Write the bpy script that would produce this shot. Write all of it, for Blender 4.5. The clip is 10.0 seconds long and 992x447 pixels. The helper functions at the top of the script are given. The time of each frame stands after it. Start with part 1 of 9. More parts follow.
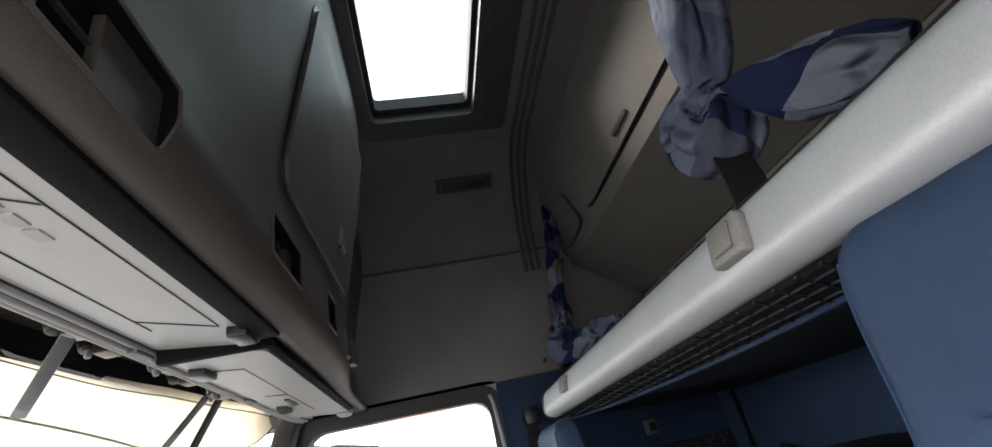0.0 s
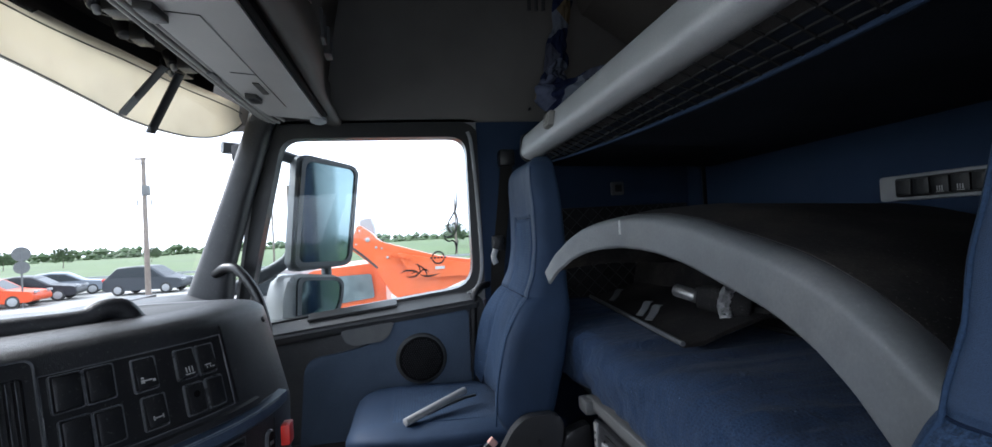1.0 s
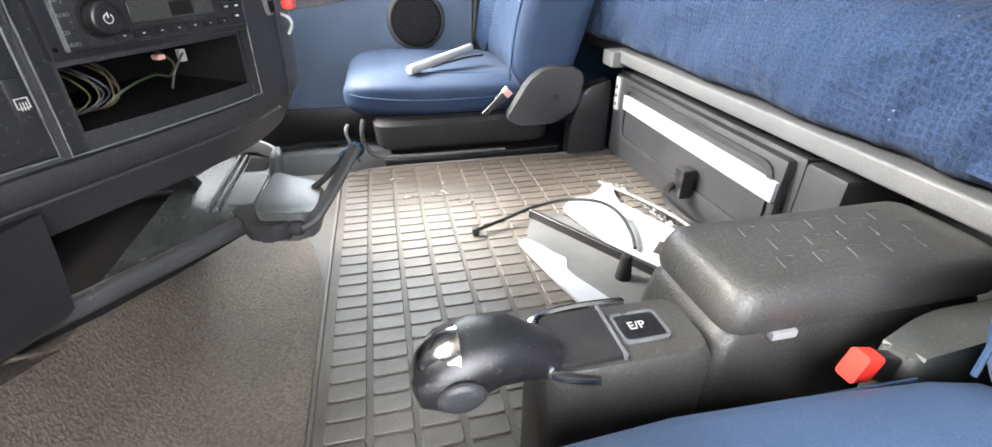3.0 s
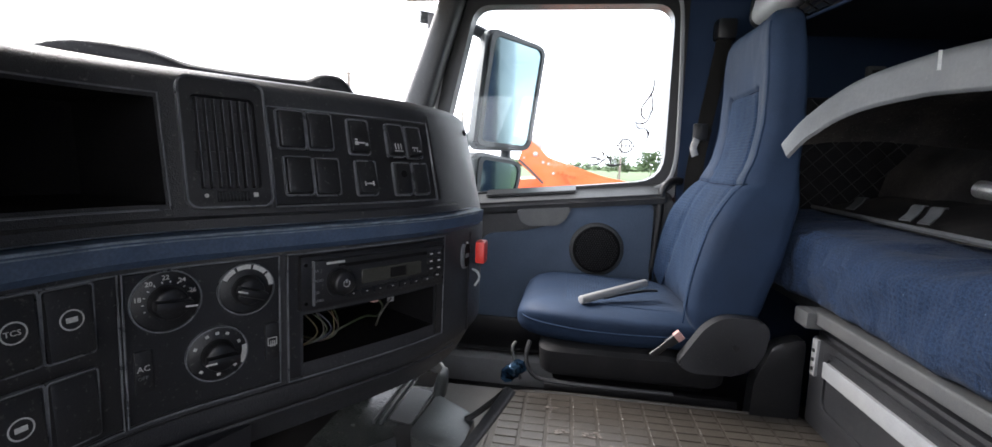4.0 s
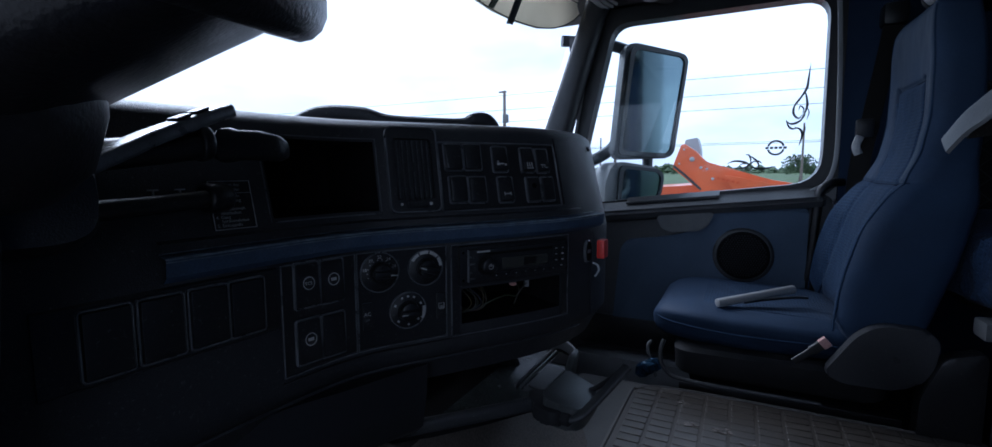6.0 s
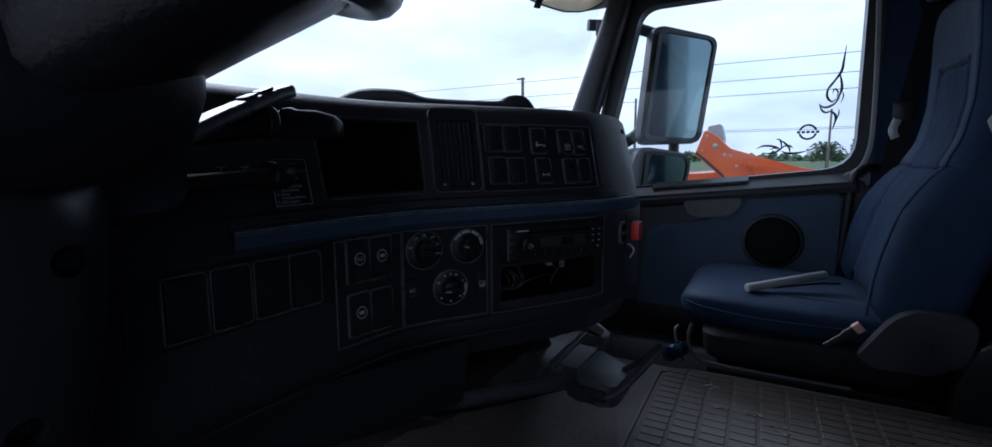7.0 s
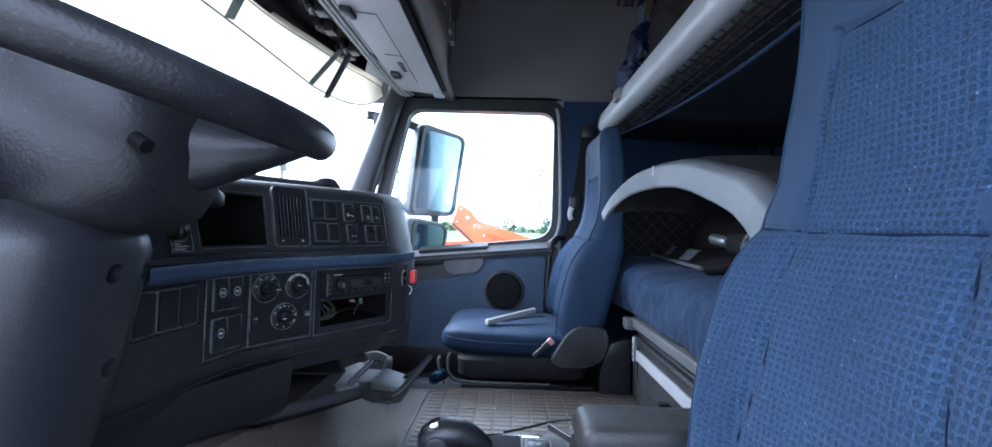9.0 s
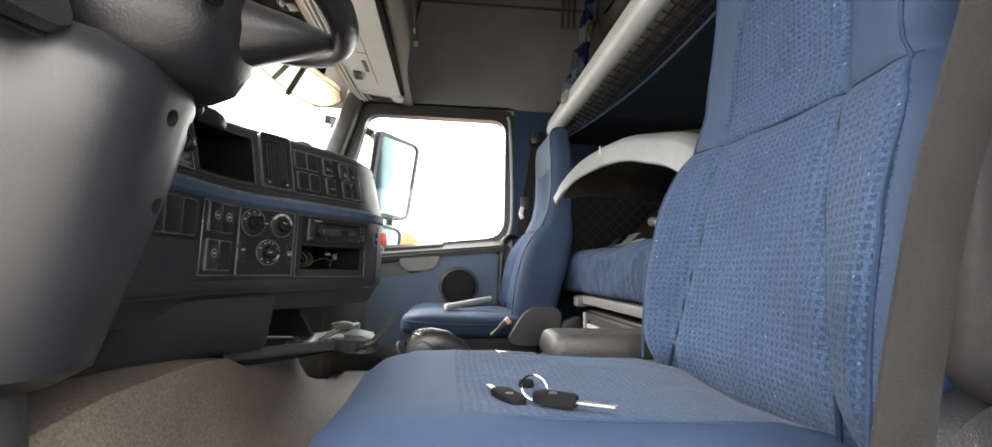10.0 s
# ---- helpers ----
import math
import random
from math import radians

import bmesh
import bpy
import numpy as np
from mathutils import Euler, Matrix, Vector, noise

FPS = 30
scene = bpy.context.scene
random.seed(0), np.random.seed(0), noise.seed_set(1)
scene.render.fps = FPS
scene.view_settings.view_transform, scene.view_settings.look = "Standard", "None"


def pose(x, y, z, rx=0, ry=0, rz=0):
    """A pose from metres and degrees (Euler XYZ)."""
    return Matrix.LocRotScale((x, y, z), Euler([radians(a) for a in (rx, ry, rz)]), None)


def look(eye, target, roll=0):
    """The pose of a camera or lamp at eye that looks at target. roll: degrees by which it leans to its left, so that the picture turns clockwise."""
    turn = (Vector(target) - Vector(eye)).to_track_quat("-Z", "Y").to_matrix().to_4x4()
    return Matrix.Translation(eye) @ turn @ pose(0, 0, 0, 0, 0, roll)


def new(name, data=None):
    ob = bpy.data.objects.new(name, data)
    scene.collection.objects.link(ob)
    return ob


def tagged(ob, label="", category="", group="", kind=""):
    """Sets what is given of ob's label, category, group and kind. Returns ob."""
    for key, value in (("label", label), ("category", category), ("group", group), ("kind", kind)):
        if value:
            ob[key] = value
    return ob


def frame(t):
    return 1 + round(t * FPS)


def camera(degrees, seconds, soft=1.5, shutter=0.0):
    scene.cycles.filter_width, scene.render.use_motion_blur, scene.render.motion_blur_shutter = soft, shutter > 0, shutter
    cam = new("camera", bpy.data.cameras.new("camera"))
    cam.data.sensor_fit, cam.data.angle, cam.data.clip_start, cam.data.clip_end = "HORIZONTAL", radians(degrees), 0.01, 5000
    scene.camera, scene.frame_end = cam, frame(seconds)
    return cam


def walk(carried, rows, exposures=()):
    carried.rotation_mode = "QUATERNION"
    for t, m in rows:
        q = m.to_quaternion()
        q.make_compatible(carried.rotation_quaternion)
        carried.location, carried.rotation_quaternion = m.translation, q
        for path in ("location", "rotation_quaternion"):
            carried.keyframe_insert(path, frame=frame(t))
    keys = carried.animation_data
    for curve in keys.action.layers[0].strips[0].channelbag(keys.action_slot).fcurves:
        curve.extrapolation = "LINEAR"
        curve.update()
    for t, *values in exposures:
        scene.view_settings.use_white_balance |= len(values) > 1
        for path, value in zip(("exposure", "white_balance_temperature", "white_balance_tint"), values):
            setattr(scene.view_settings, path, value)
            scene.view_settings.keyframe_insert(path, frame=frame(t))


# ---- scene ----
cam = camera(92.2, 10.0)
PATH = [
    (0, (-0.209, 0.021, 0.843), (0.149, 1.768, 1.749), -13.7),
    (0.2, (-0.219, 0.058, 0.819), (0.17, 1.88, 1.546), -10.7),
    (0.5, (-0.232, 0.102, 0.789), (0.127, 2.02, 1.23), -7.6),
    (1, (-0.239, 0.161, 0.718), (0.12, 2.128, 0.756), -3.3),
    (1.5, (-0.263, 0.245, 0.651), (0.138, 2.17, 0.285), -0.2),
    (2, (-0.286, 0.295, 0.618), (0.149, 1.996, -0.34), -0.3),
    (2.2, (-0.292, 0.294, 0.593), (0.124, 1.906, -0.515), 0.6),
    (3.3, (-0.346, 0.282, 0.46), (0.009, 2.067, -0.37), -0.0),
    (3.5, (-0.338, 0.286, 0.475), (-0.052, 2.179, -0.104), 0.1),
    (4, (-0.32, 0.288, 0.552), (-0.619, 2.25, 0.305), 1.9),
    (4.5, (-0.319, 0.262, 0.541), (-1.103, 2.072, 0.211), 4.2),
    (5, (-0.311, 0.221, 0.546), (-1.213, 1.984, 0.264), 3.2),
    (5.5, (-0.249, 0.18, 0.554), (-1.186, 1.936, 0.362), 0.4),
    (5.7, (-0.235, 0.17, 0.559), (-1.139, 1.943, 0.362), -0.5),
    (6.8, (-0.252, 0.132, 0.545), (-1.196, 1.873, 0.302), -0.9),
    (7, (-0.257, 0.128, 0.547), (-1.223, 1.86, 0.288), -0.7),
    (7.5, (-0.252, 0.046, 0.595), (-1.222, 1.772, 0.315), -0.4),
    (8, (-0.27, -0.072, 0.618), (-0.959, 1.786, 0.345), 2.6),
    (8.5, (-0.224, -0.193, 0.625), (-0.552, 1.772, 0.454), 4.0),
    (9, (-0.212, -0.226, 0.548), (-0.258, 1.774, 0.572), 1.4),
    (9.5, (-0.233, -0.238, 0.431), (-0.316, 1.758, 0.527), -3.5),
    (10, (-0.272, -0.319, 0.351), (-0.077, 1.663, 0.544), 1.0),
]
EXPOSURES = [(0, 3.0, 6500, 13), (0.5, 1.65, 6300, 10), (1, 1.85, 5780, 10), (1.5, 1.55, 5080, 10), (2, 2.35, 5450, 11), (2.2, 3.7, 6200, 11), (3.3, 4.6, 6700, 11), (3.5, 4.25, 6700, 11), (4, 2.6, 6400, 14),
             (4.5, 0.15, 5200, 13), (5, 0.25, 5000, 13), (5.5, 0.6, 4900, 13), (7, 0.15, 5150, 13), (7.5, 0.08, 5050, 13), (8, 0.02, 5000, 13), (8.5, 2.4, 5450, 13), (9, 2.8, 5100, 12), (9.5, 3.1, 6600, 11), (10, 3.48, 7300, 11)]
walk(cam, [(t, look(eye, target, roll)) for t, eye, target, roll in PATH], EXPOSURES)

# ---------------------------------------------------------------- world and light
world = bpy.data.worlds.new("overcast_sky")
scene.world = world
world.use_nodes = True
wn, wl = world.node_tree.nodes, world.node_tree.links
wn.clear()
w_out = wn.new("ShaderNodeOutputWorld")
w_bg = wn.new("ShaderNodeBackground")
w_sky = wn.new("ShaderNodeTexSky")
w_sky.sky_type = "NISHITA"
w_sky.sun_disc = False
w_sky.sun_elevation, w_sky.sun_rotation = radians(40), radians(-66)
w_sky.air_density, w_sky.dust_density = 1.0, 3.0
w_co = wn.new("ShaderNodeTexCoord")
w_map = wn.new("ShaderNodeMapping")
w_map.inputs["Scale"].default_value = (1.0, 1.0, 3.2)
w_noise = wn.new("ShaderNodeTexNoise")
w_noise.inputs["Scale"].default_value = 2.3
w_noise.inputs["Detail"].default_value = 5.0
w_ramp = wn.new("ShaderNodeValToRGB")
w_ramp.color_ramp.elements[0].position, w_ramp.color_ramp.elements[0].color = 0.36, (5.2, 5.35, 5.9, 1)
w_ramp.color_ramp.elements[1].position, w_ramp.color_ramp.elements[1].color = 0.66, (9.0, 9.1, 9.3, 1)
w_mix = wn.new("ShaderNodeMix")
w_mix.data_type = "RGBA"
w_mix.inputs[0].default_value = 0.88
wl.new(w_co.outputs["Generated"], w_map.inputs["Vector"])
wl.new(w_map.outputs["Vector"], w_noise.inputs["Vector"])
wl.new(w_noise.outputs["Fac"], w_ramp.inputs["Fac"])
wl.new(w_sky.outputs["Color"], w_mix.inputs[6])
wl.new(w_ramp.outputs["Color"], w_mix.inputs[7])
wl.new(w_mix.outputs[2], w_bg.inputs["Color"])
w_bg.inputs["Strength"].default_value = 0.15
wl.new(w_bg.outputs["Background"], w_out.inputs["Surface"])

sun = new("sun", bpy.data.lights.new("sun", "SUN"))
sun.data.energy, sun.data.angle, sun.data.color = 2.1, radians(30), (1.0, 0.96, 0.9)
sun.matrix_world = look((-9, 4, 8.3), (0, 0, 0))

# ---------------------------------------------------------------- materials
def rgb(c):
    return (*c, 1.0)


def material(name, base, rough=0.6, metal=0.0, vary=0.12, scale=30.0, bump=0.15, grain=400.0, dirt=0.0, dirt_col=(0.3, 0.27, 0.22), coat=0.0, spec=0.5, speck=0.0, mottle=0.16):
    """A worn surface: tone varying at two scales, fine relief and optional dust."""
    m = bpy.data.materials.new(name)
    m.use_nodes = True
    n, l = m.node_tree.nodes, m.node_tree.links
    b = n["Principled BSDF"]
    co = n.new("ShaderNodeTexCoord")
    n1 = n.new("ShaderNodeTexNoise")
    n1.inputs["Scale"].default_value, n1.inputs["Detail"].default_value = scale, 4.0
    n2 = n.new("ShaderNodeTexNoise")
    n2.inputs["Scale"].default_value, n2.inputs["Detail"].default_value = grain, 2.0
    l.new(co.outputs["Object"], n1.inputs["Vector"])
    l.new(co.outputs["Object"], n2.inputs["Vector"])
    r = n.new("ShaderNodeValToRGB")
    lo, hi = 1 - vary, 1 + vary
    r.color_ramp.elements[0].position, r.color_ramp.elements[1].position = 0.3, 0.7
    r.color_ramp.elements[0].color = rgb([min(1, v * lo) for v in base])
    r.color_ramp.elements[1].color = rgb([min(1, v * hi) for v in base])
    l.new(n1.outputs["Fac"], r.inputs["Fac"])
    col = r.outputs["Color"]
    if dirt > 0:
        n3 = n.new("ShaderNodeTexNoise")
        n3.inputs["Scale"].default_value, n3.inputs["Detail"].default_value, n3.inputs["Roughness"].default_value = scale * 0.35, 8.0, 0.7
        l.new(co.outputs["Object"], n3.inputs["Vector"])
        mr = n.new("ShaderNodeMapRange")
        mr.inputs["From Min"].default_value, mr.inputs["From Max"].default_value = 0.48, 0.75
        mr.inputs["To Max"].default_value = dirt
        l.new(n3.outputs["Fac"], mr.inputs["Value"])
        mx = n.new("ShaderNodeMix")
        mx.data_type = "RGBA"
        l.new(mr.outputs["Result"], mx.inputs[0])
        l.new(col, mx.inputs[6])
        mx.inputs[7].default_value = rgb(dirt_col)
        col = mx.outputs[2]
    if speck > 0:
        n4 = n.new("ShaderNodeTexNoise")
        n4.inputs["Scale"].default_value, n4.inputs["Detail"].default_value, n4.inputs["Roughness"].default_value = 260.0, 3.0, 0.6
        l.new(co.outputs["Object"], n4.inputs["Vector"])
        ms = n.new("ShaderNodeMapRange")
        ms.inputs["From Min"].default_value, ms.inputs["From Max"].default_value = 0.62, 0.74
        ms.inputs["To Max"].default_value = speck
        l.new(n4.outputs["Fac"], ms.inputs["Value"])
        mk = n.new("ShaderNodeMix")
        mk.data_type = "RGBA"
        l.new(ms.outputs["Result"], mk.inputs[0])
        l.new(col, mk.inputs[6])
        mk.inputs[7].default_value = (0.2, 0.19, 0.175, 1)
        col = mk.outputs[2]
    if mottle > 0:
        mg = n.new("ShaderNodeMapRange")
        mg.inputs["From Min"].default_value, mg.inputs["From Max"].default_value = 0.32, 0.68
        mg.inputs["To Min"].default_value, mg.inputs["To Max"].default_value = 1 - mottle, 1 + mottle
        l.new(n2.outputs["Fac"], mg.inputs["Value"])
        mc = n.new("ShaderNodeVectorMath")
        mc.operation = "SCALE"
        l.new(col, mc.inputs[0])
        l.new(mg.outputs["Result"], mc.inputs["Scale"])
        col = mc.outputs["Vector"]
    l.new(col, b.inputs["Base Color"])
    b.inputs["Metallic"].default_value = metal
    b.inputs["Coat Weight"].default_value = coat
    b.inputs["Specular IOR Level"].default_value = spec
    rr = n.new("ShaderNodeMapRange")
    rr.inputs["To Min"].default_value, rr.inputs["To Max"].default_value = max(0.03, rough - 0.1), min(1, rough + 0.1)
    l.new(n1.outputs["Fac"], rr.inputs["Value"])
    l.new(rr.outputs["Result"], b.inputs["Roughness"])
    if bump > 0:
        bp = n.new("ShaderNodeBump")
        bp.inputs["Strength"].default_value, bp.inputs["Distance"].default_value = bump, 0.002
        l.new(n2.outputs["Fac"], bp.inputs["Height"])
        l.new(bp.outputs["Normal"], b.inputs["Normal"])
    return m


def weave(name, base, light, axes, pitch=(0.0105, 0.012), smooth_mix=0.0, bump=0.5, folds=0.3, drift_by=0.012):
    """Seat cloth: small raised blocks in rows on a darker ground, with scattered pale flecks."""
    m = material(name, base, 0.85, vary=0.14, scale=9.0, bump=0.0, spec=0.1)
    n, l = m.node_tree.nodes, m.node_tree.links
    b = n["Principled BSDF"]
    co = n.new("ShaderNodeTexCoord")
    sep = n.new("ShaderNodeSeparateXYZ")
    drift = n.new("ShaderNodeTexNoise")
    drift.inputs["Scale"].default_value, drift.inputs["Detail"].default_value, drift.inputs["Roughness"].default_value = 9.0, 6.0, 0.62
    l.new(co.outputs["Object"], drift.inputs["Vector"])
    dm = n.new("ShaderNodeVectorMath")
    dm.operation = "MULTIPLY_ADD"
    dm.inputs[1].default_value = (drift_by, drift_by, drift_by)
    l.new(drift.outputs["Color"], dm.inputs[0])
    l.new(co.outputs["Object"], dm.inputs[2])
    l.new(dm.outputs["Vector"], sep.inputs[0])
    waves = []
    both = n.new("ShaderNodeMath")
    l.new(sep.outputs[0], both.inputs[0])
    l.new(sep.outputs[2], both.inputs[1])
    for a, p in zip(axes, pitch):
        mul = n.new("ShaderNodeMath")
        mul.operation = "MULTIPLY"
        mul.inputs[1].default_value = 2 * math.pi / p
        l.new(sep.outputs[a] if a < 3 else both.outputs[0], mul.inputs[0])
        s = n.new("ShaderNodeMath")
        s.operation = "SINE"
        l.new(mul.outputs[0], s.inputs[0])
        mr = n.new("ShaderNodeMapRange")
        mr.inputs["From Min"].default_value, mr.inputs["From Max"].default_value = 0.05, -0.35
        l.new(s.outputs[0], mr.inputs["Value"])
        waves.append(mr.outputs["Result"])
    pr = n.new("ShaderNodeMath")
    pr.operation = "MAXIMUM"
    l.new(waves[0], pr.inputs[0])
    l.new(waves[1], pr.inputs[1])
    worn = n.new("ShaderNodeTexNoise")
    worn.inputs["Scale"].default_value, worn.inputs["Detail"].default_value = 7.0, 4.0
    l.new(co.outputs["Object"], worn.inputs["Vector"])
    wr = n.new("ShaderNodeMapRange")
    wr.inputs["From Min"].default_value, wr.inputs["From Max"].default_value = 0.3, 0.7
    wr.inputs["To Min"].default_value, wr.inputs["To Max"].default_value = 0.4, 1.0 - smooth_mix
    l.new(worn.outputs["Fac"], wr.inputs["Value"])
    fac = n.new("ShaderNodeMath")
    fac.operation = "MULTIPLY"
    l.new(pr.outputs[0], fac.inputs[0])
    l.new(wr.outputs["Result"], fac.inputs[1])
    mx = n.new("ShaderNodeMix")
    mx.data_type = "RGBA"
    old = b.inputs["Base Color"].links[0].from_socket
    l.new(fac.outputs[0], mx.inputs[0])
    l.new(old, mx.inputs[6])
    mx.inputs[7].default_value = rgb(light)
    vor = n.new("ShaderNodeTexVoronoi")
    vor.inputs["Scale"].default_value = 48.0
    l.new(co.outputs["Object"], vor.inputs["Vector"])
    fl = n.new("ShaderNodeMapRange")
    fl.inputs["From Min"].default_value, fl.inputs["From Max"].default_value = 0.075, 0.04
    fl.inputs["To Max"].default_value = 0.55
    l.new(vor.outputs["Distance"], fl.inputs["Value"])
    mx2 = n.new("ShaderNodeMix")
    mx2.data_type = "RGBA"
    l.new(fl.outputs["Result"], mx2.inputs[0])
    l.new(mx.outputs[2], mx2.inputs[6])
    mx2.inputs[7].default_value = (0.2, 0.26, 0.33, 1)
    fib = n.new("ShaderNodeTexNoise")
    fib.inputs["Scale"].default_value, fib.inputs["Detail"].default_value = 420.0, 3.0
    l.new(co.outputs["Object"], fib.inputs["Vector"])
    fr = n.new("ShaderNodeMapRange")
    fr.inputs["From Min"].default_value, fr.inputs["From Max"].default_value = 0.3, 0.7
    fr.inputs["To Min"].default_value, fr.inputs["To Max"].default_value = 0.55, 1.45
    l.new(fib.outputs["Fac"], fr.inputs["Value"])
    mf = n.new("ShaderNodeVectorMath")
    mf.operation = "SCALE"
    l.new(mx2.outputs[2], mf.inputs[0])
    l.new(fr.outputs["Result"], mf.inputs["Scale"])
    l.new(mf.outputs["Vector"], b.inputs["Base Color"])
    b.inputs["Sheen Weight"].default_value = 0.04
    bp = n.new("ShaderNodeBump")
    bp.inputs["Strength"].default_value, bp.inputs["Distance"].default_value = bump, 0.0012
    l.new(fac.outputs[0], bp.inputs["Height"])
    fn = n.new("ShaderNodeTexNoise")
    fn.inputs["Scale"].default_value, fn.inputs["Detail"].default_value, fn.inputs["Distortion"].default_value = 11.0, 3.0, 0.8
    l.new(co.outputs["Object"], fn.inputs["Vector"])
    fb_ = n.new("ShaderNodeBump")
    fb_.inputs["Strength"].default_value, fb_.inputs["Distance"].default_value = folds, 0.02
    l.new(fn.outputs["Fac"], fb_.inputs["Height"])
    l.new(fb_.outputs["Normal"], bp.inputs["Normal"])
    l.new(bp.outputs["Normal"], b.inputs["Normal"])
    return m


def glass(name, tint=(1, 1, 1), gloss=0.06):
    m = bpy.data.materials.new(name)
    m.use_nodes = True
    n, l = m.node_tree.nodes, m.node_tree.links
    n.clear()
    out, tr, gl, mx, lw, pw_ = (n.new("ShaderNode" + k) for k in ("OutputMaterial", "BsdfTransparent", "BsdfGlossy", "MixShader", "LayerWeight", "Math"))
    tr.inputs["Color"].default_value = rgb(tint)
    gl.inputs["Roughness"].default_value = 0.02
    pw_.operation = "MULTIPLY_ADD"
    pw_.inputs[1].default_value, pw_.inputs[2].default_value = 0.12, 0.02
    l.new(lw.outputs["Facing"], pw_.inputs[0])
    l.new(pw_.outputs[0], mx.inputs[0])
    l.new(tr.outputs[0], mx.inputs[1])
    l.new(gl.outputs[0], mx.inputs[2])
    l.new(mx.outputs[0], out.inputs["Surface"])
    return m


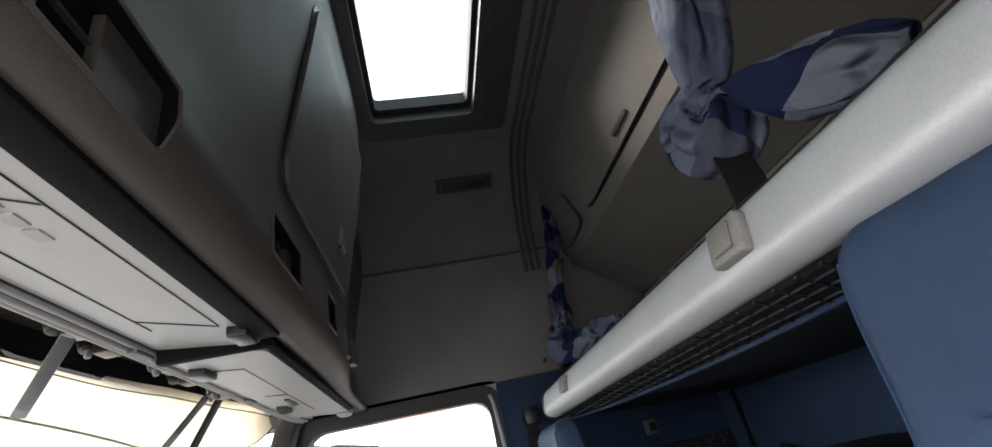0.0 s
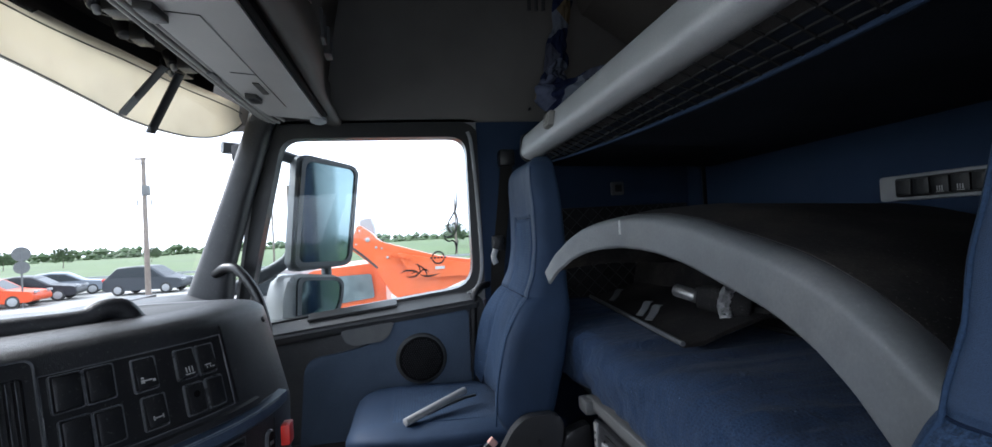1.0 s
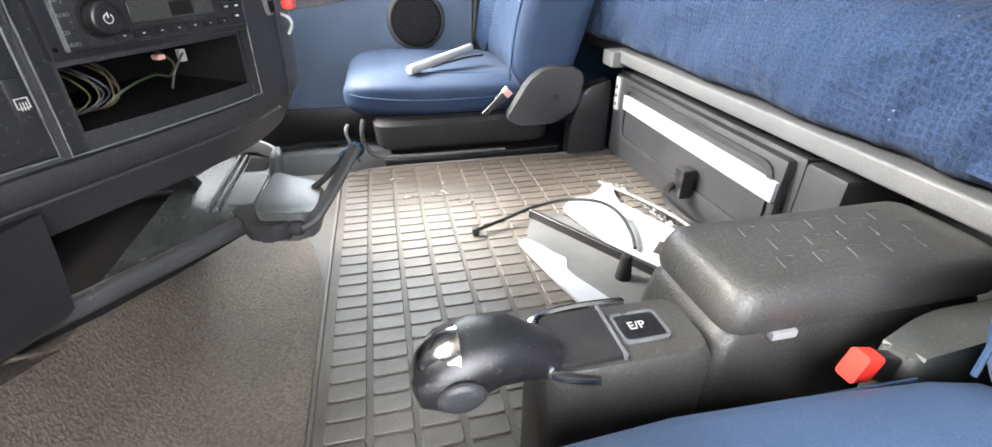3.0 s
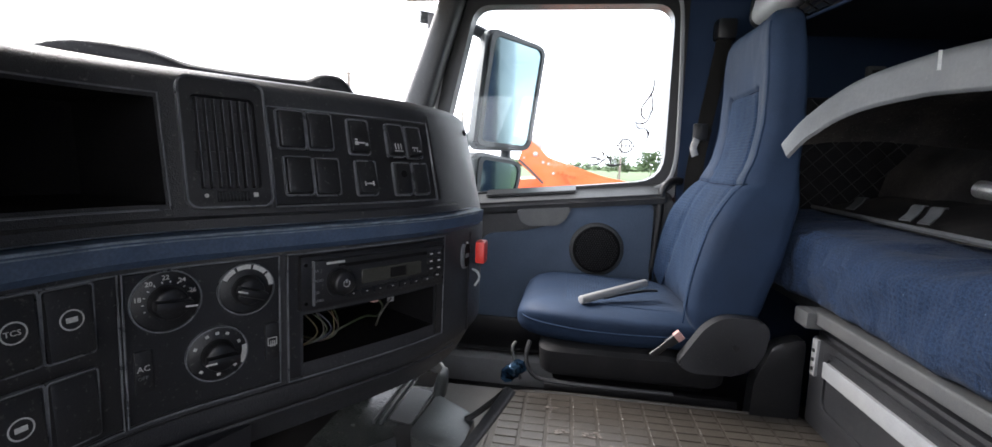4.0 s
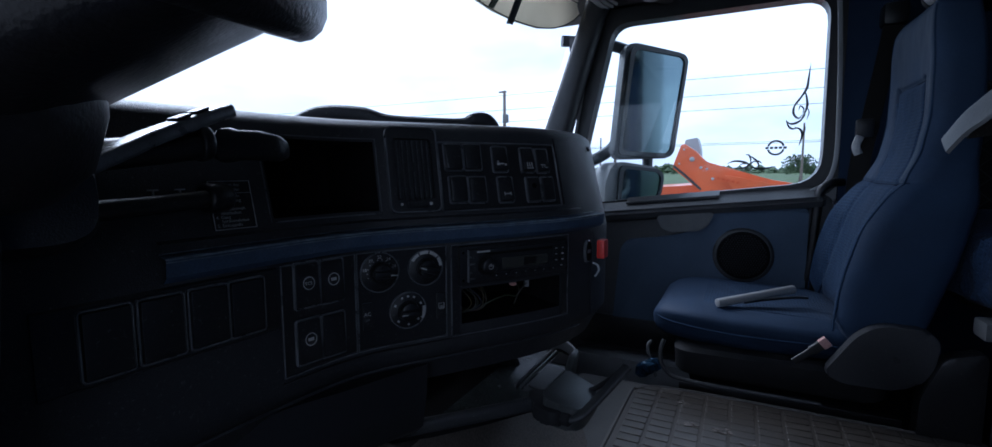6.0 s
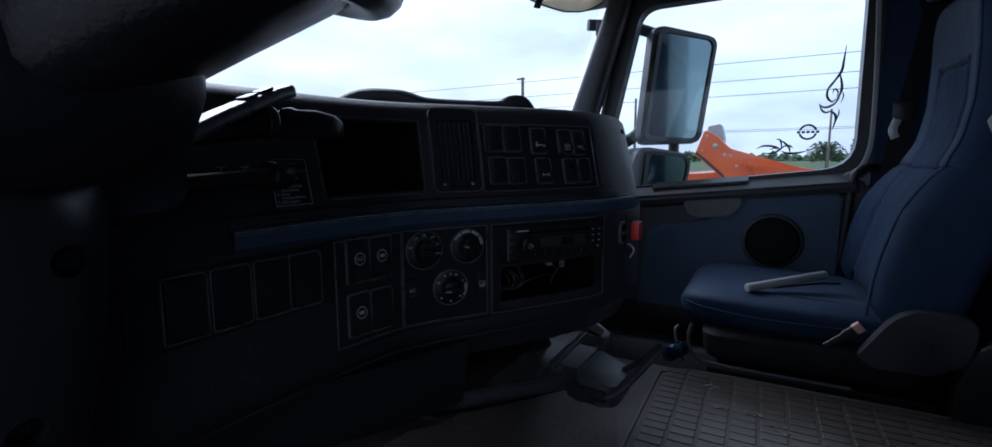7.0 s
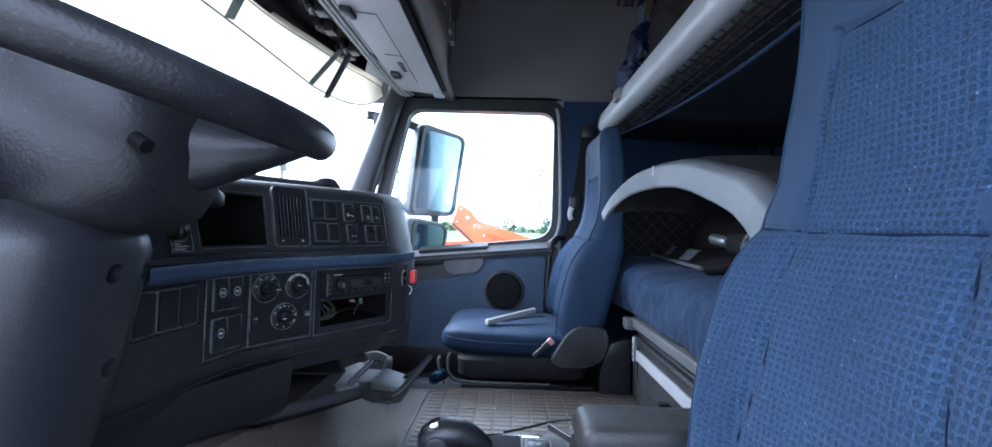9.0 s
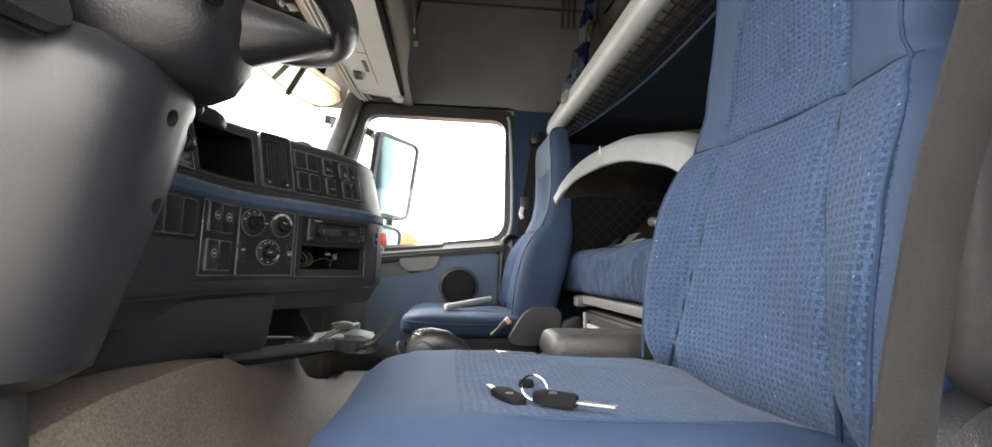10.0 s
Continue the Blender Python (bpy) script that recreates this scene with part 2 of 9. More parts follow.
M = dict(
    dash=material("dash_plastic", (0.016, 0.0168, 0.0195), 0.44, vary=0.1, scale=14, bump=0.45, grain=800, dirt=0.25, dirt_col=(0.055, 0.053, 0.052), speck=0.35),
    dash_top=material("dash_top_plastic", (0.032, 0.033, 0.036), 0.62, vary=0.1, scale=8, bump=0.25, grain=800, dirt=0.35, dirt_col=(0.15, 0.145, 0.135), speck=0.5),
    panel=material("panel_plastic", (0.0095, 0.0098, 0.011), 0.36, vary=0.08, scale=20, bump=0.2, grain=900, dirt=0.2, dirt_col=(0.05, 0.048, 0.046), speck=0.3),
    black=material("black_plastic", (0.0065, 0.0065, 0.0075), 0.36, vary=0.15, scale=25, bump=0.1, grain=900, dirt=0.12, dirt_col=(0.045, 0.042, 0.04), speck=0.2),
    rubber=material("black_rubber", (0.012, 0.012, 0.013), 0.7, vary=0.2, scale=30, bump=0.15, grain=700, dirt=0.2, dirt_col=(0.07, 0.065, 0.06), spec=0.3),
    # void: near-black that puts shade into recesses, also used for plain black parts
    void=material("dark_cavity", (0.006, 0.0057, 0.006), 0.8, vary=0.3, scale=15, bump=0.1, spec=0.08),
    strip=material("blue_trim_strip", (0.036, 0.056, 0.095), 0.4, vary=0.15, scale=40, bump=0.1, dirt=0.45, dirt_col=(0.1, 0.13, 0.18)),
    column=material("column_plastic", (0.0125, 0.013, 0.0155), 0.33, vary=0.1, scale=7, bump=0.14, grain=1000, dirt=0.2, dirt_col=(0.035, 0.035, 0.036), spec=0.5, speck=0.06),
    wheel=material("wheel_rubber", (0.009, 0.0088, 0.0105), 0.4, vary=0.25, scale=25, bump=0.22, grain=350, dirt=0.15, dirt_col=(0.03, 0.028, 0.029), speck=0.12, spec=0.35),
    grey=material("grey_plastic", (0.085, 0.088, 0.09), 0.55, vary=0.08, scale=12, bump=0.25, grain=700, dirt=0.35, dirt_col=(0.2, 0.19, 0.17)),
    greydark=material("dark_grey_plastic", (0.028, 0.029, 0.031), 0.48, vary=0.1, scale=12, bump=0.35, grain=700, dirt=0.3, dirt_col=(0.075, 0.07, 0.064), speck=0.35),
    rail=material("light_grey_plastic", (0.27, 0.275, 0.28), 0.5, vary=0.08, scale=20, bump=0.08, dirt=0.3, dirt_col=(0.2, 0.19, 0.17), mottle=0.05),
    pale=material("pale_plastic", (0.27, 0.28, 0.29), 0.45, vary=0.06, scale=30, bump=0.05, dirt=0.25, dirt_col=(0.36, 0.34, 0.3), mottle=0.05),
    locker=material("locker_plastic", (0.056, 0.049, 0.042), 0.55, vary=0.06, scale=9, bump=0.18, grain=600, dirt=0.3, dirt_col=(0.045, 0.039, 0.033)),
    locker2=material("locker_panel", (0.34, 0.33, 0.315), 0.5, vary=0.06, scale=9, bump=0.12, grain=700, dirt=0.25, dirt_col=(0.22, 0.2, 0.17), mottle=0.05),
    lining=material("roof_lining", (0.155, 0.146, 0.138), 0.9, vary=0.08, scale=6, bump=0.4, grain=500, dirt=0.3, dirt_col=(0.14, 0.13, 0.115), spec=0.2),
    lining2=material("upper_panel_lining", (0.135, 0.124, 0.112), 0.8, vary=0.08, scale=6, bump=0.25, grain=500, dirt=0.3, dirt_col=(0.12, 0.11, 0.1), spec=0.2),
    bluewall=material("blue_wall_fabric", (0.02, 0.034, 0.066), 0.9, vary=0.1, scale=5, bump=0.4, grain=700, dirt=0.2, dirt_col=(0.05, 0.065, 0.095), spec=0.15),
    bluedoor=material("blue_door_fabric", (0.064, 0.087, 0.124), 0.85, vary=0.1, scale=6, bump=0.35, grain=800, dirt=0.25, dirt_col=(0.13, 0.16, 0.22), spec=0.2),
    bunkunder=material("bunk_underside", (0.02, 0.024, 0.034), 0.9, vary=0.2, scale=6, bump=0.3, spec=0.1),
    seat=weave("seat_back_cloth", (0.0175, 0.0325, 0.065), (0.031, 0.0545, 0.102), (1, 2), (0.0094, 0.0082), bump=0.8, drift_by=0.010),
    seatflat=weave("seat_cushion_cloth", (0.0175, 0.0315, 0.062), (0.033, 0.0575, 0.104), (0, 1), (0.0082, 0.0094), bump=0.8, drift_by=0.010),
    seatplain=material("seat_side_cloth", (0.0205, 0.037, 0.072), 0.65, vary=0.14, scale=8, bump=0.3, grain=900, dirt=0.2, dirt_col=(0.04, 0.062, 0.108), spec=0.2),
    seam=material("seat_seam", (0.007, 0.013, 0.030), 0.9, vary=0.1, bump=0.1, spec=0.1),
    piping=material("seat_piping", (0.019, 0.035, 0.068), 0.8, vary=0.1, bump=0.1, spec=0.1),
    mattress=weave("mattress_cloth", (0.0175, 0.0315, 0.066), (0.0255, 0.0445, 0.087), (1, 3), (0.0098, 0.0086), bump=0.7, folds=0.9, drift_by=0.003),
    alu=material("satin_aluminium", (0.45, 0.46, 0.465), 0.56, 0.4, vary=0.05, scale=12, bump=0.05, dirt=0.15, dirt_col=(0.4, 0.39, 0.37), mottle=0.05),
    steel=material("dull_steel", (0.4, 0.4, 0.39), 0.4, 0.85, vary=0.2, scale=40, bump=0.15, dirt=0.4, dirt_col=(0.12, 0.1, 0.08)),
    chrome=material("chrome", (0.75, 0.75, 0.76), 0.14, 1.0, vary=0.05, bump=0.0, mottle=0),
    foil=material("crumpled_foil", (0.3, 0.3, 0.3), 0.45, 0.45, vary=0.2, scale=60, bump=1.0, grain=120),
    mat=material("rubber_floor_mat", (0.092, 0.083, 0.073), 0.32, vary=0.3, scale=6, bump=0.3, grain=500, dirt=0.6, dirt_col=(0.2, 0.182, 0.16), speck=0.25),
    matbase=material("mat_ground", (0.085, 0.077, 0.068), 0.42, vary=0.2, scale=12, bump=0.3, grain=500, dirt=0.4, dirt_col=(0.14, 0.12, 0.1), spec=0.3),
    vinyl=material("tunnel_vinyl", (0.1, 0.084, 0.069), 0.6, vary=0.2, scale=7, bump=1.0, grain=260, dirt=0.5, dirt_col=(0.13, 0.115, 0.1), spec=0.3, mottle=0.32),
    vinylg=material("grey_floor_vinyl", (0.07, 0.067, 0.062), 0.45, vary=0.12, scale=9, bump=0.3, grain=300, dirt=0.4, dirt_col=(0.12, 0.11, 0.1)),
    greybelt=material("worn_grey_webbing", (0.0165, 0.0167, 0.0172), 0.8, vary=0.12, scale=20, bump=0.7, grain=900, dirt=0.3, dirt_col=(0.03, 0.027, 0.025), spec=0.1),
    belt=material("belt_webbing", (0.014, 0.013, 0.012), 0.75, vary=0.1, scale=40, bump=0.6, grain=900, spec=0.08),
    red=material("red_plastic", (0.6, 0.03, 0.02), 0.4, vary=0.1, bump=0.0),
    pink=material("faded_red_plastic", (0.5, 0.28, 0.25), 0.4, vary=0.1, bump=0.05),
    white=material("white_print", (0.38, 0.38, 0.37), 0.6, vary=0.08, scale=80, bump=0.0),
    tray=material("broken_white_panel", (0.33, 0.35, 0.37), 0.4, vary=0.1, scale=20, bump=0.08, dirt=0.35, dirt_col=(0.17, 0.16, 0.14), mottle=0.05),
    fender=material("fender_plastic", (0.098, 0.102, 0.105), 0.5, vary=0.2, scale=9, bump=0.15, grain=200, dirt=0.5, dirt_col=(0.2, 0.19, 0.175), speck=0.3, mottle=0.05),
    fendertop=material("fender_top_plastic", (0.016, 0.015, 0.015), 0.75, vary=0.3, scale=9, bump=0.35, grain=200, dirt=0.6, dirt_col=(0.10, 0.085, 0.07), speck=0.4, spec=0.2),
    visor=material("beige_visor", (0.77, 0.72, 0.62), 0.5, vary=0.06, scale=8, bump=0.05, dirt=0.25, dirt_col=(0.45, 0.38, 0.28), mottle=0.05),
    glass=glass("clear_glass", (0.93, 0.96, 0.96)),
    glass_roof=glass("hatch_glass", (0.46, 0.52, 0.51)),
    lens=material("amber_display", (0.03, 0.03, 0.026), 0.2, vary=0.05, bump=0.0),
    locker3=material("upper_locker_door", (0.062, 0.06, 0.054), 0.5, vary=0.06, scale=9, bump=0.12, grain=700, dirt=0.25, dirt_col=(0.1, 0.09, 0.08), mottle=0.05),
    # edge: lighter grey that paints the highlight on worn bevels
    edge=material("worn_edge_highlight", (0.10, 0.104, 0.112), 0.30, vary=0.35, scale=60, bump=0.1, grain=900),
    lid=material("grained_lid", (0.03, 0.03, 0.029), 0.45, vary=0.12, scale=10, bump=0.4, grain=300, dirt=0.3, dirt_col=(0.07, 0.066, 0.06), speck=0.3),
    netcloth=material("grey_fleece", (0.09, 0.085, 0.082), 0.95, vary=0.15, scale=20, bump=0.6, grain=500, spec=0.1),
    crust=material("pale_dirt", (0.2, 0.18, 0.155), 0.95, vary=0.4, scale=120, bump=0.9, grain=300, spec=0.1),
    film=material("grey_plastic_film", (0.12, 0.122, 0.125), 0.25, vary=0.4, scale=90, bump=0.5, grain=150),
    decalgrey=material("grey_print", (0.11, 0.11, 0.115), 0.6, vary=0.08, scale=80, bump=0.0),
    ledge=material("worn_ledge_highlight", (0.14, 0.17, 0.2), 0.4, vary=0.5, scale=70, bump=0.2, grain=600, dirt=0.5, dirt_col=(0.03, 0.04, 0.055)),
    mirrorgrey=material("mirror_housing_plastic", (0.05, 0.056, 0.062), 0.5, vary=0.12, scale=14, bump=0.15, grain=500, dirt=0.35, dirt_col=(0.11, 0.115, 0.12)),
    cabpaint=material("dark_cab_paint", (0.018, 0.03, 0.042), 0.35, vary=0.08, scale=3, bump=0.0, coat=0.3, dirt=0.3, dirt_col=(0.06, 0.065, 0.07)),
    latchgrey=material("warm_grey_plastic", (0.19, 0.18, 0.165), 0.5, vary=0.08, scale=20, bump=0.1, dirt=0.2, dirt_col=(0.12, 0.11, 0.1)),
    trimboard=material("rear_trim_board", (0.185, 0.155, 0.142), 0.75, vary=0.08, scale=6, bump=0.2, grain=500, dirt=0.3, dirt_col=(0.14, 0.12, 0.105), spec=0.2),
    trayplate=material("tray_plate", (0.036, 0.041, 0.039), 0.24, vary=0.25, scale=30, bump=0.15, grain=300, dirt=0.5, dirt_col=(0.06, 0.062, 0.058), speck=0.5),
    coverlever=material("hinge_cover_plastic", (0.038, 0.041, 0.04), 0.45, vary=0.15, scale=20, bump=0.15, grain=500, dirt=0.4, dirt_col=(0.1, 0.1, 0.09), speck=0.4),
    wrap=material("blue_foil_wrapper", (0.05, 0.11, 0.19), 0.2, 0.4, vary=0.6, scale=60, bump=0.6, grain=160),
    scuff=material("pale_scuff", (0.17, 0.15, 0.135), 0.6, vary=0.3, scale=120, bump=0.3, grain=400, spec=0.3),
    decal=material("black_decal", (0.03, 0.031, 0.033), 0.6, vary=0.1, bump=0.0),
)


def stain(m, centre, radii, colour, amount):
    """A trodden-in stain with a ragged outline about a place of the floor."""
    n, l = m.node_tree.nodes, m.node_tree.links
    b = n["Principled BSDF"]
    geo, sub, scl, ln, nz, add, mr, mx = (n.new("ShaderNode" + k) for k in ("NewGeometry", "VectorMath", "VectorMath", "VectorMath", "TexNoise", "Math", "MapRange", "Mix"))
    sub.operation, scl.operation, ln.operation = "SUBTRACT", "DIVIDE", "LENGTH"
    sub.inputs[1].default_value, scl.inputs[1].default_value = (*centre, 0), (*radii, 1)
    l.new(geo.outputs["Position"], sub.inputs[0])
    l.new(sub.outputs["Vector"], scl.inputs[0])
    l.new(scl.outputs["Vector"], ln.inputs[0])
    nz.inputs["Scale"].default_value, nz.inputs["Detail"].default_value, nz.inputs["Roughness"].default_value = 9.0, 6.0, 0.65
    l.new(geo.outputs["Position"], nz.inputs["Vector"])
    l.new(ln.outputs["Value"], add.inputs[0])
    l.new(nz.outputs["Fac"], add.inputs[1])
    mr.inputs["From Min"].default_value, mr.inputs["From Max"].default_value = 1.65, 1.0
    mr.inputs["To Max"].default_value = amount
    l.new(add.outputs[0], mr.inputs["Value"])
    mx.data_type = "RGBA"
    l.new(mr.outputs["Result"], mx.inputs[0])
    l.new(b.inputs["Base Color"].links[0].from_socket, mx.inputs[6])
    mx.inputs[7].default_value = rgb(colour)
    l.new(mx.outputs[2], b.inputs["Base Color"])


for key_ in ("mat", "matbase"):
    stain(M[key_], (-0.10, 1.36), (0.46, 0.24), (0.032, 0.027, 0.022), 0.8)


def translucent(m, share):
    """Lets part of the light that falls on the far side come through, as thin plastic does."""
    n, l = m.node_tree.nodes, m.node_tree.links
    b, out = n["Principled BSDF"], n["Material Output"]
    t, mx = n.new("ShaderNodeBsdfTranslucent"), n.new("ShaderNodeMixShader")
    l.new(b.inputs["Base Color"].links[0].from_socket, t.inputs["Color"])
    mx.inputs[0].default_value = share
    l.new(b.outputs[0], mx.inputs[1])
    l.new(t.outputs[0], mx.inputs[2])
    l.new(mx.outputs[0], out.inputs["Surface"])


translucent(M["visor"], 0.55)

# ---------------------------------------------------------------- geometry helpers
def thing(name, loc, label, category, group="", kind=""):
    ob = new(name)
    ob.empty_display_size = 0.05
    ob.location = loc
    return tagged(ob, label, category, group, kind)


def part(name, bm, mat, parent=None, label="", smooth=40):
    me = bpy.data.meshes.new(name)
    bmesh.ops.recalc_face_normals(bm, faces=bm.faces)
    bm.to_mesh(me)
    bm.free()
    me.materials.append(mat)
    if smooth:
        me.shade_smooth()
        me.set_sharp_from_angle(angle=radians(smooth))
    ob = new(name, me)
    if parent is not None:
        ob.parent = parent
        if parent.data is None:
            ob.matrix_parent_inverse = Matrix.Translation(-parent.location)
    if label:
        ob["label"] = label
    return ob


def solid(name, bm, mat, label, category, group="", kind="", smooth=40):
    """A thing that is one mesh."""
    return tagged(part(name, bm, mat, None, "", smooth), label, category, group, kind)


def box(x0, x1, y0, y1, z0, z1, bevel=0.0, seg=2, m=None, bm=None):
    b = bm or bmesh.new()
    mat = Matrix.Translation(((x0 + x1) / 2, (y0 + y1) / 2, (z0 + z1) / 2)) @ Matrix.Diagonal((abs(x1 - x0), abs(y1 - y0), abs(z1 - z0), 1))
    tmp = bmesh.new()
    bmesh.ops.create_cube(tmp, size=1, matrix=mat)
    if bevel > 0:
        bmesh.ops.bevel(tmp, geom=tmp.edges[:], offset=bevel, segments=seg, affect="EDGES", profile=0.6)
    merge(b, tmp, m)
    return b


def merge(b, tmp, m=None):
    if m is not None:
        tmp.transform(m)
    me = bpy.data.meshes.new("tmp")
    tmp.to_mesh(me)
    tmp.free()
    b.from_mesh(me)
    bpy.data.meshes.remove(me)
    return b


def loft(rings, closed=True, caps=True, bm=None):
    """Skin over rings of equal count."""
    b = bm or bmesh.new()
    vs = [[b.verts.new(p) for p in ring] for ring in rings]
    n = len(rings[0])
    for r0, r1 in zip(vs, vs[1:]):
        for i in range(n if closed else n - 1):
            j = (i + 1) % n
            b.faces.new((r0[i], r0[j], r1[j], r1[i]))
    if caps and closed:
        b.faces.new(vs[0][::-1])
        b.faces.new(vs[-1])
    return b


def oval(c, u, v, a, bb, n=28, p=2.6):
    """A ring of superellipse points about c with half axes a along u and bb along v."""
    c, u, v = Vector(c), Vector(u), Vector(v)
    out = []
    for i in range(n):
        t = 2 * math.pi * i / n
        cs, sn = math.cos(t), math.sin(t)
        out.append(c + u * (a * math.copysign(abs(cs) ** (2 / p), cs)) + v * (bb * math.copysign(abs(sn) ** (2 / p), sn)))
    return out


def smooth_path(pts, k=8):
    """Catmull-Rom through points."""
    pts = [Vector(p) for p in pts]
    out = []
    for i in range(len(pts) - 1):
        p0, p1, p2, p3 = pts[max(0, i - 1)], pts[i], pts[i + 1], pts[min(len(pts) - 1, i + 2)]
        for j in range(k):
            t = j / k
            out.append(0.5 * ((2 * p1) + (p2 - p0) * t + (2 * p0 - 5 * p1 + 4 * p2 - p3) * t * t + (3 * p1 - p0 - 3 * p2 + p3) * t ** 3))
    out.append(pts[-1])
    return out


def sweep(pts, section, up=(0, 0, 1), closed_path=False, caps=True, bm=None, scale=None):
    """section(i, n) or a list of (a, b): offsets sideways and upwards, carried along pts."""
    pts = [Vector(p) for p in pts]
    n = len(pts)
    rings = []
    for i, p in enumerate(pts):
        if closed_path:
            d = pts[(i + 1) % n] - pts[i - 1]
        else:
            d = pts[min(n - 1, i + 1)] - pts[max(0, i - 1)]
        d.normalize()
        s = d.cross(Vector(up))
        if s.length < 1e-4:
            s = d.cross(Vector((1, 0, 0)))
        s.normalize()
        w = s.cross(d).normalized()
        k = scale(i / max(1, n - 1)) if scale else 1.0
        rings.append([p + s * a * k + w * b * k for a, b in section])
    if closed_path:
        rings.append(rings[0])
        b = bm or bmesh.new()
        vs = [[b.verts.new(q) for q in r] for r in rings[:-1]]
        m = len(section)
        for i in range(n):
            r0, r1 = vs[i], vs[(i + 1) % n]
            for j in range(m):
                k2 = (j + 1) % m
                b.faces.new((r0[j], r0[k2], r1[k2], r1[j]))
        return b
    return loft(rings, True, caps, bm)


def circle(r, n=10, sx=1.0, sy=1.0):
    return [(r * sx * math.cos(2 * math.pi * i / n), r * sy * math.sin(2 * math.pi * i / n)) for i in range(n)]


def rect(w, h, r=0.0, k=3):
    """A rounded rectangle section, w by h."""
    if r <= 0:
        return [(-w / 2, -h / 2), (w / 2, -h / 2), (w / 2, h / 2), (-w / 2, h / 2)]
    out = []
    for cx, cy, a0 in ((w / 2 - r, -h / 2 + r, -90), (w / 2 - r, h / 2 - r, 0), (-w / 2 + r, h / 2 - r, 90), (-w / 2 + r, -h / 2 + r, 180)):
        for j in range(k + 1):
            a = radians(a0 + 90 * j / k)
            out.append((cx + r * math.cos(a), cy + r * math.sin(a)))
    return out


def tube(pts, r, n=8, k=6, bm=None, scale=None):
    return sweep(smooth_path(pts, k) if k > 1 else pts, circle(r, n), bm=bm, scale=scale)


def cyl(c0, c1, r0, r1=None, n=24, bm=None, bevel=0.0):
    """A cylinder or cone between two points, its rims rounded by bevel."""
    r1 = r0 if r1 is None else r1
    c0, c1 = Vector(c0), Vector(c1)
    d = (c1 - c0).normalized()
    u = d.orthogonal().normalized()
    v = d.cross(u)
    st = [(c0, r0), (c1, r1)] if bevel <= 0 else [(c0, r0 - bevel), (c0 + d * bevel * 0.35, r0 - bevel * 0.3), (c0 + d * bevel, r0), (c1 - d * bevel, r1), (c1 - d * bevel * 0.35, r1 - bevel * 0.3), (c1, r1 - bevel)]
    return loft([oval(c, u, v, r, r, n, 2.0) for c, r in st], bm=bm)


def slab(outline, axis, a0, a1, bm=None, bevel=0.0):
    """A flat outline of 2D points stretched from a0 to a1 along axis (0 x, 1 y, 2 z); the outline lies in the other two axes, in order."""
    def at(p, a):
        q = list(p)
        q.insert(axis, a)
        return Vector(q)
    tmp = bmesh.new()
    lo = [tmp.verts.new(at(p, a0)) for p in outline]
    hi = [tmp.verts.new(at(p, a1)) for p in outline]
    n = len(outline)
    for i in range(n):
        j = (i + 1) % n
        tmp.faces.new((lo[i], lo[j], hi[j], hi[i]))
    caps = [tmp.faces.new(lo[::-1]), tmp.faces.new(hi)]
    if bevel > 0:
        es = [e for f in caps for e in f.edges]
        bmesh.ops.bevel(tmp, geom=es, offset=bevel, segments=2, affect="EDGES", profile=0.6)
    bmesh.ops.triangulate(tmp, faces=[f for f in tmp.faces if len(f.verts) > 4])
    b = bm or bmesh.new()
    return merge(b, tmp)


def framed(outer, inner, axis, a0, a1, bm=None, m=None):
    """A ring between two outlines of equal count, stretched along axis."""
    b = bm or bmesh.new()
    def at(p, a):
        q = list(p)
        q.insert(axis, a)
        return b.verts.new(q)
    rows = [[at(p, a0) for p in outer], [at(p, a1) for p in outer], [at(p, a1) for p in inner], [at(p, a0) for p in inner]]
    n = len(outer)
    for r0, r1 in zip(rows, rows[1:] + rows[:1]):
        for i in range(n):
            j = (i + 1) % n
            b.faces.new((r0[i], r0[j], r1[j], r1[i]))
    if m is not None:
        b.transform(m)
    return b


def rounded(pts, r, k=5):
    """Rounds the corners of a 2D outline by r (a number or one for each corner)."""
    out = []
    n = len(pts)
    for i in range(n):
        p, a, b = Vector(pts[i]), Vector(pts[i - 1]), Vector(pts[(i + 1) % n])
        rr = r[i] if isinstance(r, (list, tuple)) else r
        u, v = (a - p), (b - p)
        rr = min(rr, u.length * 0.48, v.length * 0.48)
        p0, p1 = p + u.normalized() * rr, p + v.normalized() * rr
        for j in range(k + 1):
            t = j / k
            out.append(tuple((1 - t) ** 2 * p0 + 2 * t * (1 - t) * p + t * t * p1))
    return out


def writing(name, text, size, m, mat, parent, depth=0.0004):
    """Raised lettering with the built-in font; m carries its x to the right and y up."""
    cu = bpy.data.curves.new(name, "FONT")
    cu.body, cu.size, cu.extrude, cu.resolution_u = text, size, depth, 2
    tmp = bpy.data.objects.new(name, cu)
    scene.collection.objects.link(tmp)
    bpy.context.view_layer.update()
    me = bpy.data.meshes.new_from_object(tmp.evaluated_get(bpy.context.evaluated_depsgraph_get()))
    bpy.data.objects.remove(tmp)
    b = bmesh.new()
    b.from_mesh(me)
    bpy.data.meshes.remove(me)
    b.transform(m)
    return part(name, b, mat, parent, smooth=0)


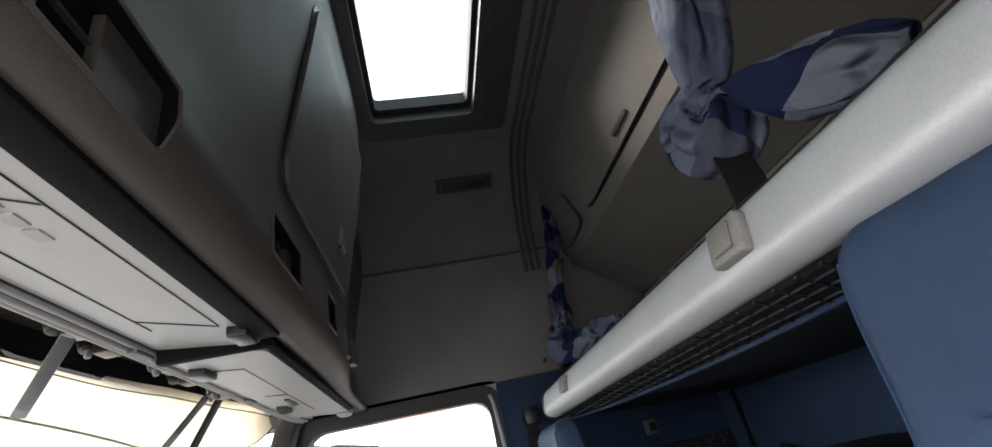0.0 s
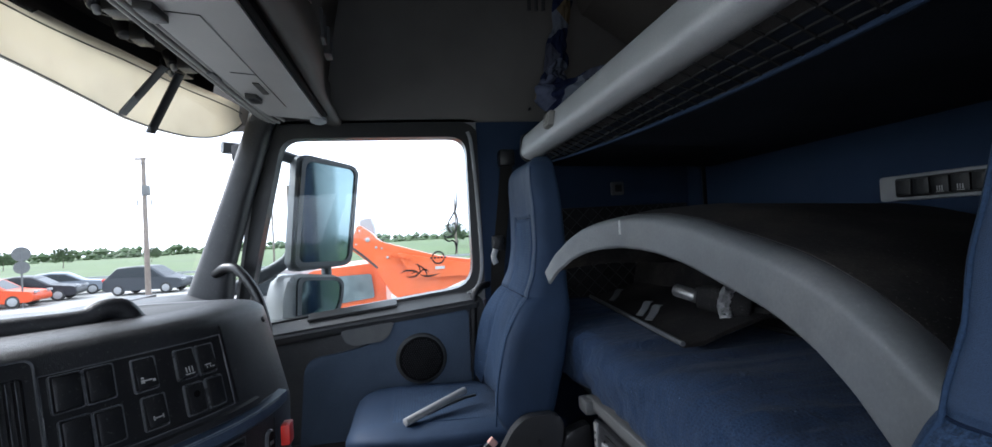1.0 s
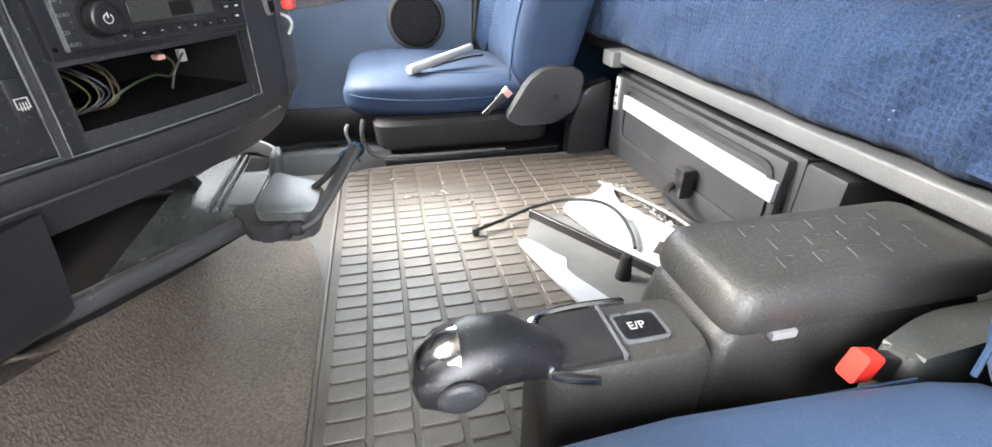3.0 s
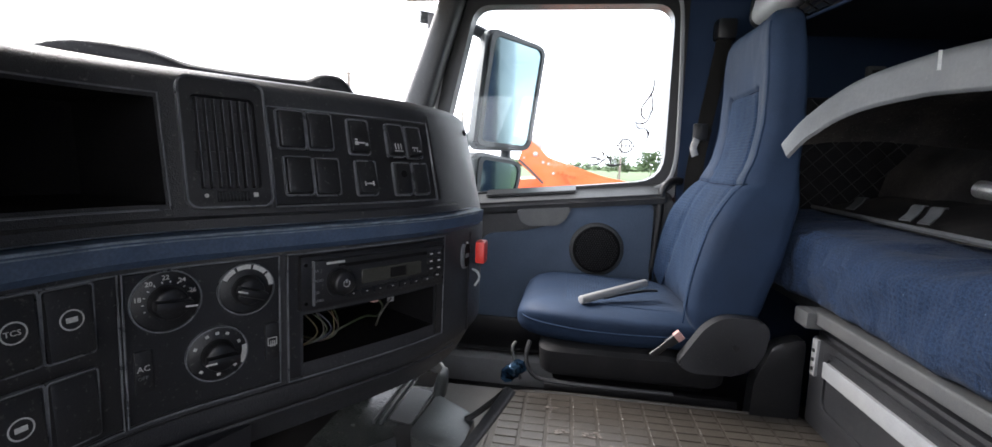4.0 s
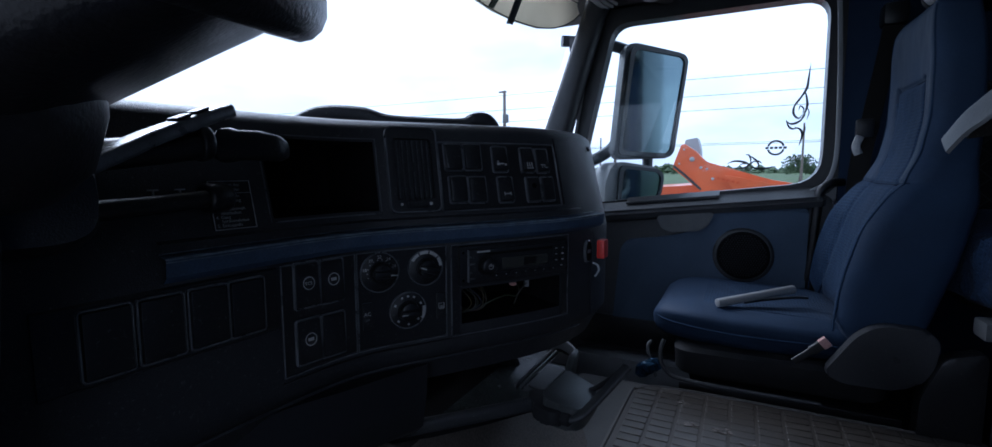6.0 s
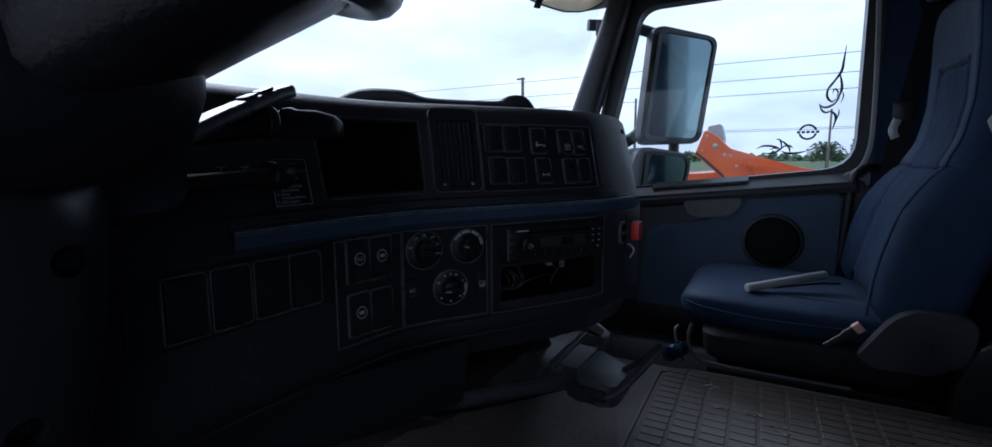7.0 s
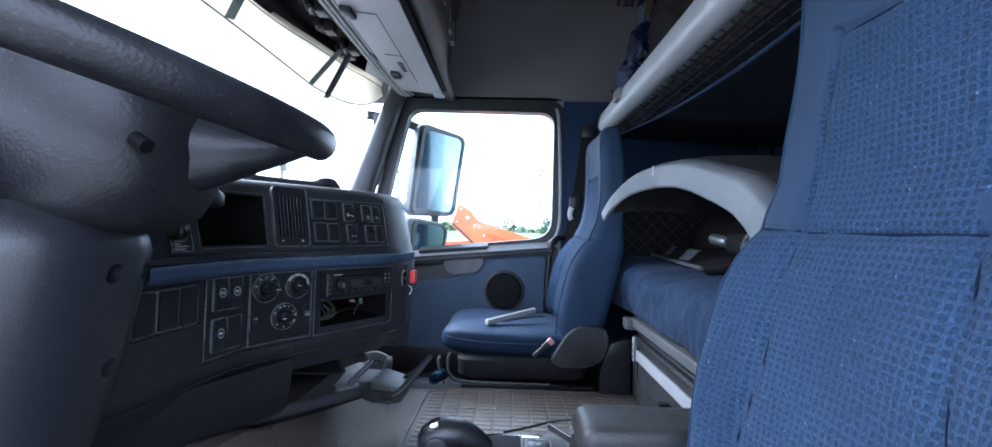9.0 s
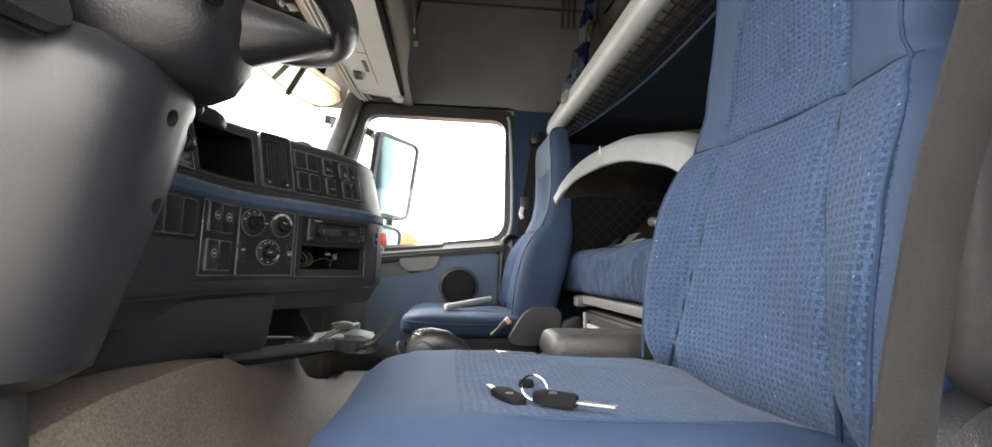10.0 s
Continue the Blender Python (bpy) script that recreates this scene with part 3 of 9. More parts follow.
def carve(ob, cutter):
    """Cuts a shape out of a mesh for good."""
    me = bpy.data.meshes.new("cutter")
    bmesh.ops.recalc_face_normals(cutter, faces=cutter.faces)
    cutter.to_mesh(me)
    cutter.free()
    tool = new("cutter", me)
    md = ob.modifiers.new("cut", "BOOLEAN")
    md.operation, md.object, md.solver = "DIFFERENCE", tool, "EXACT"
    keep, ob.parent = ob.parent, None
    bpy.context.view_layer.update()
    done = bpy.data.meshes.new_from_object(ob.evaluated_get(bpy.context.evaluated_depsgraph_get()))
    ob.modifiers.clear()
    ob.parent = keep
    if keep is not None and keep.data is None:
        ob.matrix_parent_inverse = Matrix.Translation(-keep.location)
    ob.data = done
    bpy.data.objects.remove(tool)


def sheet_mesh(rows):
    """A thin crumpled sheet from rows of points."""
    bm = bmesh.new()
    vs = [[bm.verts.new(p) for p in r] for r in rows]
    for r, q in zip(vs, vs[1:]):
        for k in range(len(r) - 1):
            bm.faces.new((r[k], r[k + 1], q[k + 1], q[k]))
    low = bmesh.ops.solidify(bm, geom=bm.faces[:], thickness=0.0008)
    return bm

# ---------------------------------------------------------------- the cab shell
YP, YD = 2.05, -0.12      # inner faces of the passenger and driver side walls
XR, XF = 0.95, -1.05      # rear wall, front bulkhead
ROOF = 2.05

# floor: low footwells, raised tunnel with the flat mat
floor = thing("floor", (0, 1, -0.3), "dark sheet floor of the cab", "floor", kind="structure")
part("floor_pan", box(XF, XR, -0.15, YP, -0.32, -0.26), M["greydark"], floor)
part("tunnel_deck", box(-0.62, 0.94, 0.50, 1.425, -0.26, -0.006, 0.012), M["vinylg"], floor)
prof = [(-0.47, -0.004), (-0.53, 0.0), (-0.575, 0.012), (-0.615, 0.04), (-0.645, 0.085), (-0.66, 0.15), (-0.90, 0.16), (-0.90, -0.26), (-0.47, -0.26)]


def tunnel_ring(y, k, lift):
    up = 1 + 0.3 * max(0, min(1, y / 0.3)) * max(0, min(1, (0.69 - y) / 0.12))
    return [Vector((x - k, y, (z * up if z > 0 else z) - lift if z > -0.1 else z)) for x, z in prof]


part("tunnel_front", loft([tunnel_ring(y, k, l) for y, k, l in ((0.02, 0.14, 0.10), (0.10, 0.09, 0.05), (0.20, 0.05, 0.02), (0.32, 0.02, 0.005), (0.42, 0.006, 0.0), (0.52, 0, 0), (0.60, 0, 0), (0.69, 0, 0), (0.80, 0, 0), (0.95, 0.0, 0), (1.08, 0.03, 0.0), (1.2, 0.09, 0.0), (1.32, 0.16, 0.01), (1.42, 0.22, 0.03))]),
     M["vinyl"], floor, "worn grainy vinyl over the engine tunnel")
part("door_step", box(-0.80, 0.05, 1.93, 2.06, -0.26, -0.15, 0.01), M["rail"], floor, "grey metal door sill")
part("seat_plinth", box(-0.30, 0.20, 1.43, 1.95, -0.26, -0.01, 0.01), M["black"], floor)
part("footwell_mat", box(-0.95, -0.32, 1.44, 1.93, -0.26, -0.24, 0.005), M["rubber"], floor)

# passenger side wall with the door opening
wall_right = thing("wall_passenger_side", (0.5, YP, 0.5), "blue fabric-lined side wall behind the door", "wall", kind="structure")
part("wall_lower", box(0.045, XR + 0.05, 2.03, 2.15, -0.3, 1.16), M["bluewall"], wall_right)
up = [(-0.98, 1.165), (1.0, 1.165), (1.0, 1.73), (-0.98, 1.73)]
part("wall_upper", slab(up, 1, YP, 2.15), M["lining"], wall_right, "brown-grey upper wall lining")
part("wall_seam", box(-0.5, 0.55, YP - 0.006, YP + 0.01, 1.722, 1.734, 0.002), M["greydark"], wall_right)
part("wall_front", slab([(-1.2, -0.3), (-0.80, -0.3), (-0.83, 0.40), (-1.2, 0.40)], 1, 2.03, 2.15), M["greydark"], wall_right)

# driver side wall with its open doorway, never in view
wall_left = thing("wall_driver_side", (0.5, YD, 0.5), "plain lined wall round the open doorway", "wall", kind="structure")
# rear piece takes the dark bunk colour to stand in for shade
part("wall_rear", box(0.16, XR + 0.05, YD - 0.1, YD, -0.3, 2.05), M["bunkunder"], wall_left)
# added dark slab that fills the shaded area behind the belt
part("pillar_trim", slab(rounded([(0.15, 0.24), (0.045, 0.285), (0.066, 0.42), (0.165, 0.70), (0.255, 0.93), (0.30, 1.12), (0.36, 1.12), (0.36, 0.24)], 0.02), 1, YD, -0.030, bevel=0.006), M["rubber"], wall_left, "added dark panel standing in for the shade behind the belt")
part("wall_over_door", box(-1.2, 0.16, YD - 0.1, YD, 1.12, 2.05), M["lining"], wall_left)
part("door_sill", box(-0.86, 0.16, YD - 0.1, YD, -0.3, 0.10), M["greydark"], wall_left)
part("wall_front", box(-1.2, -0.86, YD - 0.1, YD, -0.3, 0.6), M["greydark"], wall_left)

# rear wall
wall_rear = thing("wall_rear", (XR, 1, 0.5), "blue fabric rear wall with a vertical seam", "wall", kind="structure")
part("wall_panel", box(XR, XR + 0.08, YD - 0.1, 2.15, -0.3, 1.25), M["bluewall"], wall_rear)
part("wall_panel", box(XR, XR + 0.08, YD - 0.1, 2.15, 1.25, 2.1), M["lining2"], wall_rear, "brown-grey upper panel")
part("seam_rail", box(XR - 0.012, XR, 1.90, 1.915, 0.45, 1.0, 0.003), M["black"], wall_rear)

# front bulkhead below the windscreen and the pillars
front = thing("wall_front", (XF, 1, 0.2), "dark front bulkhead under the windscreen", "wall", kind="structure")
part("bulkhead", box(-1.28, -1.18, YD - 0.1, 2.15, -0.3, 0.56), M["greydark"], front)

# roof: flat centre with a hatch, sloping shoulders
ceiling = thing("ceiling", (0, 1, ROOF), "brown-grey moulded roof lining with recessed panels", "ceiling", kind="structure")
HX0, HX1, HY0, HY1 = -0.285, 0.085, 0.55, 1.395
rb = bmesh.new()
box(-0.45, HX0, 0.35, 1.63, ROOF, ROOF + 0.08, bm=rb)
box(HX1, 1.0, 0.35, 1.63, ROOF, ROOF + 0.08, bm=rb)
box(HX0, HX1, 0.35, HY0, ROOF, ROOF + 0.08, bm=rb)
box(HX0, HX1, HY1, 1.63, ROOF, ROOF + 0.08, bm=rb)
part("roof_panel", rb, M["lining2"], ceiling, smooth=0)
for s, name in ((1, "roof_shoulder"), (-1, "roof_shoulder")):
    def sy(y):
        return 0.99 + s * (y - 0.99)
    sec = smooth_path([(0, sy(1.60), ROOF), (0, sy(1.75), 2.02), (0, sy(1.92), 1.92), (0, sy(2.03), 1.80), (0, sy(2.055), 1.728)], 5)
    outer = [Vector((0, p.y + s * 0.08, p.z + 0.06)) for p in reversed(sec)]
    ring = sec + outer
    part(name, loft([[Vector((x, p.y, p.z)) for p in ring] for x in (-1.2, 1.0)]), M["lining2"], ceiling)
part("roof_front", box(-1.2, -0.40, YD - 0.1, 2.15, 2.0, 2.1), M["lining2"], ceiling)

hatch = thing("window_1", (-0.1, 0.97, ROOF), "tinted glass roof hatch in a grey frame", "roof hatch", kind="structure")
o = rounded([(HX0 - 0.05, HY0 - 0.05), (HX1 + 0.13, HY0 - 0.05), (HX1 + 0.13, HY1 + 0.10), (HX0 - 0.05, HY1 + 0.10)], 0.03)
i_ = rounded([(HX0, HY0), (HX1, HY0), (HX1, HY1), (HX0, HY1)], 0.03)
part("hatch_frame", framed(o, i_, 2, ROOF - 0.022, ROOF + 0.01), M["greydark"], hatch, "ribbed grey plastic frame")
i2 = rounded([(HX0 + 0.018, HY0 + 0.018), (HX1 - 0.018, HY0 + 0.018), (HX1 - 0.018, HY1 - 0.03), (HX0 + 0.018, HY1 - 0.03)], 0.02)
part("hatch_seal", framed(i_, i2, 2, ROOF + 0.012, ROOF + 0.06), M["rubber"], hatch, "black rubber seal")
pane = part("pane", slab(i_, 2, ROOF + 0.062, ROOF + 0.068), M["glass_roof"], hatch, "tinted glass pane")
pane.visible_shadow = False
for y in (HY0 + 0.05, 0.9, HY1 - 0.05):
    part("hatch_rib", box(HX1 + 0.03, HX1 + 0.038, y - 0.12, y + 0.12, ROOF - 0.026, ROOF - 0.02, 0.001), M["greydark"], hatch)

roof_lamp = thing("roof_lamp", (0.06, 1.75, 1.99), "unlit slim lamp recessed in the roof shoulder", "lamp")
ml = Matrix.Translation((0.055, 1.80, 1.985)) @ Matrix.Rotation(radians(-32), 4, "X")
part("bezel", box(-0.125, 0.125, -0.035, 0.035, -0.008, 0.008, 0.006, m=ml), M["greydark"], roof_lamp)
part("lens", box(-0.10, 0.10, -0.018, 0.018, -0.013, -0.006, 0.004, m=ml), M["panel"], roof_lamp)

# rear roof lockers above the upper bunk
rl = thing("rear_roof_locker", (0.6, 1.0, 1.6), "brown-grey rear roof locker with a rounded ribbed flap", "locker")
sec = [(0.345, 2.06), (0.40, 1.95), (0.46, 1.78), (0.503, 1.65), (0.518, 1.608), (0.545, 1.595), (0.72, 1.48), (0.80, 1.42), (0.955, 1.40), (0.955, 2.06)]
part("housing", loft([[Vector((x, y, z)) for x, z in sec] for y in (-0.05, 0.4, 1.0, 1.6, 2.04)]), M["lining2"], rl, smooth=25)


def on_rl(u, y, off):
    """A point on the sloping flap face: u from its top down, off proud of it."""
    a, b = Vector((0.392, 0, 1.965)), Vector((0.500, 0, 1.66))
    p = a.lerp(b, u)
    d = (b - a).normalized()
    nrm = Vector((d.z, 0, -d.x))
    return Vector((p.x + nrm.x * off, y, p.z + nrm.z * off))


def rl_plate(y0, y1, u0, u1, r, o0, o1):
    out = rounded([(u0, y0), (u1, y0), (u1, y1), (u0, y1)], r)
    b = bmesh.new()
    lo, hi = [b.verts.new(on_rl(u, y, o0)) for u, y in out], [b.verts.new(on_rl(u, y, o1)) for u, y in out]
    for k in range(len(out)):
        j = (k + 1) % len(out)
        b.faces.new((lo[k], lo[j], hi[j], hi[k]))
    b.faces.new(lo[::-1])
    b.faces.new(hi)
    return b


for y0, y1 in ((0.66, 1.60), (-0.02, 0.58)):
    part("flap_gap", rl_plate(y0 - 0.012, y1 + 0.012, 0.02, 1.0, 0.1, 0.0, 0.003), M["black"], rl)
    flap_ob = part("flap", rl_plate(y0, y1, 0.04, 0.965, 0.09, 0.0, 0.010), M["lining2"], rl, "brown-grey flap")
    part("flap_handle", rl_plate((y0 + y1) / 2 - 0.06, (y0 + y1) / 2 + 0.06, 0.83, 0.87, 0.01, 0.008, 0.018), M["greydark"], flap_ob)
part("end_flap_gap", rl_plate(1.70, 1.98, 0.45, 1.0, 0.1, 0.0, 0.003), M["black"], rl)
part("end_flap", rl_plate(1.71, 1.97, 0.47, 0.97, 0.1, 0.0, 0.009), M["lining2"], rl)

shelf_back = thing("rear_trim_panel", (0.8, 1, 1.3), "brown-grey trim panels behind the upper bunk", "trim panel", kind="structure")
for k, (y0, y1) in enumerate(((-0.05, 0.62), (0.63, 1.28), (1.29, 2.04))):
    part("trim_board", loft([[Vector(p) for p in ((0.80, y, 1.415), (0.925, y, 1.06), (0.95, y, 1.06), (0.95, y, 1.415))] for y in (y0, y1)]), M["trimboard"], shelf_back, smooth=0)
    part("trim_clip", box(0.83, 0.87, (y0 + y1) / 2 + 0.1, (y0 + y1) / 2 + 0.13, 1.21, 1.27, 0.006), M["greydark"], shelf_back)

# ---------------------------------------------------------------- passenger door and its window
door = thing("door_1", (-0.38, 2.05, 0.4), "passenger door with dark trim and blue fabric panel", "door", kind="structure")
win = [(-0.845, 0.425), (-0.685, 1.112), (0.0, 1.105), (0.0, 0.515)]
win_i = rounded(win, [0.02, 0.06, 0.07, 0.09])
win_o = rounded([(-0.885, 0.38), (-0.745, 1.165), (0.055, 1.165), (0.055, 0.47)], [0.02, 0.07, 0.09, 0.09])
part("window_frame", framed(win_o, win_i, 1, 2.035, 2.10), M["panel"], door, "black rubber window frame")
wo2 = rounded([(-0.90, 0.36), (-0.765, 1.18), (0.085, 1.18), (0.085, 0.45)], [0.02, 0.07, 0.09, 0.09])
part("outer_frame", framed(wo2, win_o, 1, 2.05, 2.11), M["rail"], door, "pale grey door frame edge")
pw = part("pane", slab(win_i, 1, 2.078, 2.083), M["glass"], door, "clear side window glass")
pw.visible_shadow = False
# lower trim of the door
low = rounded([(-0.86, -0.14), (-0.86, 0.40), (-0.06, 0.475), (0.03, 0.475), (0.03, -0.14)], 0.03)
part("door_trim", slab(low, 1, 1.99, 2.10, bevel=0.01), M["greydark"], door, "dark grey plastic door trim")
ledge = [Vector((x, y, z)) for x, y, z in ((-0.86, 1.955, 0.385), (-0.86, 2.06, 0.43), (-0.86, 2.06, 0.36), (-0.86, 1.97, 0.345))]
ledge2 = [Vector((0.01, p.y, p.z + 0.083)) for p in ledge]
lb = loft([ledge, ledge2])
bmesh.ops.bevel(lb, geom=lb.edges[:], offset=0.012, segments=3, affect="EDGES")
part("window_ledge", lb, M["greydark"], door, "dark grey ledge under the window")
part("ledge_slot", loft([[Vector((x, y, z + (x + 0.86) * 0.0954)) for y, z in ((2.0, 0.417), (2.045, 0.433), (2.045, 0.424), (2.0, 0.409))] for x in (-0.62, -0.30)]), M["black"], door)
part("blue_panel", slab(rounded([(-0.66, -0.02), (-0.63, 0.30), (-0.50, 0.315), (-0.42, 0.33), (-0.36, 0.36), (-0.31, 0.415), (-0.035, 0.435), (-0.035, -0.02)], [0.02, 0.05, 0.02, 0.03, 0.05, 0.05, 0.02, 0.02]), 1, 1.972, 1.995, bevel=0.008), M["bluedoor"], door, "blue fabric inset panel")
part("door_handle", slab(rounded([(-0.505, 0.395), (-0.485, 0.35), (-0.455, 0.338), (-0.36, 0.345), (-0.33, 0.365), (-0.31, 0.412)], 0.012), 1, 1.962, 2.0, bevel=0.01), M["grey"], door, "grey pull handle in a recess")
part("speaker_ring", cyl((-0.219, 1.975, 0.268), (-0.219, 1.962, 0.268), 0.094, 0.090, 40, bevel=0.004), M["greydark"], door)
spk = part("speaker_grille", cyl((-0.219, 1.968, 0.268), (-0.219, 1.957, 0.268), 0.084, 0.080, 40, bevel=0.004), M["void"], door, "round black speaker grille")
hb = bmesh.new()
for ix in range(-9, 10):
    for iz in range(-9, 10):
        x, z = ix * 0.0085 + (iz % 2) * 0.00425, iz * 0.0075
        if x * x + z * z < 0.072 ** 2:
            box(-0.219 + x - 0.0022, -0.219 + x + 0.0022, 1.9555, 1.958, 0.268 + z - 0.0022, 0.268 + z + 0.0022, bm=hb)
part("grille_studs", hb, M["rubber"], spk, smooth=0)
part("map_pocket", box(-0.80, -0.06, 1.965, 2.0, -0.12, 0.0, 0.012), M["black"], door, "black door pocket")

handle = thing("grab_handle", (0.0, 2.0, 0.3), "black curved grab handle beside the door", "grab handle")
part("bar", tube([(0.055, 2.03, 0.515), (0.02, 1.99, 0.512), (-0.008, 1.98, 0.485), (-0.014, 1.98, 0.42), (-0.022, 1.98, 0.28), (-0.03, 1.985, 0.19), (-0.02, 2.03, 0.16)], 0.013, 10, 6), M["black"], handle)

# decal on the side window: tribal swirls and a round mark
decal = thing("window_decal", (-0.13, 2.077, 0.6), "black tribal swirl stickers on the side window", "sticker")


def swirl(pts, w):
    ps = smooth_path([(x, 2.0765, z) for x, z in pts], 6)
    n = len(ps)
    b = bmesh.new()
    prev = None
    for i, p in enumerate(ps):
        d = (ps[min(n - 1, i + 1)] - ps[max(0, i - 1)]).normalized()
        s = Vector((d.z, 0, -d.x)) * w * (math.sin(math.pi * min(1, i / (n - 1))) + 0.06)
        row = [b.verts.new(p + s), b.verts.new(p - s)]
        if prev:
            b.faces.new((prev[0], row[0], row[1], prev[1]))
        prev = row
    return b


SWIRLS = (
    (((-0.042, 0.908), (-0.046, 0.86), (-0.050, 0.825), (-0.066, 0.795), (-0.079, 0.770)), 0.0052),
    (((-0.056, 0.822), (-0.050, 0.800), (-0.046, 0.771), (-0.052, 0.745), (-0.064, 0.720)), 0.0050),
    (((-0.066, 0.800), (-0.082, 0.772), (-0.084, 0.745), (-0.070, 0.728), (-0.058, 0.740)), 0.0048),
    (((-0.058, 0.740), (-0.056, 0.760), (-0.066, 0.768), (-0.070, 0.752)), 0.0034),
    (((-0.105, 0.724), (-0.094, 0.712), (-0.078, 0.712), (-0.062, 0.722), (-0.048, 0.742)), 0.0050),
    (((-0.105, 0.724), (-0.096, 0.702), (-0.084, 0.694), (-0.066, 0.698)), 0.0044),
    (((-0.080, 0.700), (-0.062, 0.690), (-0.056, 0.672), (-0.064, 0.635)), 0.0052),
    (((-0.050, 0.705), (-0.049, 0.688), (-0.056, 0.662)), 0.0026),
    (((-0.044, 0.760), (-0.040, 0.745), (-0.046, 0.722)), 0.0026),
    (((-0.283, 0.578), (-0.262, 0.588), (-0.240, 0.588), (-0.219, 0.583), (-0.205, 0.572)), 0.0050),
    (((-0.262, 0.566), (-0.244, 0.562), (-0.222, 0.566), (-0.200, 0.584), (-0.192, 0.590)), 0.0046),
    (((-0.224, 0.611), (-0.212, 0.609), (-0.206, 0.596), (-0.206, 0.578)), 0.0042),
    (((-0.208, 0.606), (-0.196, 0.597), (-0.182, 0.580), (-0.179, 0.556)), 0.0048),
    (((-0.206, 0.570), (-0.186, 0.562), (-0.160, 0.562), (-0.128, 0.569)), 0.0054),
    (((-0.196, 0.584), (-0.182, 0.588), (-0.170, 0.578)), 0.0034),
    (((-0.240, 0.574), (-0.228, 0.580), (-0.214, 0.576)), 0.0030),
)
for pts, w in SWIRLS:
    part("swirl", swirl(pts, w * 0.72), M["decal"], decal, smooth=0)
for a0 in (14, 194):
    ra = [radians(a0 + 152 * i / 16) for i in range(17)]
    part("ring_mark", slab([(-0.131 + 0.027 * math.cos(a), 0.632 + 0.0265 * math.sin(a)) for a in ra] + [(-0.131 + 0.0205 * math.cos(a), 0.632 + 0.020 * math.sin(a)) for a in reversed(ra)], 1, 2.0755, 2.077), M["decal"], decal, smooth=0)
for k in range(5):
    part("ring_bar", box(-0.1625 + 0.0135 * k, -0.1525 + 0.0135 * k, 2.0755, 2.077, 0.628, 0.636), M["decal"], decal, smooth=0)

part("window_seal", tube([(-0.872, 2.046, 0.42), (-0.80, 2.046, 0.78), (-0.735, 2.046, 1.10)], 0.004, 6, 4), M["pale"], door, "thin pale door seal")
part("door_seal", sweep(smooth_path([(0.006, 2.014, 1.12), (0.018, 2.014, 1.07), (0.028, 2.014, 0.90), (0.034, 2.014, 0.70), (0.032, 2.014, 0.58), (0.012, 2.014, 0.515), (-0.03, 2.014, 0.485)], 6), rect(0.013, 0.006, 0.002), up=(0, 1, 0)), M["rail"], door, "pale beige rubber band of the door frame")
# A pillar on the passenger side, slim frame of the windscreen
pillar = thing("pillar", (-0.9, 2.0, 0.8), "dark slanting windscreen pillar", "pillar", kind="structure")
pl = [((-0.955, 1.98, 0.46), 0.085, 0.05), ((-0.905, 1.985, 0.66), 0.058, 0.045), ((-0.832, 2.0, 0.90), 0.048, 0.045), ((-0.762, 2.01, 1.12), 0.044, 0.045), ((-0.72, 2.02, 1.25), 0.05, 0.045)]
part("trim", loft([oval(c, (1, 0, 0), (0, 1, 0), a, b, 20, 3.2) for c, a, b in pl]), M["greydark"], pillar)
part("mirror_clip", box(-0.885, -0.835, 2.10, 2.16, 1.045, 1.11, 0.012), M["panel"], pillar)
pillar_d = thing("pillar", (-0.9, -0.05, 0.8), "dark slanting windscreen pillar", "pillar", kind="structure")
part("trim", loft([oval((c[0], -0.06, c[2]), (1, 0, 0), (0, 1, 0), a, b, 20, 3.2) for c, a, b in pl]), M["greydark"], pillar_d)
screen = thing("window_2", (-1.1, 1, 0.9), "large clear windscreen", "windscreen", kind="structure")
wb = loft([[Vector(p) for p in ((-1.02, 1.98, z0), (-1.16, 1.7, z0), (-1.2, 1.0, z0), (-1.16, 0.3, z0), (-1.02, -0.05, z0))] if k == 0 else
           [Vector(p) for p in ((-0.80, 2.0, z0), (-0.90, 1.7, z0), (-0.95, 1.0, z0), (-0.90, 0.3, z0), (-0.80, -0.05, z0))] for k, z0 in ((0, 0.55), (1, 1.22))], closed=False)
ws = part("pane", wb, M["glass"], screen, "clear windscreen glass")
ws.visible_shadow = False

# ---------------------------------------------------------------- dashboard
DC = smooth_path([(-0.70, -0.10, 0), (-0.695, 0.10, 0), (-0.688, 0.33, 0), (-0.678, 0.47, 0), (-0.664, 0.57, 0), (-0.642, 0.625, 0), (-0.600, 0.685, 0), (-0.545, 0.762, 0), (-0.498, 0.835, 0), (-0.473, 0.89, 0),
                  (-0.459, 0.945, 0), (-0.453, 1.005, 0), (-0.462, 1.065, 0), (-0.495, 1.105, 0), (-0.56, 1.13, 0), (-0.68, 1.145, 0), (-1.10, 1.15, 0)], 8)
DL = [0.0]
for a, b in zip(DC, DC[1:]):
    DL.append(DL[-1] + (b - a).length)


def dpos(s):
    """Place and outward normal on the plan line of the dash at the arc length s."""
    s = max(0, min(DL[-1] - 1e-6, s))
    k = max(j for j in range(len(DL) - 1) if DL[j] <= s)
    t = (s - DL[k]) / (DL[k + 1] - DL[k])
    p = DC[k].lerp(DC[k + 1], t)
    d = (DC[min(len(DC) - 1, k + 2)] - DC[max(0, k - 1)]).normalized()
    return p, Vector((d.y, -d.x, 0)), d


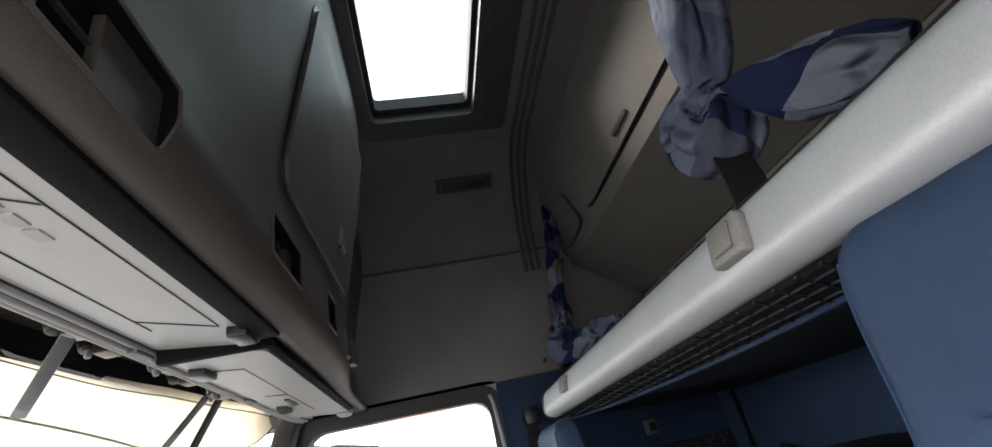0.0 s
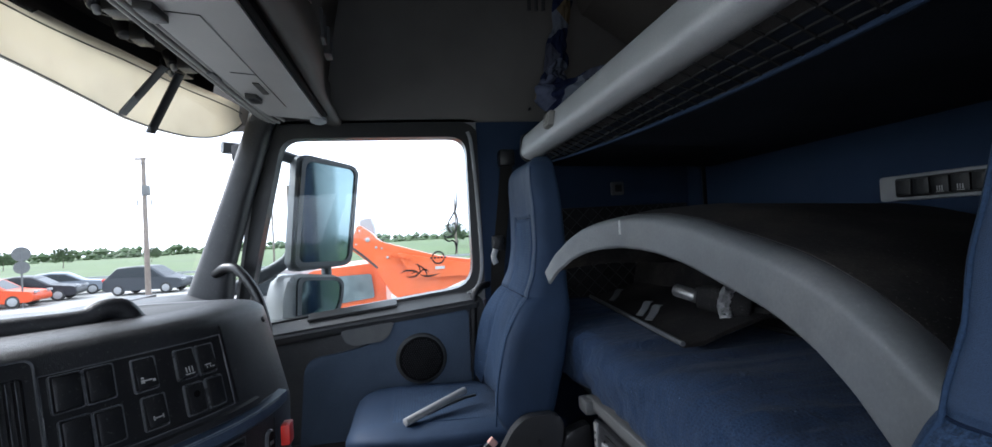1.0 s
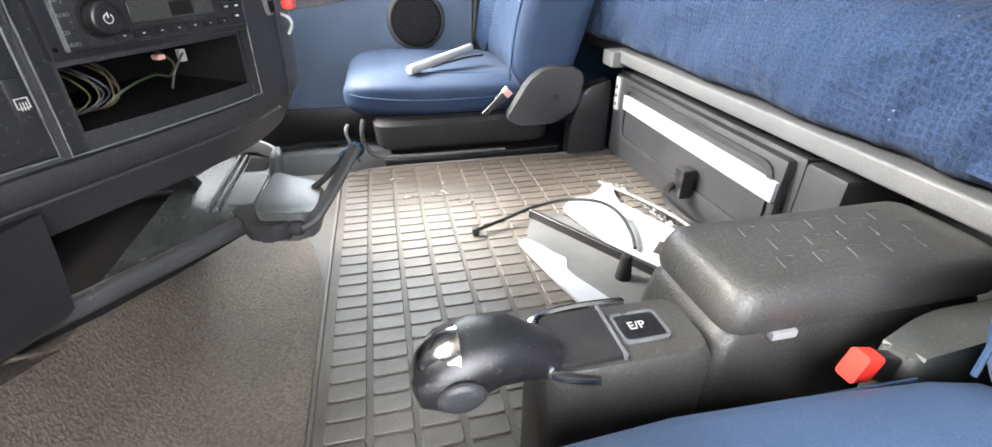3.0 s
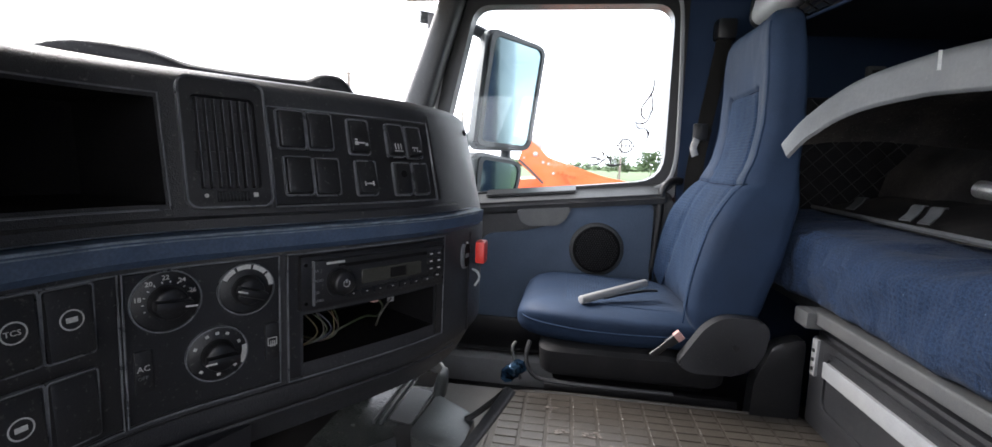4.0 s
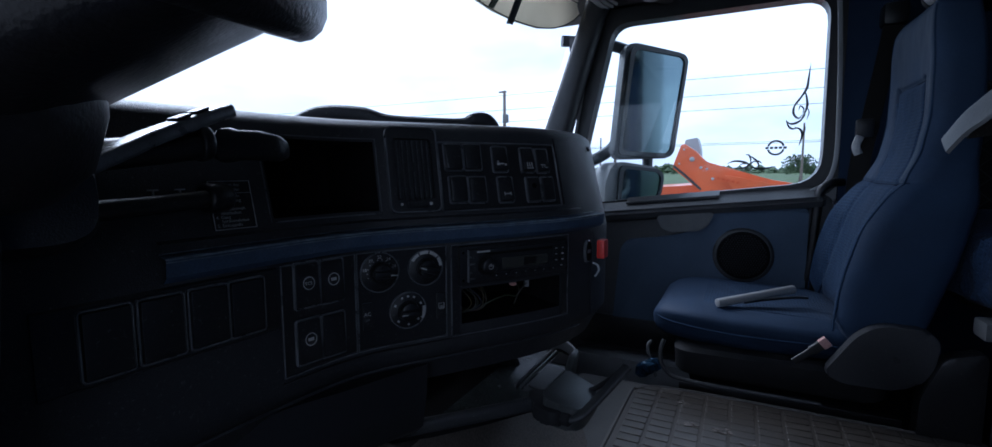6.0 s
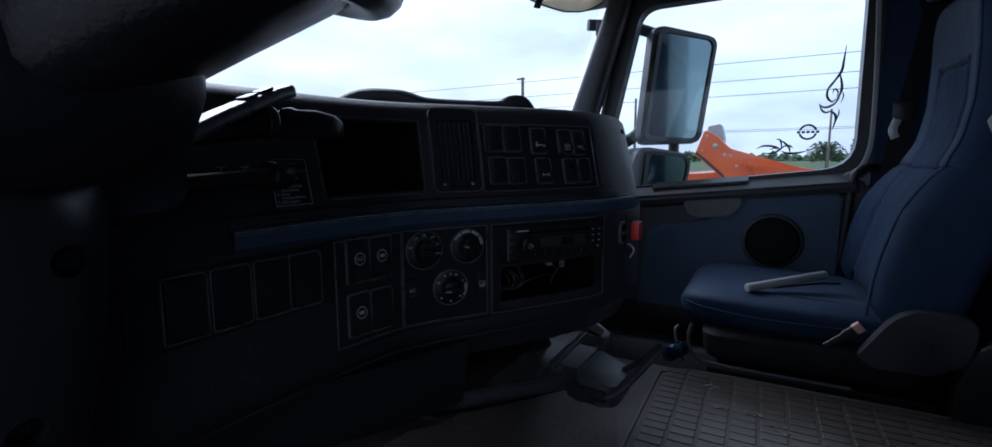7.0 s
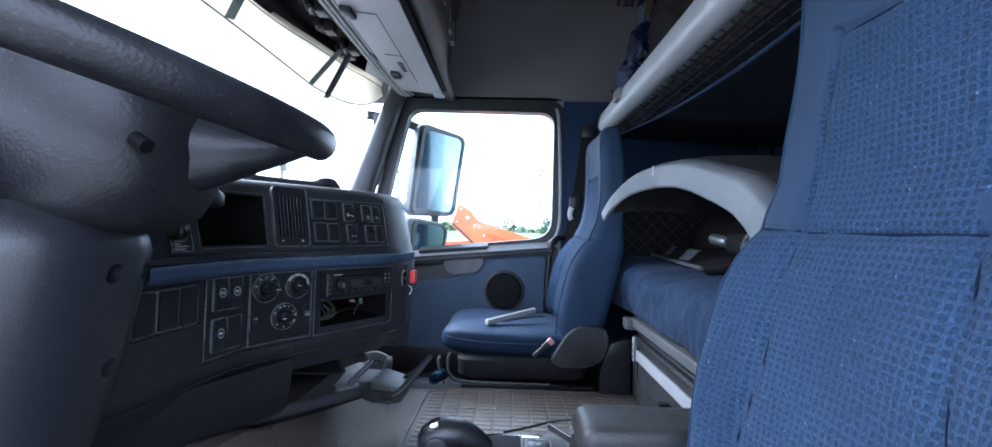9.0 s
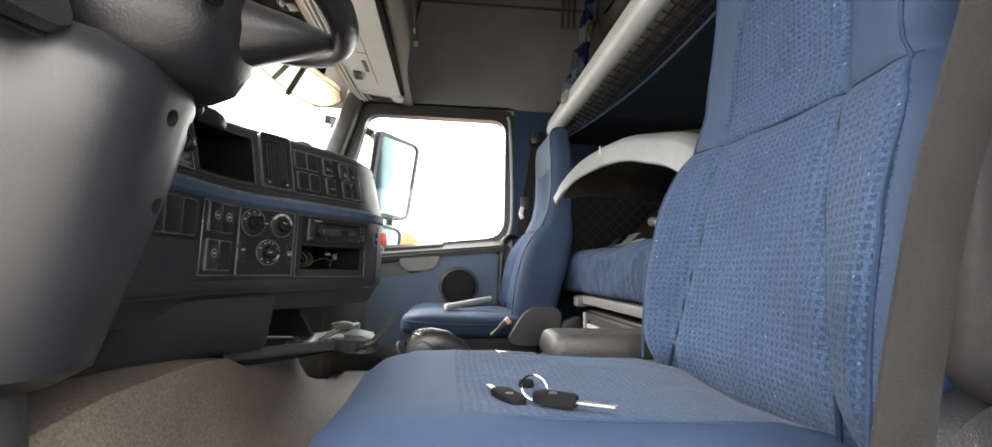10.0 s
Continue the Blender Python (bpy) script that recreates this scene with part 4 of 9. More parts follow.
def snear(x, y):
    """The arc length nearest to a place of the plan."""
    best = min(range(len(DC)), key=lambda j: (DC[j].x - x) ** 2 + (DC[j].y - y) ** 2)
    cand = [(DL[max(0, best - 1)] + (DL[min(len(DL) - 1, best + 1)] - DL[max(0, best - 1)]) * j / 40) for j in range(41)]
    return min(cand, key=lambda s: (dpos(s)[0].x - x) ** 2 + (dpos(s)[0].y - y) ** 2)


def ztop(s):
    return 0.626


def doff(s, z):
    """How far the face stands back at height z."""
    if z < 0.30:
        return 0.012 + (0.30 - z) * 0.55
    if z < 0.485:
        return (0.485 - z) * 0.02
    zt = ztop(s)
    if z < zt - 0.02:
        return 0.006 + (z - 0.485) * 0.22
    return 0.006 + (zt - 0.505) * 0.22 + 0.35 * max(0, z - zt + 0.02)


def dface(s, z, proud=0.0):
    p, nrm, d = dpos(s)
    q = p - nrm * (doff(s, z) - proud)
    return Vector((q.x, q.y, z))


def dframe(s, z, proud=0.0):
    """A matrix with x along the dash to the right, y up the face and z out of it."""
    p = dface(s, z, proud)
    right = (dface(s + 0.012, z) - dface(s - 0.012, z)).normalized()
    upv = (dface(s, z + 0.006) - dface(s, z - 0.006)).normalized()
    out = right.cross(upv).normalized()
    upv = out.cross(right)
    return Matrix.Translation(p) @ Matrix((right, upv, out)).transposed().to_4x4()


S = {k: snear(*v) for k, v in dict(hole0=(-0.677, 0.505), hole1=(-0.643, 0.631), vent0=(-0.632, 0.650), vent1=(-0.597, 0.700), pan0=(-0.594, 0.703), pan1=(-0.478, 0.876),
                                   hv0=(-0.660, 0.597), hv1=(-0.592, 0.698), rad0=(-0.580, 0.714), rad1=(-0.4835, 0.866), sw0=(-0.674, 0.50), end=(-0.462, 0.94)).items()}
dash = thing("dashboard", (-0.7, 0.6, 0.45), "dark grey plastic truck dashboard with worn blue trim strip", "dashboard")

holes = [(S["hole0"], S["hole1"], 0.510, 0.598, 0.10), (S["rad0"] + 0.004, S["rad1"] - 0.004, 0.345, 0.395, 0.13)]


def in_hole(s, z):
    return any(a < s < b and c < z < d for a, b, c, d, _ in holes)


ss = sorted(set([DL[-1] * k / 150 for k in range(151)] + [v for h in holes for v in h[:2]]))
zz_rel = [0.262, 0.275, 0.288, 0.298, 0.31, 0.325, 0.345, 0.37, 0.395, 0.43, 0.46, 0.485, 0.490, 0.510, 0.54, 0.575, 0.598]
b = bmesh.new()
grid = []
for s in ss:
    zt = ztop(s)
    col = [b.verts.new(dface(s, z)) for z in zz_rel]
    p, nrm, d = dpos(s)
    base = dface(s, zt - 0.012)
    col.append(b.verts.new(base))
    for dn, dz in ((0.006, 0.006), (0.016, 0.012), (0.035, 0.016), (0.07, 0.018)):
        q = base - nrm * dn
        col.append(b.verts.new((q.x, q.y, zt - 0.012 + dz)))
    grid.append(col)
for i in range(len(ss) - 1):
    for j in range(len(grid[0]) - 1):
        sm = (ss[i] + ss[i + 1]) / 2
        zm = (zz_rel[j] + zz_rel[j + 1]) / 2 if j + 1 < len(zz_rel) else 9
        if not in_hole(sm, zm):
            b.faces.new((grid[i][j], grid[i + 1][j], grid[i + 1][j + 1], grid[i][j + 1]))
part("dash_skin", b, M["dash"], dash)
for k, (a, c, z0, z1, dep) in enumerate(holes):
    n = 10
    sl = [a + (c - a) * j / n for j in range(n + 1)]
    loop = [(s, z0) for s in sl] + [(s, z1) for s in reversed(sl)]
    rim = [dface(s, z, 0.001) for s, z in loop]
    nv = -dpos((a + c) / 2)[1] * dep
    cen = sum(rim, Vector()) / len(rim)
    mid = [r + nv * 0.1 + (cen - r) * 0.02 for r in rim]
    back = [r + nv + (cen - r) * 0.08 for r in rim]
    # walls and back coloured near-black for the shade inside the opening
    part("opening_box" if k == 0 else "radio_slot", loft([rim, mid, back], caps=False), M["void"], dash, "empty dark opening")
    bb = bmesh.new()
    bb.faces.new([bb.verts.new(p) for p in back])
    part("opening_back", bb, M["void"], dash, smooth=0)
# top of the dash, out to the windscreen
tb = bmesh.new()
front_line = []
for s in [DL[-1] * k / 60 for k in range(61)]:
    p, nrm, d = dpos(s)
    base = dface(s, ztop(s) - 0.012) - nrm * 0.069
    front_line.append(Vector((base.x, base.y, ztop(s) + 0.006)))
front_line = [p for p in front_line if p.x > -1.05]
rows = [tb.verts.new(p) for p in front_line]
far = [tb.verts.new((-1.14, p.y, 0.565)) for p in front_line]
midr = [tb.verts.new(((p.x - 1.14) / 2, p.y, 0.630 - 0.02 * max(0, p.y - 0.8))) for p in front_line]
for r0, r1 in ((rows, midr), (midr, far)):
    for i in range(len(rows) - 1):
        tb.faces.new((r0[i], r0[i + 1], r1[i + 1], r1[i]))
part("dash_top", tb, M["dash_top"], dash, "dusty grey dash top")
# passenger side of the dash, lower and further forward
pd = loft([[Vector((x, y, z)) for x, z in ((-1.16, 0.56), (-0.98, 0.565), (-0.92, 0.545), (-0.90, 0.49), (-0.93, 0.36), (-1.0, 0.2), (-1.16, 0.2))] for y in (1.06, 1.3, 1.7, 2.03)])
part("passenger_dash", pd, M["dash_top"], dash, "low dash in front of the passenger seat")
# raised tray on top
tr = thing("dash_top_tray", (-0.72, 0.8, 0.65), "low black tray with raised rims on the dash top", "tray")
part("tray_rim", tube([(-0.87, 0.69, 0.63), (-0.84, 0.72, 0.652), (-0.79, 0.76, 0.652), (-0.755, 0.785, 0.640), (-0.70, 0.83, 0.636), (-0.66, 0.865, 0.636), (-0.645, 0.88, 0.645), (-0.63, 0.895, 0.644), (-0.62, 0.905, 0.625)], 0.014, 10, 6), M["dash"], tr)
part("tray_floor", slab([(-0.90, 0.72), (-0.84, 0.72), (-0.63, 0.90), (-0.72, 1.0), (-0.9, 1.0)], 2, 0.615, 0.638), M["dash"], tr)

# blue strip between the two tiers
S_STRIP = snear(-0.684, 0.39)
stp = bmesh.new()
rr = []
for s in [S_STRIP + (S["end"] + 0.05 - S_STRIP) * k / 80 for k in range(81)]:
    rr.append([dface(s, 0.487, 0.0), dface(s, 0.484, 0.007), dface(s, 0.468, 0.006), dface(s, 0.462, 0.0)])
loft(rr, closed=False, bm=stp)
part("trim_strip", stp, M["strip"], dash, "worn blue plastic strip")
# thin pale tubes painting the highlight on the strip's worn ledge
for z, r in ((0.4845, 0.0011), (0.4885, 0.0008), (0.4815, 0.0006)):
    part("strip_ledge", tube([dface(S_STRIP + (S["end"] + 0.02 - S_STRIP) * k / 60, z + 0.0004 * noise.noise(Vector((k * 0.4, z * 90, 0))), 0.0074 if z < 0.486 else 0.003) for k in range(61)], r, 5, 1), M["ledge"], dash, "worn ledge of the strip with its highlight as a pale line")
stp = bmesh.new()
rr = []
for s in [S_STRIP + (S["end"] - 0.02 - S_STRIP) * k / 80 for k in range(81)]:
    rr.append([dface(s, 0.499, 0.0), dface(s, 0.4965, 0.005), dface(s, 0.489, 0.005), dface(s, 0.487, 0.0)])
loft(rr, closed=False, bm=stp)
part("trim_groove", stp, M["dash"], dash)


def patch(s0, s1, z0, z1, h, n=10, inset=0.002, bm=None):
    """A thin plate that follows the face."""
    b = bm or bmesh.new()
    sl = [s0 + (s1 - s0) * j / n for j in range(n + 1)]
    rings = []
    for s in sl:
        e = inset if s not in (sl[0], sl[-1]) else inset
        rings.append([dface(s, z0, 0), dface(s, z0 + e, h), dface(s, z1 - e, h), dface(s, z1, 0)])
    return loft(rings, True, True, b)


def seam_line(s0, z0, s1, z1, mat="black", w=0.0014, h=0.0012, n=8):
    b = tube([dface(s0 + (s1 - s0) * j / n, z0 + (z1 - z0) * j / n, h * 0.4) for j in range(n + 1)], w, 5, 1)
    return part("panel_gap", b, M[mat], dash)


# upper switch panel plate and gaps
part("switch_plate", patch(S["pan0"], S["pan1"] - 0.004, 0.505, 0.600, 0.003), M["panel"], dash, "black switch panel")
part("heater_plate", patch(S["hv0"], S["hv1"], 0.333, 0.459, 0.0025), M["panel"], dash, "black heater control panel")
part("lower_switch_plate", patch(S["sw0"], S["hv0"] - 0.003, 0.333, 0.459, 0.0025), M["panel"], dash, "black switch panel")
part("left_switch_plate", patch(S["sw0"] - 0.20, S["sw0"] - 0.004, 0.39, 0.459, 0.0025), M["panel"], dash, "black row of blank switches")
part("radio_surround", patch(S["rad1"], S["rad1"] + 0.012, 0.330, 0.459, 0.003, 3), M["panel"], dash)
part("radio_surround", patch(S["rad0"] - 0.012, S["rad0"], 0.330, 0.459, 0.003, 3), M["panel"], dash)
seam_line(S["sw0"] - 0.001, 0.326, S["rad1"] + 0.02, 0.327, n=20)
seam_line(S["sw0"] - 0.25, 0.300, S["rad1"] + 0.05, 0.302, "dash", 0.002, 0.0, n=24)
seam_line(S["pan1"] + 0.006, 0.505, S["pan1"] + 0.004, 0.61)


def switch(name, s, z, w, h, glyph="", lab="black rocker switch", tilt=0.0):
    m = dframe(s, z)
    sw = part(name, box(-w / 2, w / 2, -h / 2, h / 2, -0.004, 0.0092, 0.0034, m=m @ Matrix.Rotation(tilt, 4, "X")), M["panel"], dash, lab)
    part("bezel", framed(rect(w + 0.0036, h + 0.0036, 0.003, 3), rect(w + 0.0012, h + 0.0012, 0.0024, 3), 2, 0.001, 0.0064, m=m), M["edge"], sw, "worn edge with its highlight coloured in")
    for k, (gx, gy, gw, gh) in enumerate(GLYPHS.get(glyph, ())):
        part("symbol", box(gx - gw / 2, gx + gw / 2, gy - gh / 2, gy + gh / 2, 0.0088, 0.0095, m=m @ Matrix.Rotation(tilt, 4, "X")), M["white"], sw, smooth=0)
    return sw


GLYPHS = {
    "truck": ((-0.006, -0.009, 0.004, 0.004), (0.0, -0.0085, 0.008, 0.0015), (0.006, -0.010, 0.003, 0.003), (-0.006, -0.005, 0.003, 0.002)),
    "heat": ((-0.004, -0.009, 0.0012, 0.007), (0, -0.009, 0.0012, 0.007), (0.004, -0.009, 0.0012, 0.007), (0, -0.0145, 0.012, 0.0012)),
    "lamp": ((-0.003, -0.0085, 0.009, 0.0015), (-0.005, -0.0115, 0.0012, 0.003), (0, -0.0115, 0.0012, 0.003), (0.004, -0.0125, 0.004, 0.0012)),
    "diff": ((-0.005, -0.008, 0.0015, 0.005), (0, -0.008, 0.008, 0.0014), (0.005, -0.008, 0.0015, 0.005)),
}
# upper tier: two rows of switches
s0, s1 = S["pan0"], S["pan1"]
L = s1 - s0
for f, z, w, g, lab in ((0.10, 0.578, 0.025, "", "blank switch cover"), (0.24, 0.578, 0.025, "", "blank switch cover"), (0.455, 0.575, 0.023, "truck", "black rocker switch with a white symbol"), (0.69, 0.574, 0.022, "heat", "black rocker switch with a white symbol"), (0.83, 0.573, 0.022, "lamp", "black rocker switch with a white symbol"),
                        (0.115, 0.533, 0.025, "", "blank switch cover"), (0.255, 0.532, 0.025, "", "blank switch cover"), (0.475, 0.531, 0.023, "diff", "black rocker switch with a white symbol"), (0.71, 0.530, 0.022, "", "blank switch cover with a hole"), (0.85, 0.530, 0.022, "", "blank switch cover")):
    switch("switch", s0 + L * f, z, w, 0.036, g, lab, radians(-7) if g else 0)
part("switch_hole", cyl(dframe(s0 + L * 0.71, 0.535) @ Vector((0, 0, 0.0078)), dframe(s0 + L * 0.71, 0.535) @ Vector((0, 0, 0.0094)), 0.0042, n=14), M["void"], dash)

# air vent
vc = (S["vent0"] + S["vent1"]) / 2 - 0.004
vm = dframe(vc, 0.5575, 0.001)
vent = part("air_vent", framed([(x, y) for x, y in rect(0.070, 0.116, 0.009, 4)], [(x, y) for x, y in rect(0.052, 0.084, 0.005, 4)], 2, -0.004, 0.006), M["panel"], dash, "black air vent with upright slats")
part("vent_rim", framed(rect(0.0705, 0.1165, 0.009, 4), rect(0.0675, 0.1135, 0.008, 4), 2, 0.0, 0.0085, m=vm @ Matrix.Translation((0, 0.004, 0))), M["edge"], vent, "worn rim with its highlight coloured in")
vent.data.transform(vm @ Matrix.Translation((0, 0.004, 0)))
part("vent_well", box(-0.025, 0.025, -0.037, 0.045, -0.05, -0.012, m=vm), M["void"], vent, smooth=0)
for k in range(7):
    x = -0.0207 + k * 0.0069
    part("slat", box(x - 0.0009, x + 0.0009, -0.036, 0.044, -0.016, 0.0066, 0.0005, 1, m=vm), M["panel"], vent)
    # pale sliver painting the highlight along the slat
    part("slat_edge", box(x - 0.0008, x - 0.0002, -0.035, 0.043, 0.0064, 0.0070, m=vm), M["edge"], vent, smooth=0)
for k in range(4):
    y = -0.02 + k * 0.018
    part("cross_slat", box(-0.024, 0.024, y - 0.0007, y + 0.0007, -0.012, 0.0005, m=vm), M["panel"], vent)
part("vent_tab", box(-0.001, 0.003, 0.0, 0.014, 0.002, 0.008, 0.001, m=vm), M["panel"], vent)
part("vent_wheel", cyl(vm @ Vector((-0.012, -0.044, 0.002)), vm @ Vector((0.014, -0.044, 0.002)), 0.006, n=18), M["black"], vent, "ribbed thumb wheel")
for k in range(9):
    part("wheel_rib", box(-0.011 + k * 0.0028, -0.0102 + k * 0.0028, -0.048, -0.040, 0.0066, 0.0086, m=vm), M["panel"], vent, smooth=0)
part("vent_mark", cyl(vm @ Vector((-0.020, -0.043, 0.0045)), vm @ Vector((-0.020, -0.043, 0.0067)), 0.0018, n=12), M["white"], vent)
part("vent_mark", box(0.018, 0.022, -0.045, -0.041, 0.0045, 0.0066, m=vm), M["white"], vent, smooth=0)

# heater controls
def dial(s, z, r, ring, ticks, knob_len, ang, lab):
    m = dframe(s, z, 0.002)
    d = part("dial", cyl(m @ Vector((0, 0, 0)), m @ Vector((0, 0, 0.003)), r, r * 0.97, 36, bevel=0.001), M["panel"], dash, lab)
    part("dial_rim", framed([(r * 1.02 * math.cos(a * 0.17453), r * 1.02 * math.sin(a * 0.17453)) for a in range(36)], [(r * 0.975 * math.cos(a * 0.17453), r * 0.975 * math.sin(a * 0.17453)) for a in range(36)], 2, 0.0, 0.0042, m=m), M["edge"], d)
    kb = cyl(m @ Vector((0, 0, 0.002)), m @ Vector((0, 0, 0.016)), r * 0.56, r * 0.50, 30, bevel=0.002)
    kn = part("knob", kb, M["black"], d, "black turning knob")
    mr = m @ Matrix.Rotation(radians(ang), 4, "Z")
    part("grip", box(-r * 0.53, r * 0.53, -r * 0.15, r * 0.17, 0.012, 0.024, 0.0025, m=mr), M["black"], kn)
    part("pointer", box(r * 0.25, r * 0.6, -0.0007, 0.0007, 0.0238, 0.0243, m=mr), M["white"], kn, smooth=0)
    for arc_a in ring or ():
        arc = bmesh.new()
        lo = [[arc.verts.new(m @ Vector((q * r * math.cos(radians(a)), q * r * math.sin(radians(a)), 0.0036))) for q in (0.80, 0.98)] for a in arc_a]
        for u, v in zip(lo, lo[1:]):
            arc.faces.new((u[0], v[0], v[1], u[1]))
        part("scale_arc", arc, M["white"], d, "white scale arc", smooth=0)
    for a in ticks:
        ma = m @ Matrix.Rotation(radians(a), 4, "Z")
        part("tick", box(r * 0.62, r * 0.68, -0.0004, 0.0004, 0.003, 0.0036, m=ma), M["white"], d, smooth=0)
    return d, m


s_k1, s_k2, s_k3 = snear(-0.640, 0.628) - 0.006, snear(-0.606, 0.677) - 0.004, snear(-0.620, 0.657) - 0.005
d1, m1 = dial(s_k1, 0.432, 0.0255, None, [200 - 20 * k for k in range(11)], 0.02, -5, "temperature dial with white figures")
for txt, a in (("18", 165), ("20", 125), ("22", 90), ("24", 55), ("26", 20)):
    q = m1 @ Matrix.Translation((0.0205 * math.cos(radians(a)) - 0.003, 0.0205 * math.sin(radians(a)) - 0.002, 0.0034))
    writing("figure", txt, 0.0054, q, M["white"], d1)
dial(s_k2, 0.432, 0.0235, [[a0 - 4 * k for k in range(9)] for a0 in (150, 112, 74, 36)], [], 0.02, 160, "fan dial with a pale arc")
d3, m3 = dial(s_k3, 0.377, 0.0245, [[10 - 4 * k for k in range(12)]], [], 0.02, 180, "air direction dial with white symbols")
for a in (155, 115, 90, 65, 25, -45, -90, -135):
    q = m3 @ Matrix.Rotation(radians(a), 4, "Z")
    part("symbol", box(0.0178, 0.0202, -0.0014, 0.0014, 0.003, 0.0036, m=q), M["white"], d3, smooth=0)
for fs, txt in ((snear(-0.652, 0.607), "AC"), (snear(-0.596, 0.691), "")):
    mm = dframe(fs, 0.377, 0.002)
    bt = part("button", box(-0.0065, 0.0065, -0.018, 0.018, -0.002, 0.003, 0.0015, m=mm), M["panel"], dash, "flat push button")
    if txt:
        writing("caption", txt, 0.0068, mm @ Matrix.Translation((-0.0052, 0.001, 0.0031)), M["white"], bt)
        writing("caption", "OFF", 0.0042, mm @ Matrix.Translation((-0.0048, -0.006, 0.0031)), M["grey"], bt)
    else:
        for x0, x1, z0, z1 in ((-0.0042, 0.0042, 0.0035, 0.0041), (-0.0042, 0.0042, -0.0036, -0.003), (-0.0042, -0.0036, -0.003, 0.0035), (0.0036, 0.0042, -0.003, 0.0035), (-0.0018, -0.0012, -0.005, 0.001), (0.0, 0.0006, -0.005, 0.001), (0.0018, 0.0024, -0.005, 0.001)):
            part("symbol", box(x0, x1, z0, z1, 0.003, 0.0036, m=mm), M["white"], bt, smooth=0)

# brake and traction switches, and the row of blanks
def ringmark(m, r, parent, cx, cy):
    rb = bmesh.new()
    for k in range(20):
        a0, a1 = 2 * math.pi * k / 20, 2 * math.pi * (k + 1) / 20
        rb.faces.new([rb.verts.new(m @ Vector((cx + q * math.cos(a), cy + q * math.sin(a), 0.0095))) for q, a in ((r, a0), (r, a1), (r * 0.86, a1), (r * 0.86, a0))])
    part("ring_symbol", rb, M["white"], parent, smooth=0)


for y, z, g in ((0.530, 0.433, "TCS"), (0.562, 0.432, "o"), (0.530, 0.368, "o"), (0.562, 0.367, "")):
    s = snear(-0.672 if y < 0.55 else -0.665, y)
    sw = switch("switch", s, z, 0.0285, 0.050, "", "large black switch with a round white symbol" if g else "large blank black switch", radians(-5))
    mm = dframe(s, z) @ Matrix.Rotation(radians(-5), 4, "X")
    if g:
        ringmark(mm, 0.0075, sw, 0, 0.002)
        if g == "TCS":
            writing("caption", "TCS", 0.0052, mm @ Matrix.Translation((-0.0052, 0.0002, 0.0092)), M["white"], sw)
        else:
            part("symbol", box(-0.0035, 0.0035, 0.0002, 0.0038, 0.0088, 0.0095, m=mm), M["white"], sw, smooth=0)
for y in (0.345, 0.385, 0.425, 0.462):
    s = snear(-0.685, y)
    switch("switch", s, 0.425, 0.034, 0.055, "", "large blank black switch", 0)
    part("switch_edge", box(0.0172, 0.0186, -0.026, 0.026, 0.002, 0.0078, 0.0005, 1, m=dframe(s, 0.425)), M["grey"], dash, "worn edge with its highlight coloured in")

# worn edges round the panels, drawn as pale lines for their highlights


def edge_loop(s0, s1, z0, z1, h=0.004):
    pts = [dface(s0 + (s1 - s0) * j / 8, z1, h) for j in range(9)] + [dface(s1, z1 + (z0 - z1) * j / 4, h) for j in range(1, 5)] + [dface(s1 + (s0 - s1) * j / 8, z0, h) for j in range(1, 9)] + [dface(s0, z0 + (z1 - z0) * j / 4, h) for j in range(1, 4)]
    part("panel_edge", sweep(pts, circle(0.0009, 5), closed_path=True), M["edge"], dash, "thin worn edge drawn as a highlight line")


edge_loop(S["pan0"], S["pan1"] - 0.004, 0.505, 0.600)
edge_loop(S["hv0"], S["hv1"], 0.333, 0.459)
edge_loop(S["sw0"], S["hv0"] - 0.003, 0.333, 0.459)
edge_loop(S["rad0"] - 0.012, S["rad1"] + 0.012, 0.330, 0.459)
edge_loop(S["hole0"] - 0.004, S["hole1"] + 0.003, 0.506, 0.602, 0.0015)

# radio with its empty slot
rm = dframe((S["rad0"] + S["rad1"]) / 2, 0.4285, 0.002)
RW = S["rad1"] - S["rad0"] + 0.004
radio = thing("radio", rm.translation, "black car radio with round knob and small display", "radio")
part("body", box(-RW / 2, RW / 2, -0.028, 0.028, -0.05, 0.006, 0.003, m=rm), M["black"], radio)
part("faceplate", box(-RW / 2 + 0.012, RW / 2 - 0.006, -0.022, 0.023, 0.004, 0.010, 0.002, m=rm), M["panel"], radio)
part("slot", box(-0.055, 0.06, 0.014, 0.0175, 0.0095, 0.0105, m=rm), M["void"], radio, smooth=0)
part("knob", cyl(rm @ Vector((-0.052, -0.001, 0.009)), rm @ Vector((-0.052, -0.001, 0.021)), 0.0135, 0.012, 28, bevel=0.002), M["black"], radio, "round volume knob")
for a in range(40, 321, 40):
    part("knob_mark", box(0.0030, 0.0036, -0.0011, 0.0011, 0.0209, 0.0213, m=rm @ Matrix.Translation((-0.052, -0.001, 0)) @ Matrix.Rotation(radians(a + 70), 4, "Z")), M["white"], radio, smooth=0)
part("knob_mark", box(-0.0524, -0.0516, -0.0005, 0.0035, 0.0209, 0.0213, m=rm), M["white"], radio, smooth=0)
part("knob_collar", framed([(0.0165 * math.cos(a * 0.2094), 0.0165 * math.sin(a * 0.2094)) for a in range(30)], [(0.0142 * math.cos(a * 0.2094), 0.0142 * math.sin(a * 0.2094)) for a in range(30)], 2, 0.009, 0.0112, m=rm @ Matrix.Translation((-0.052, -0.001, 0))), M["black"], radio)
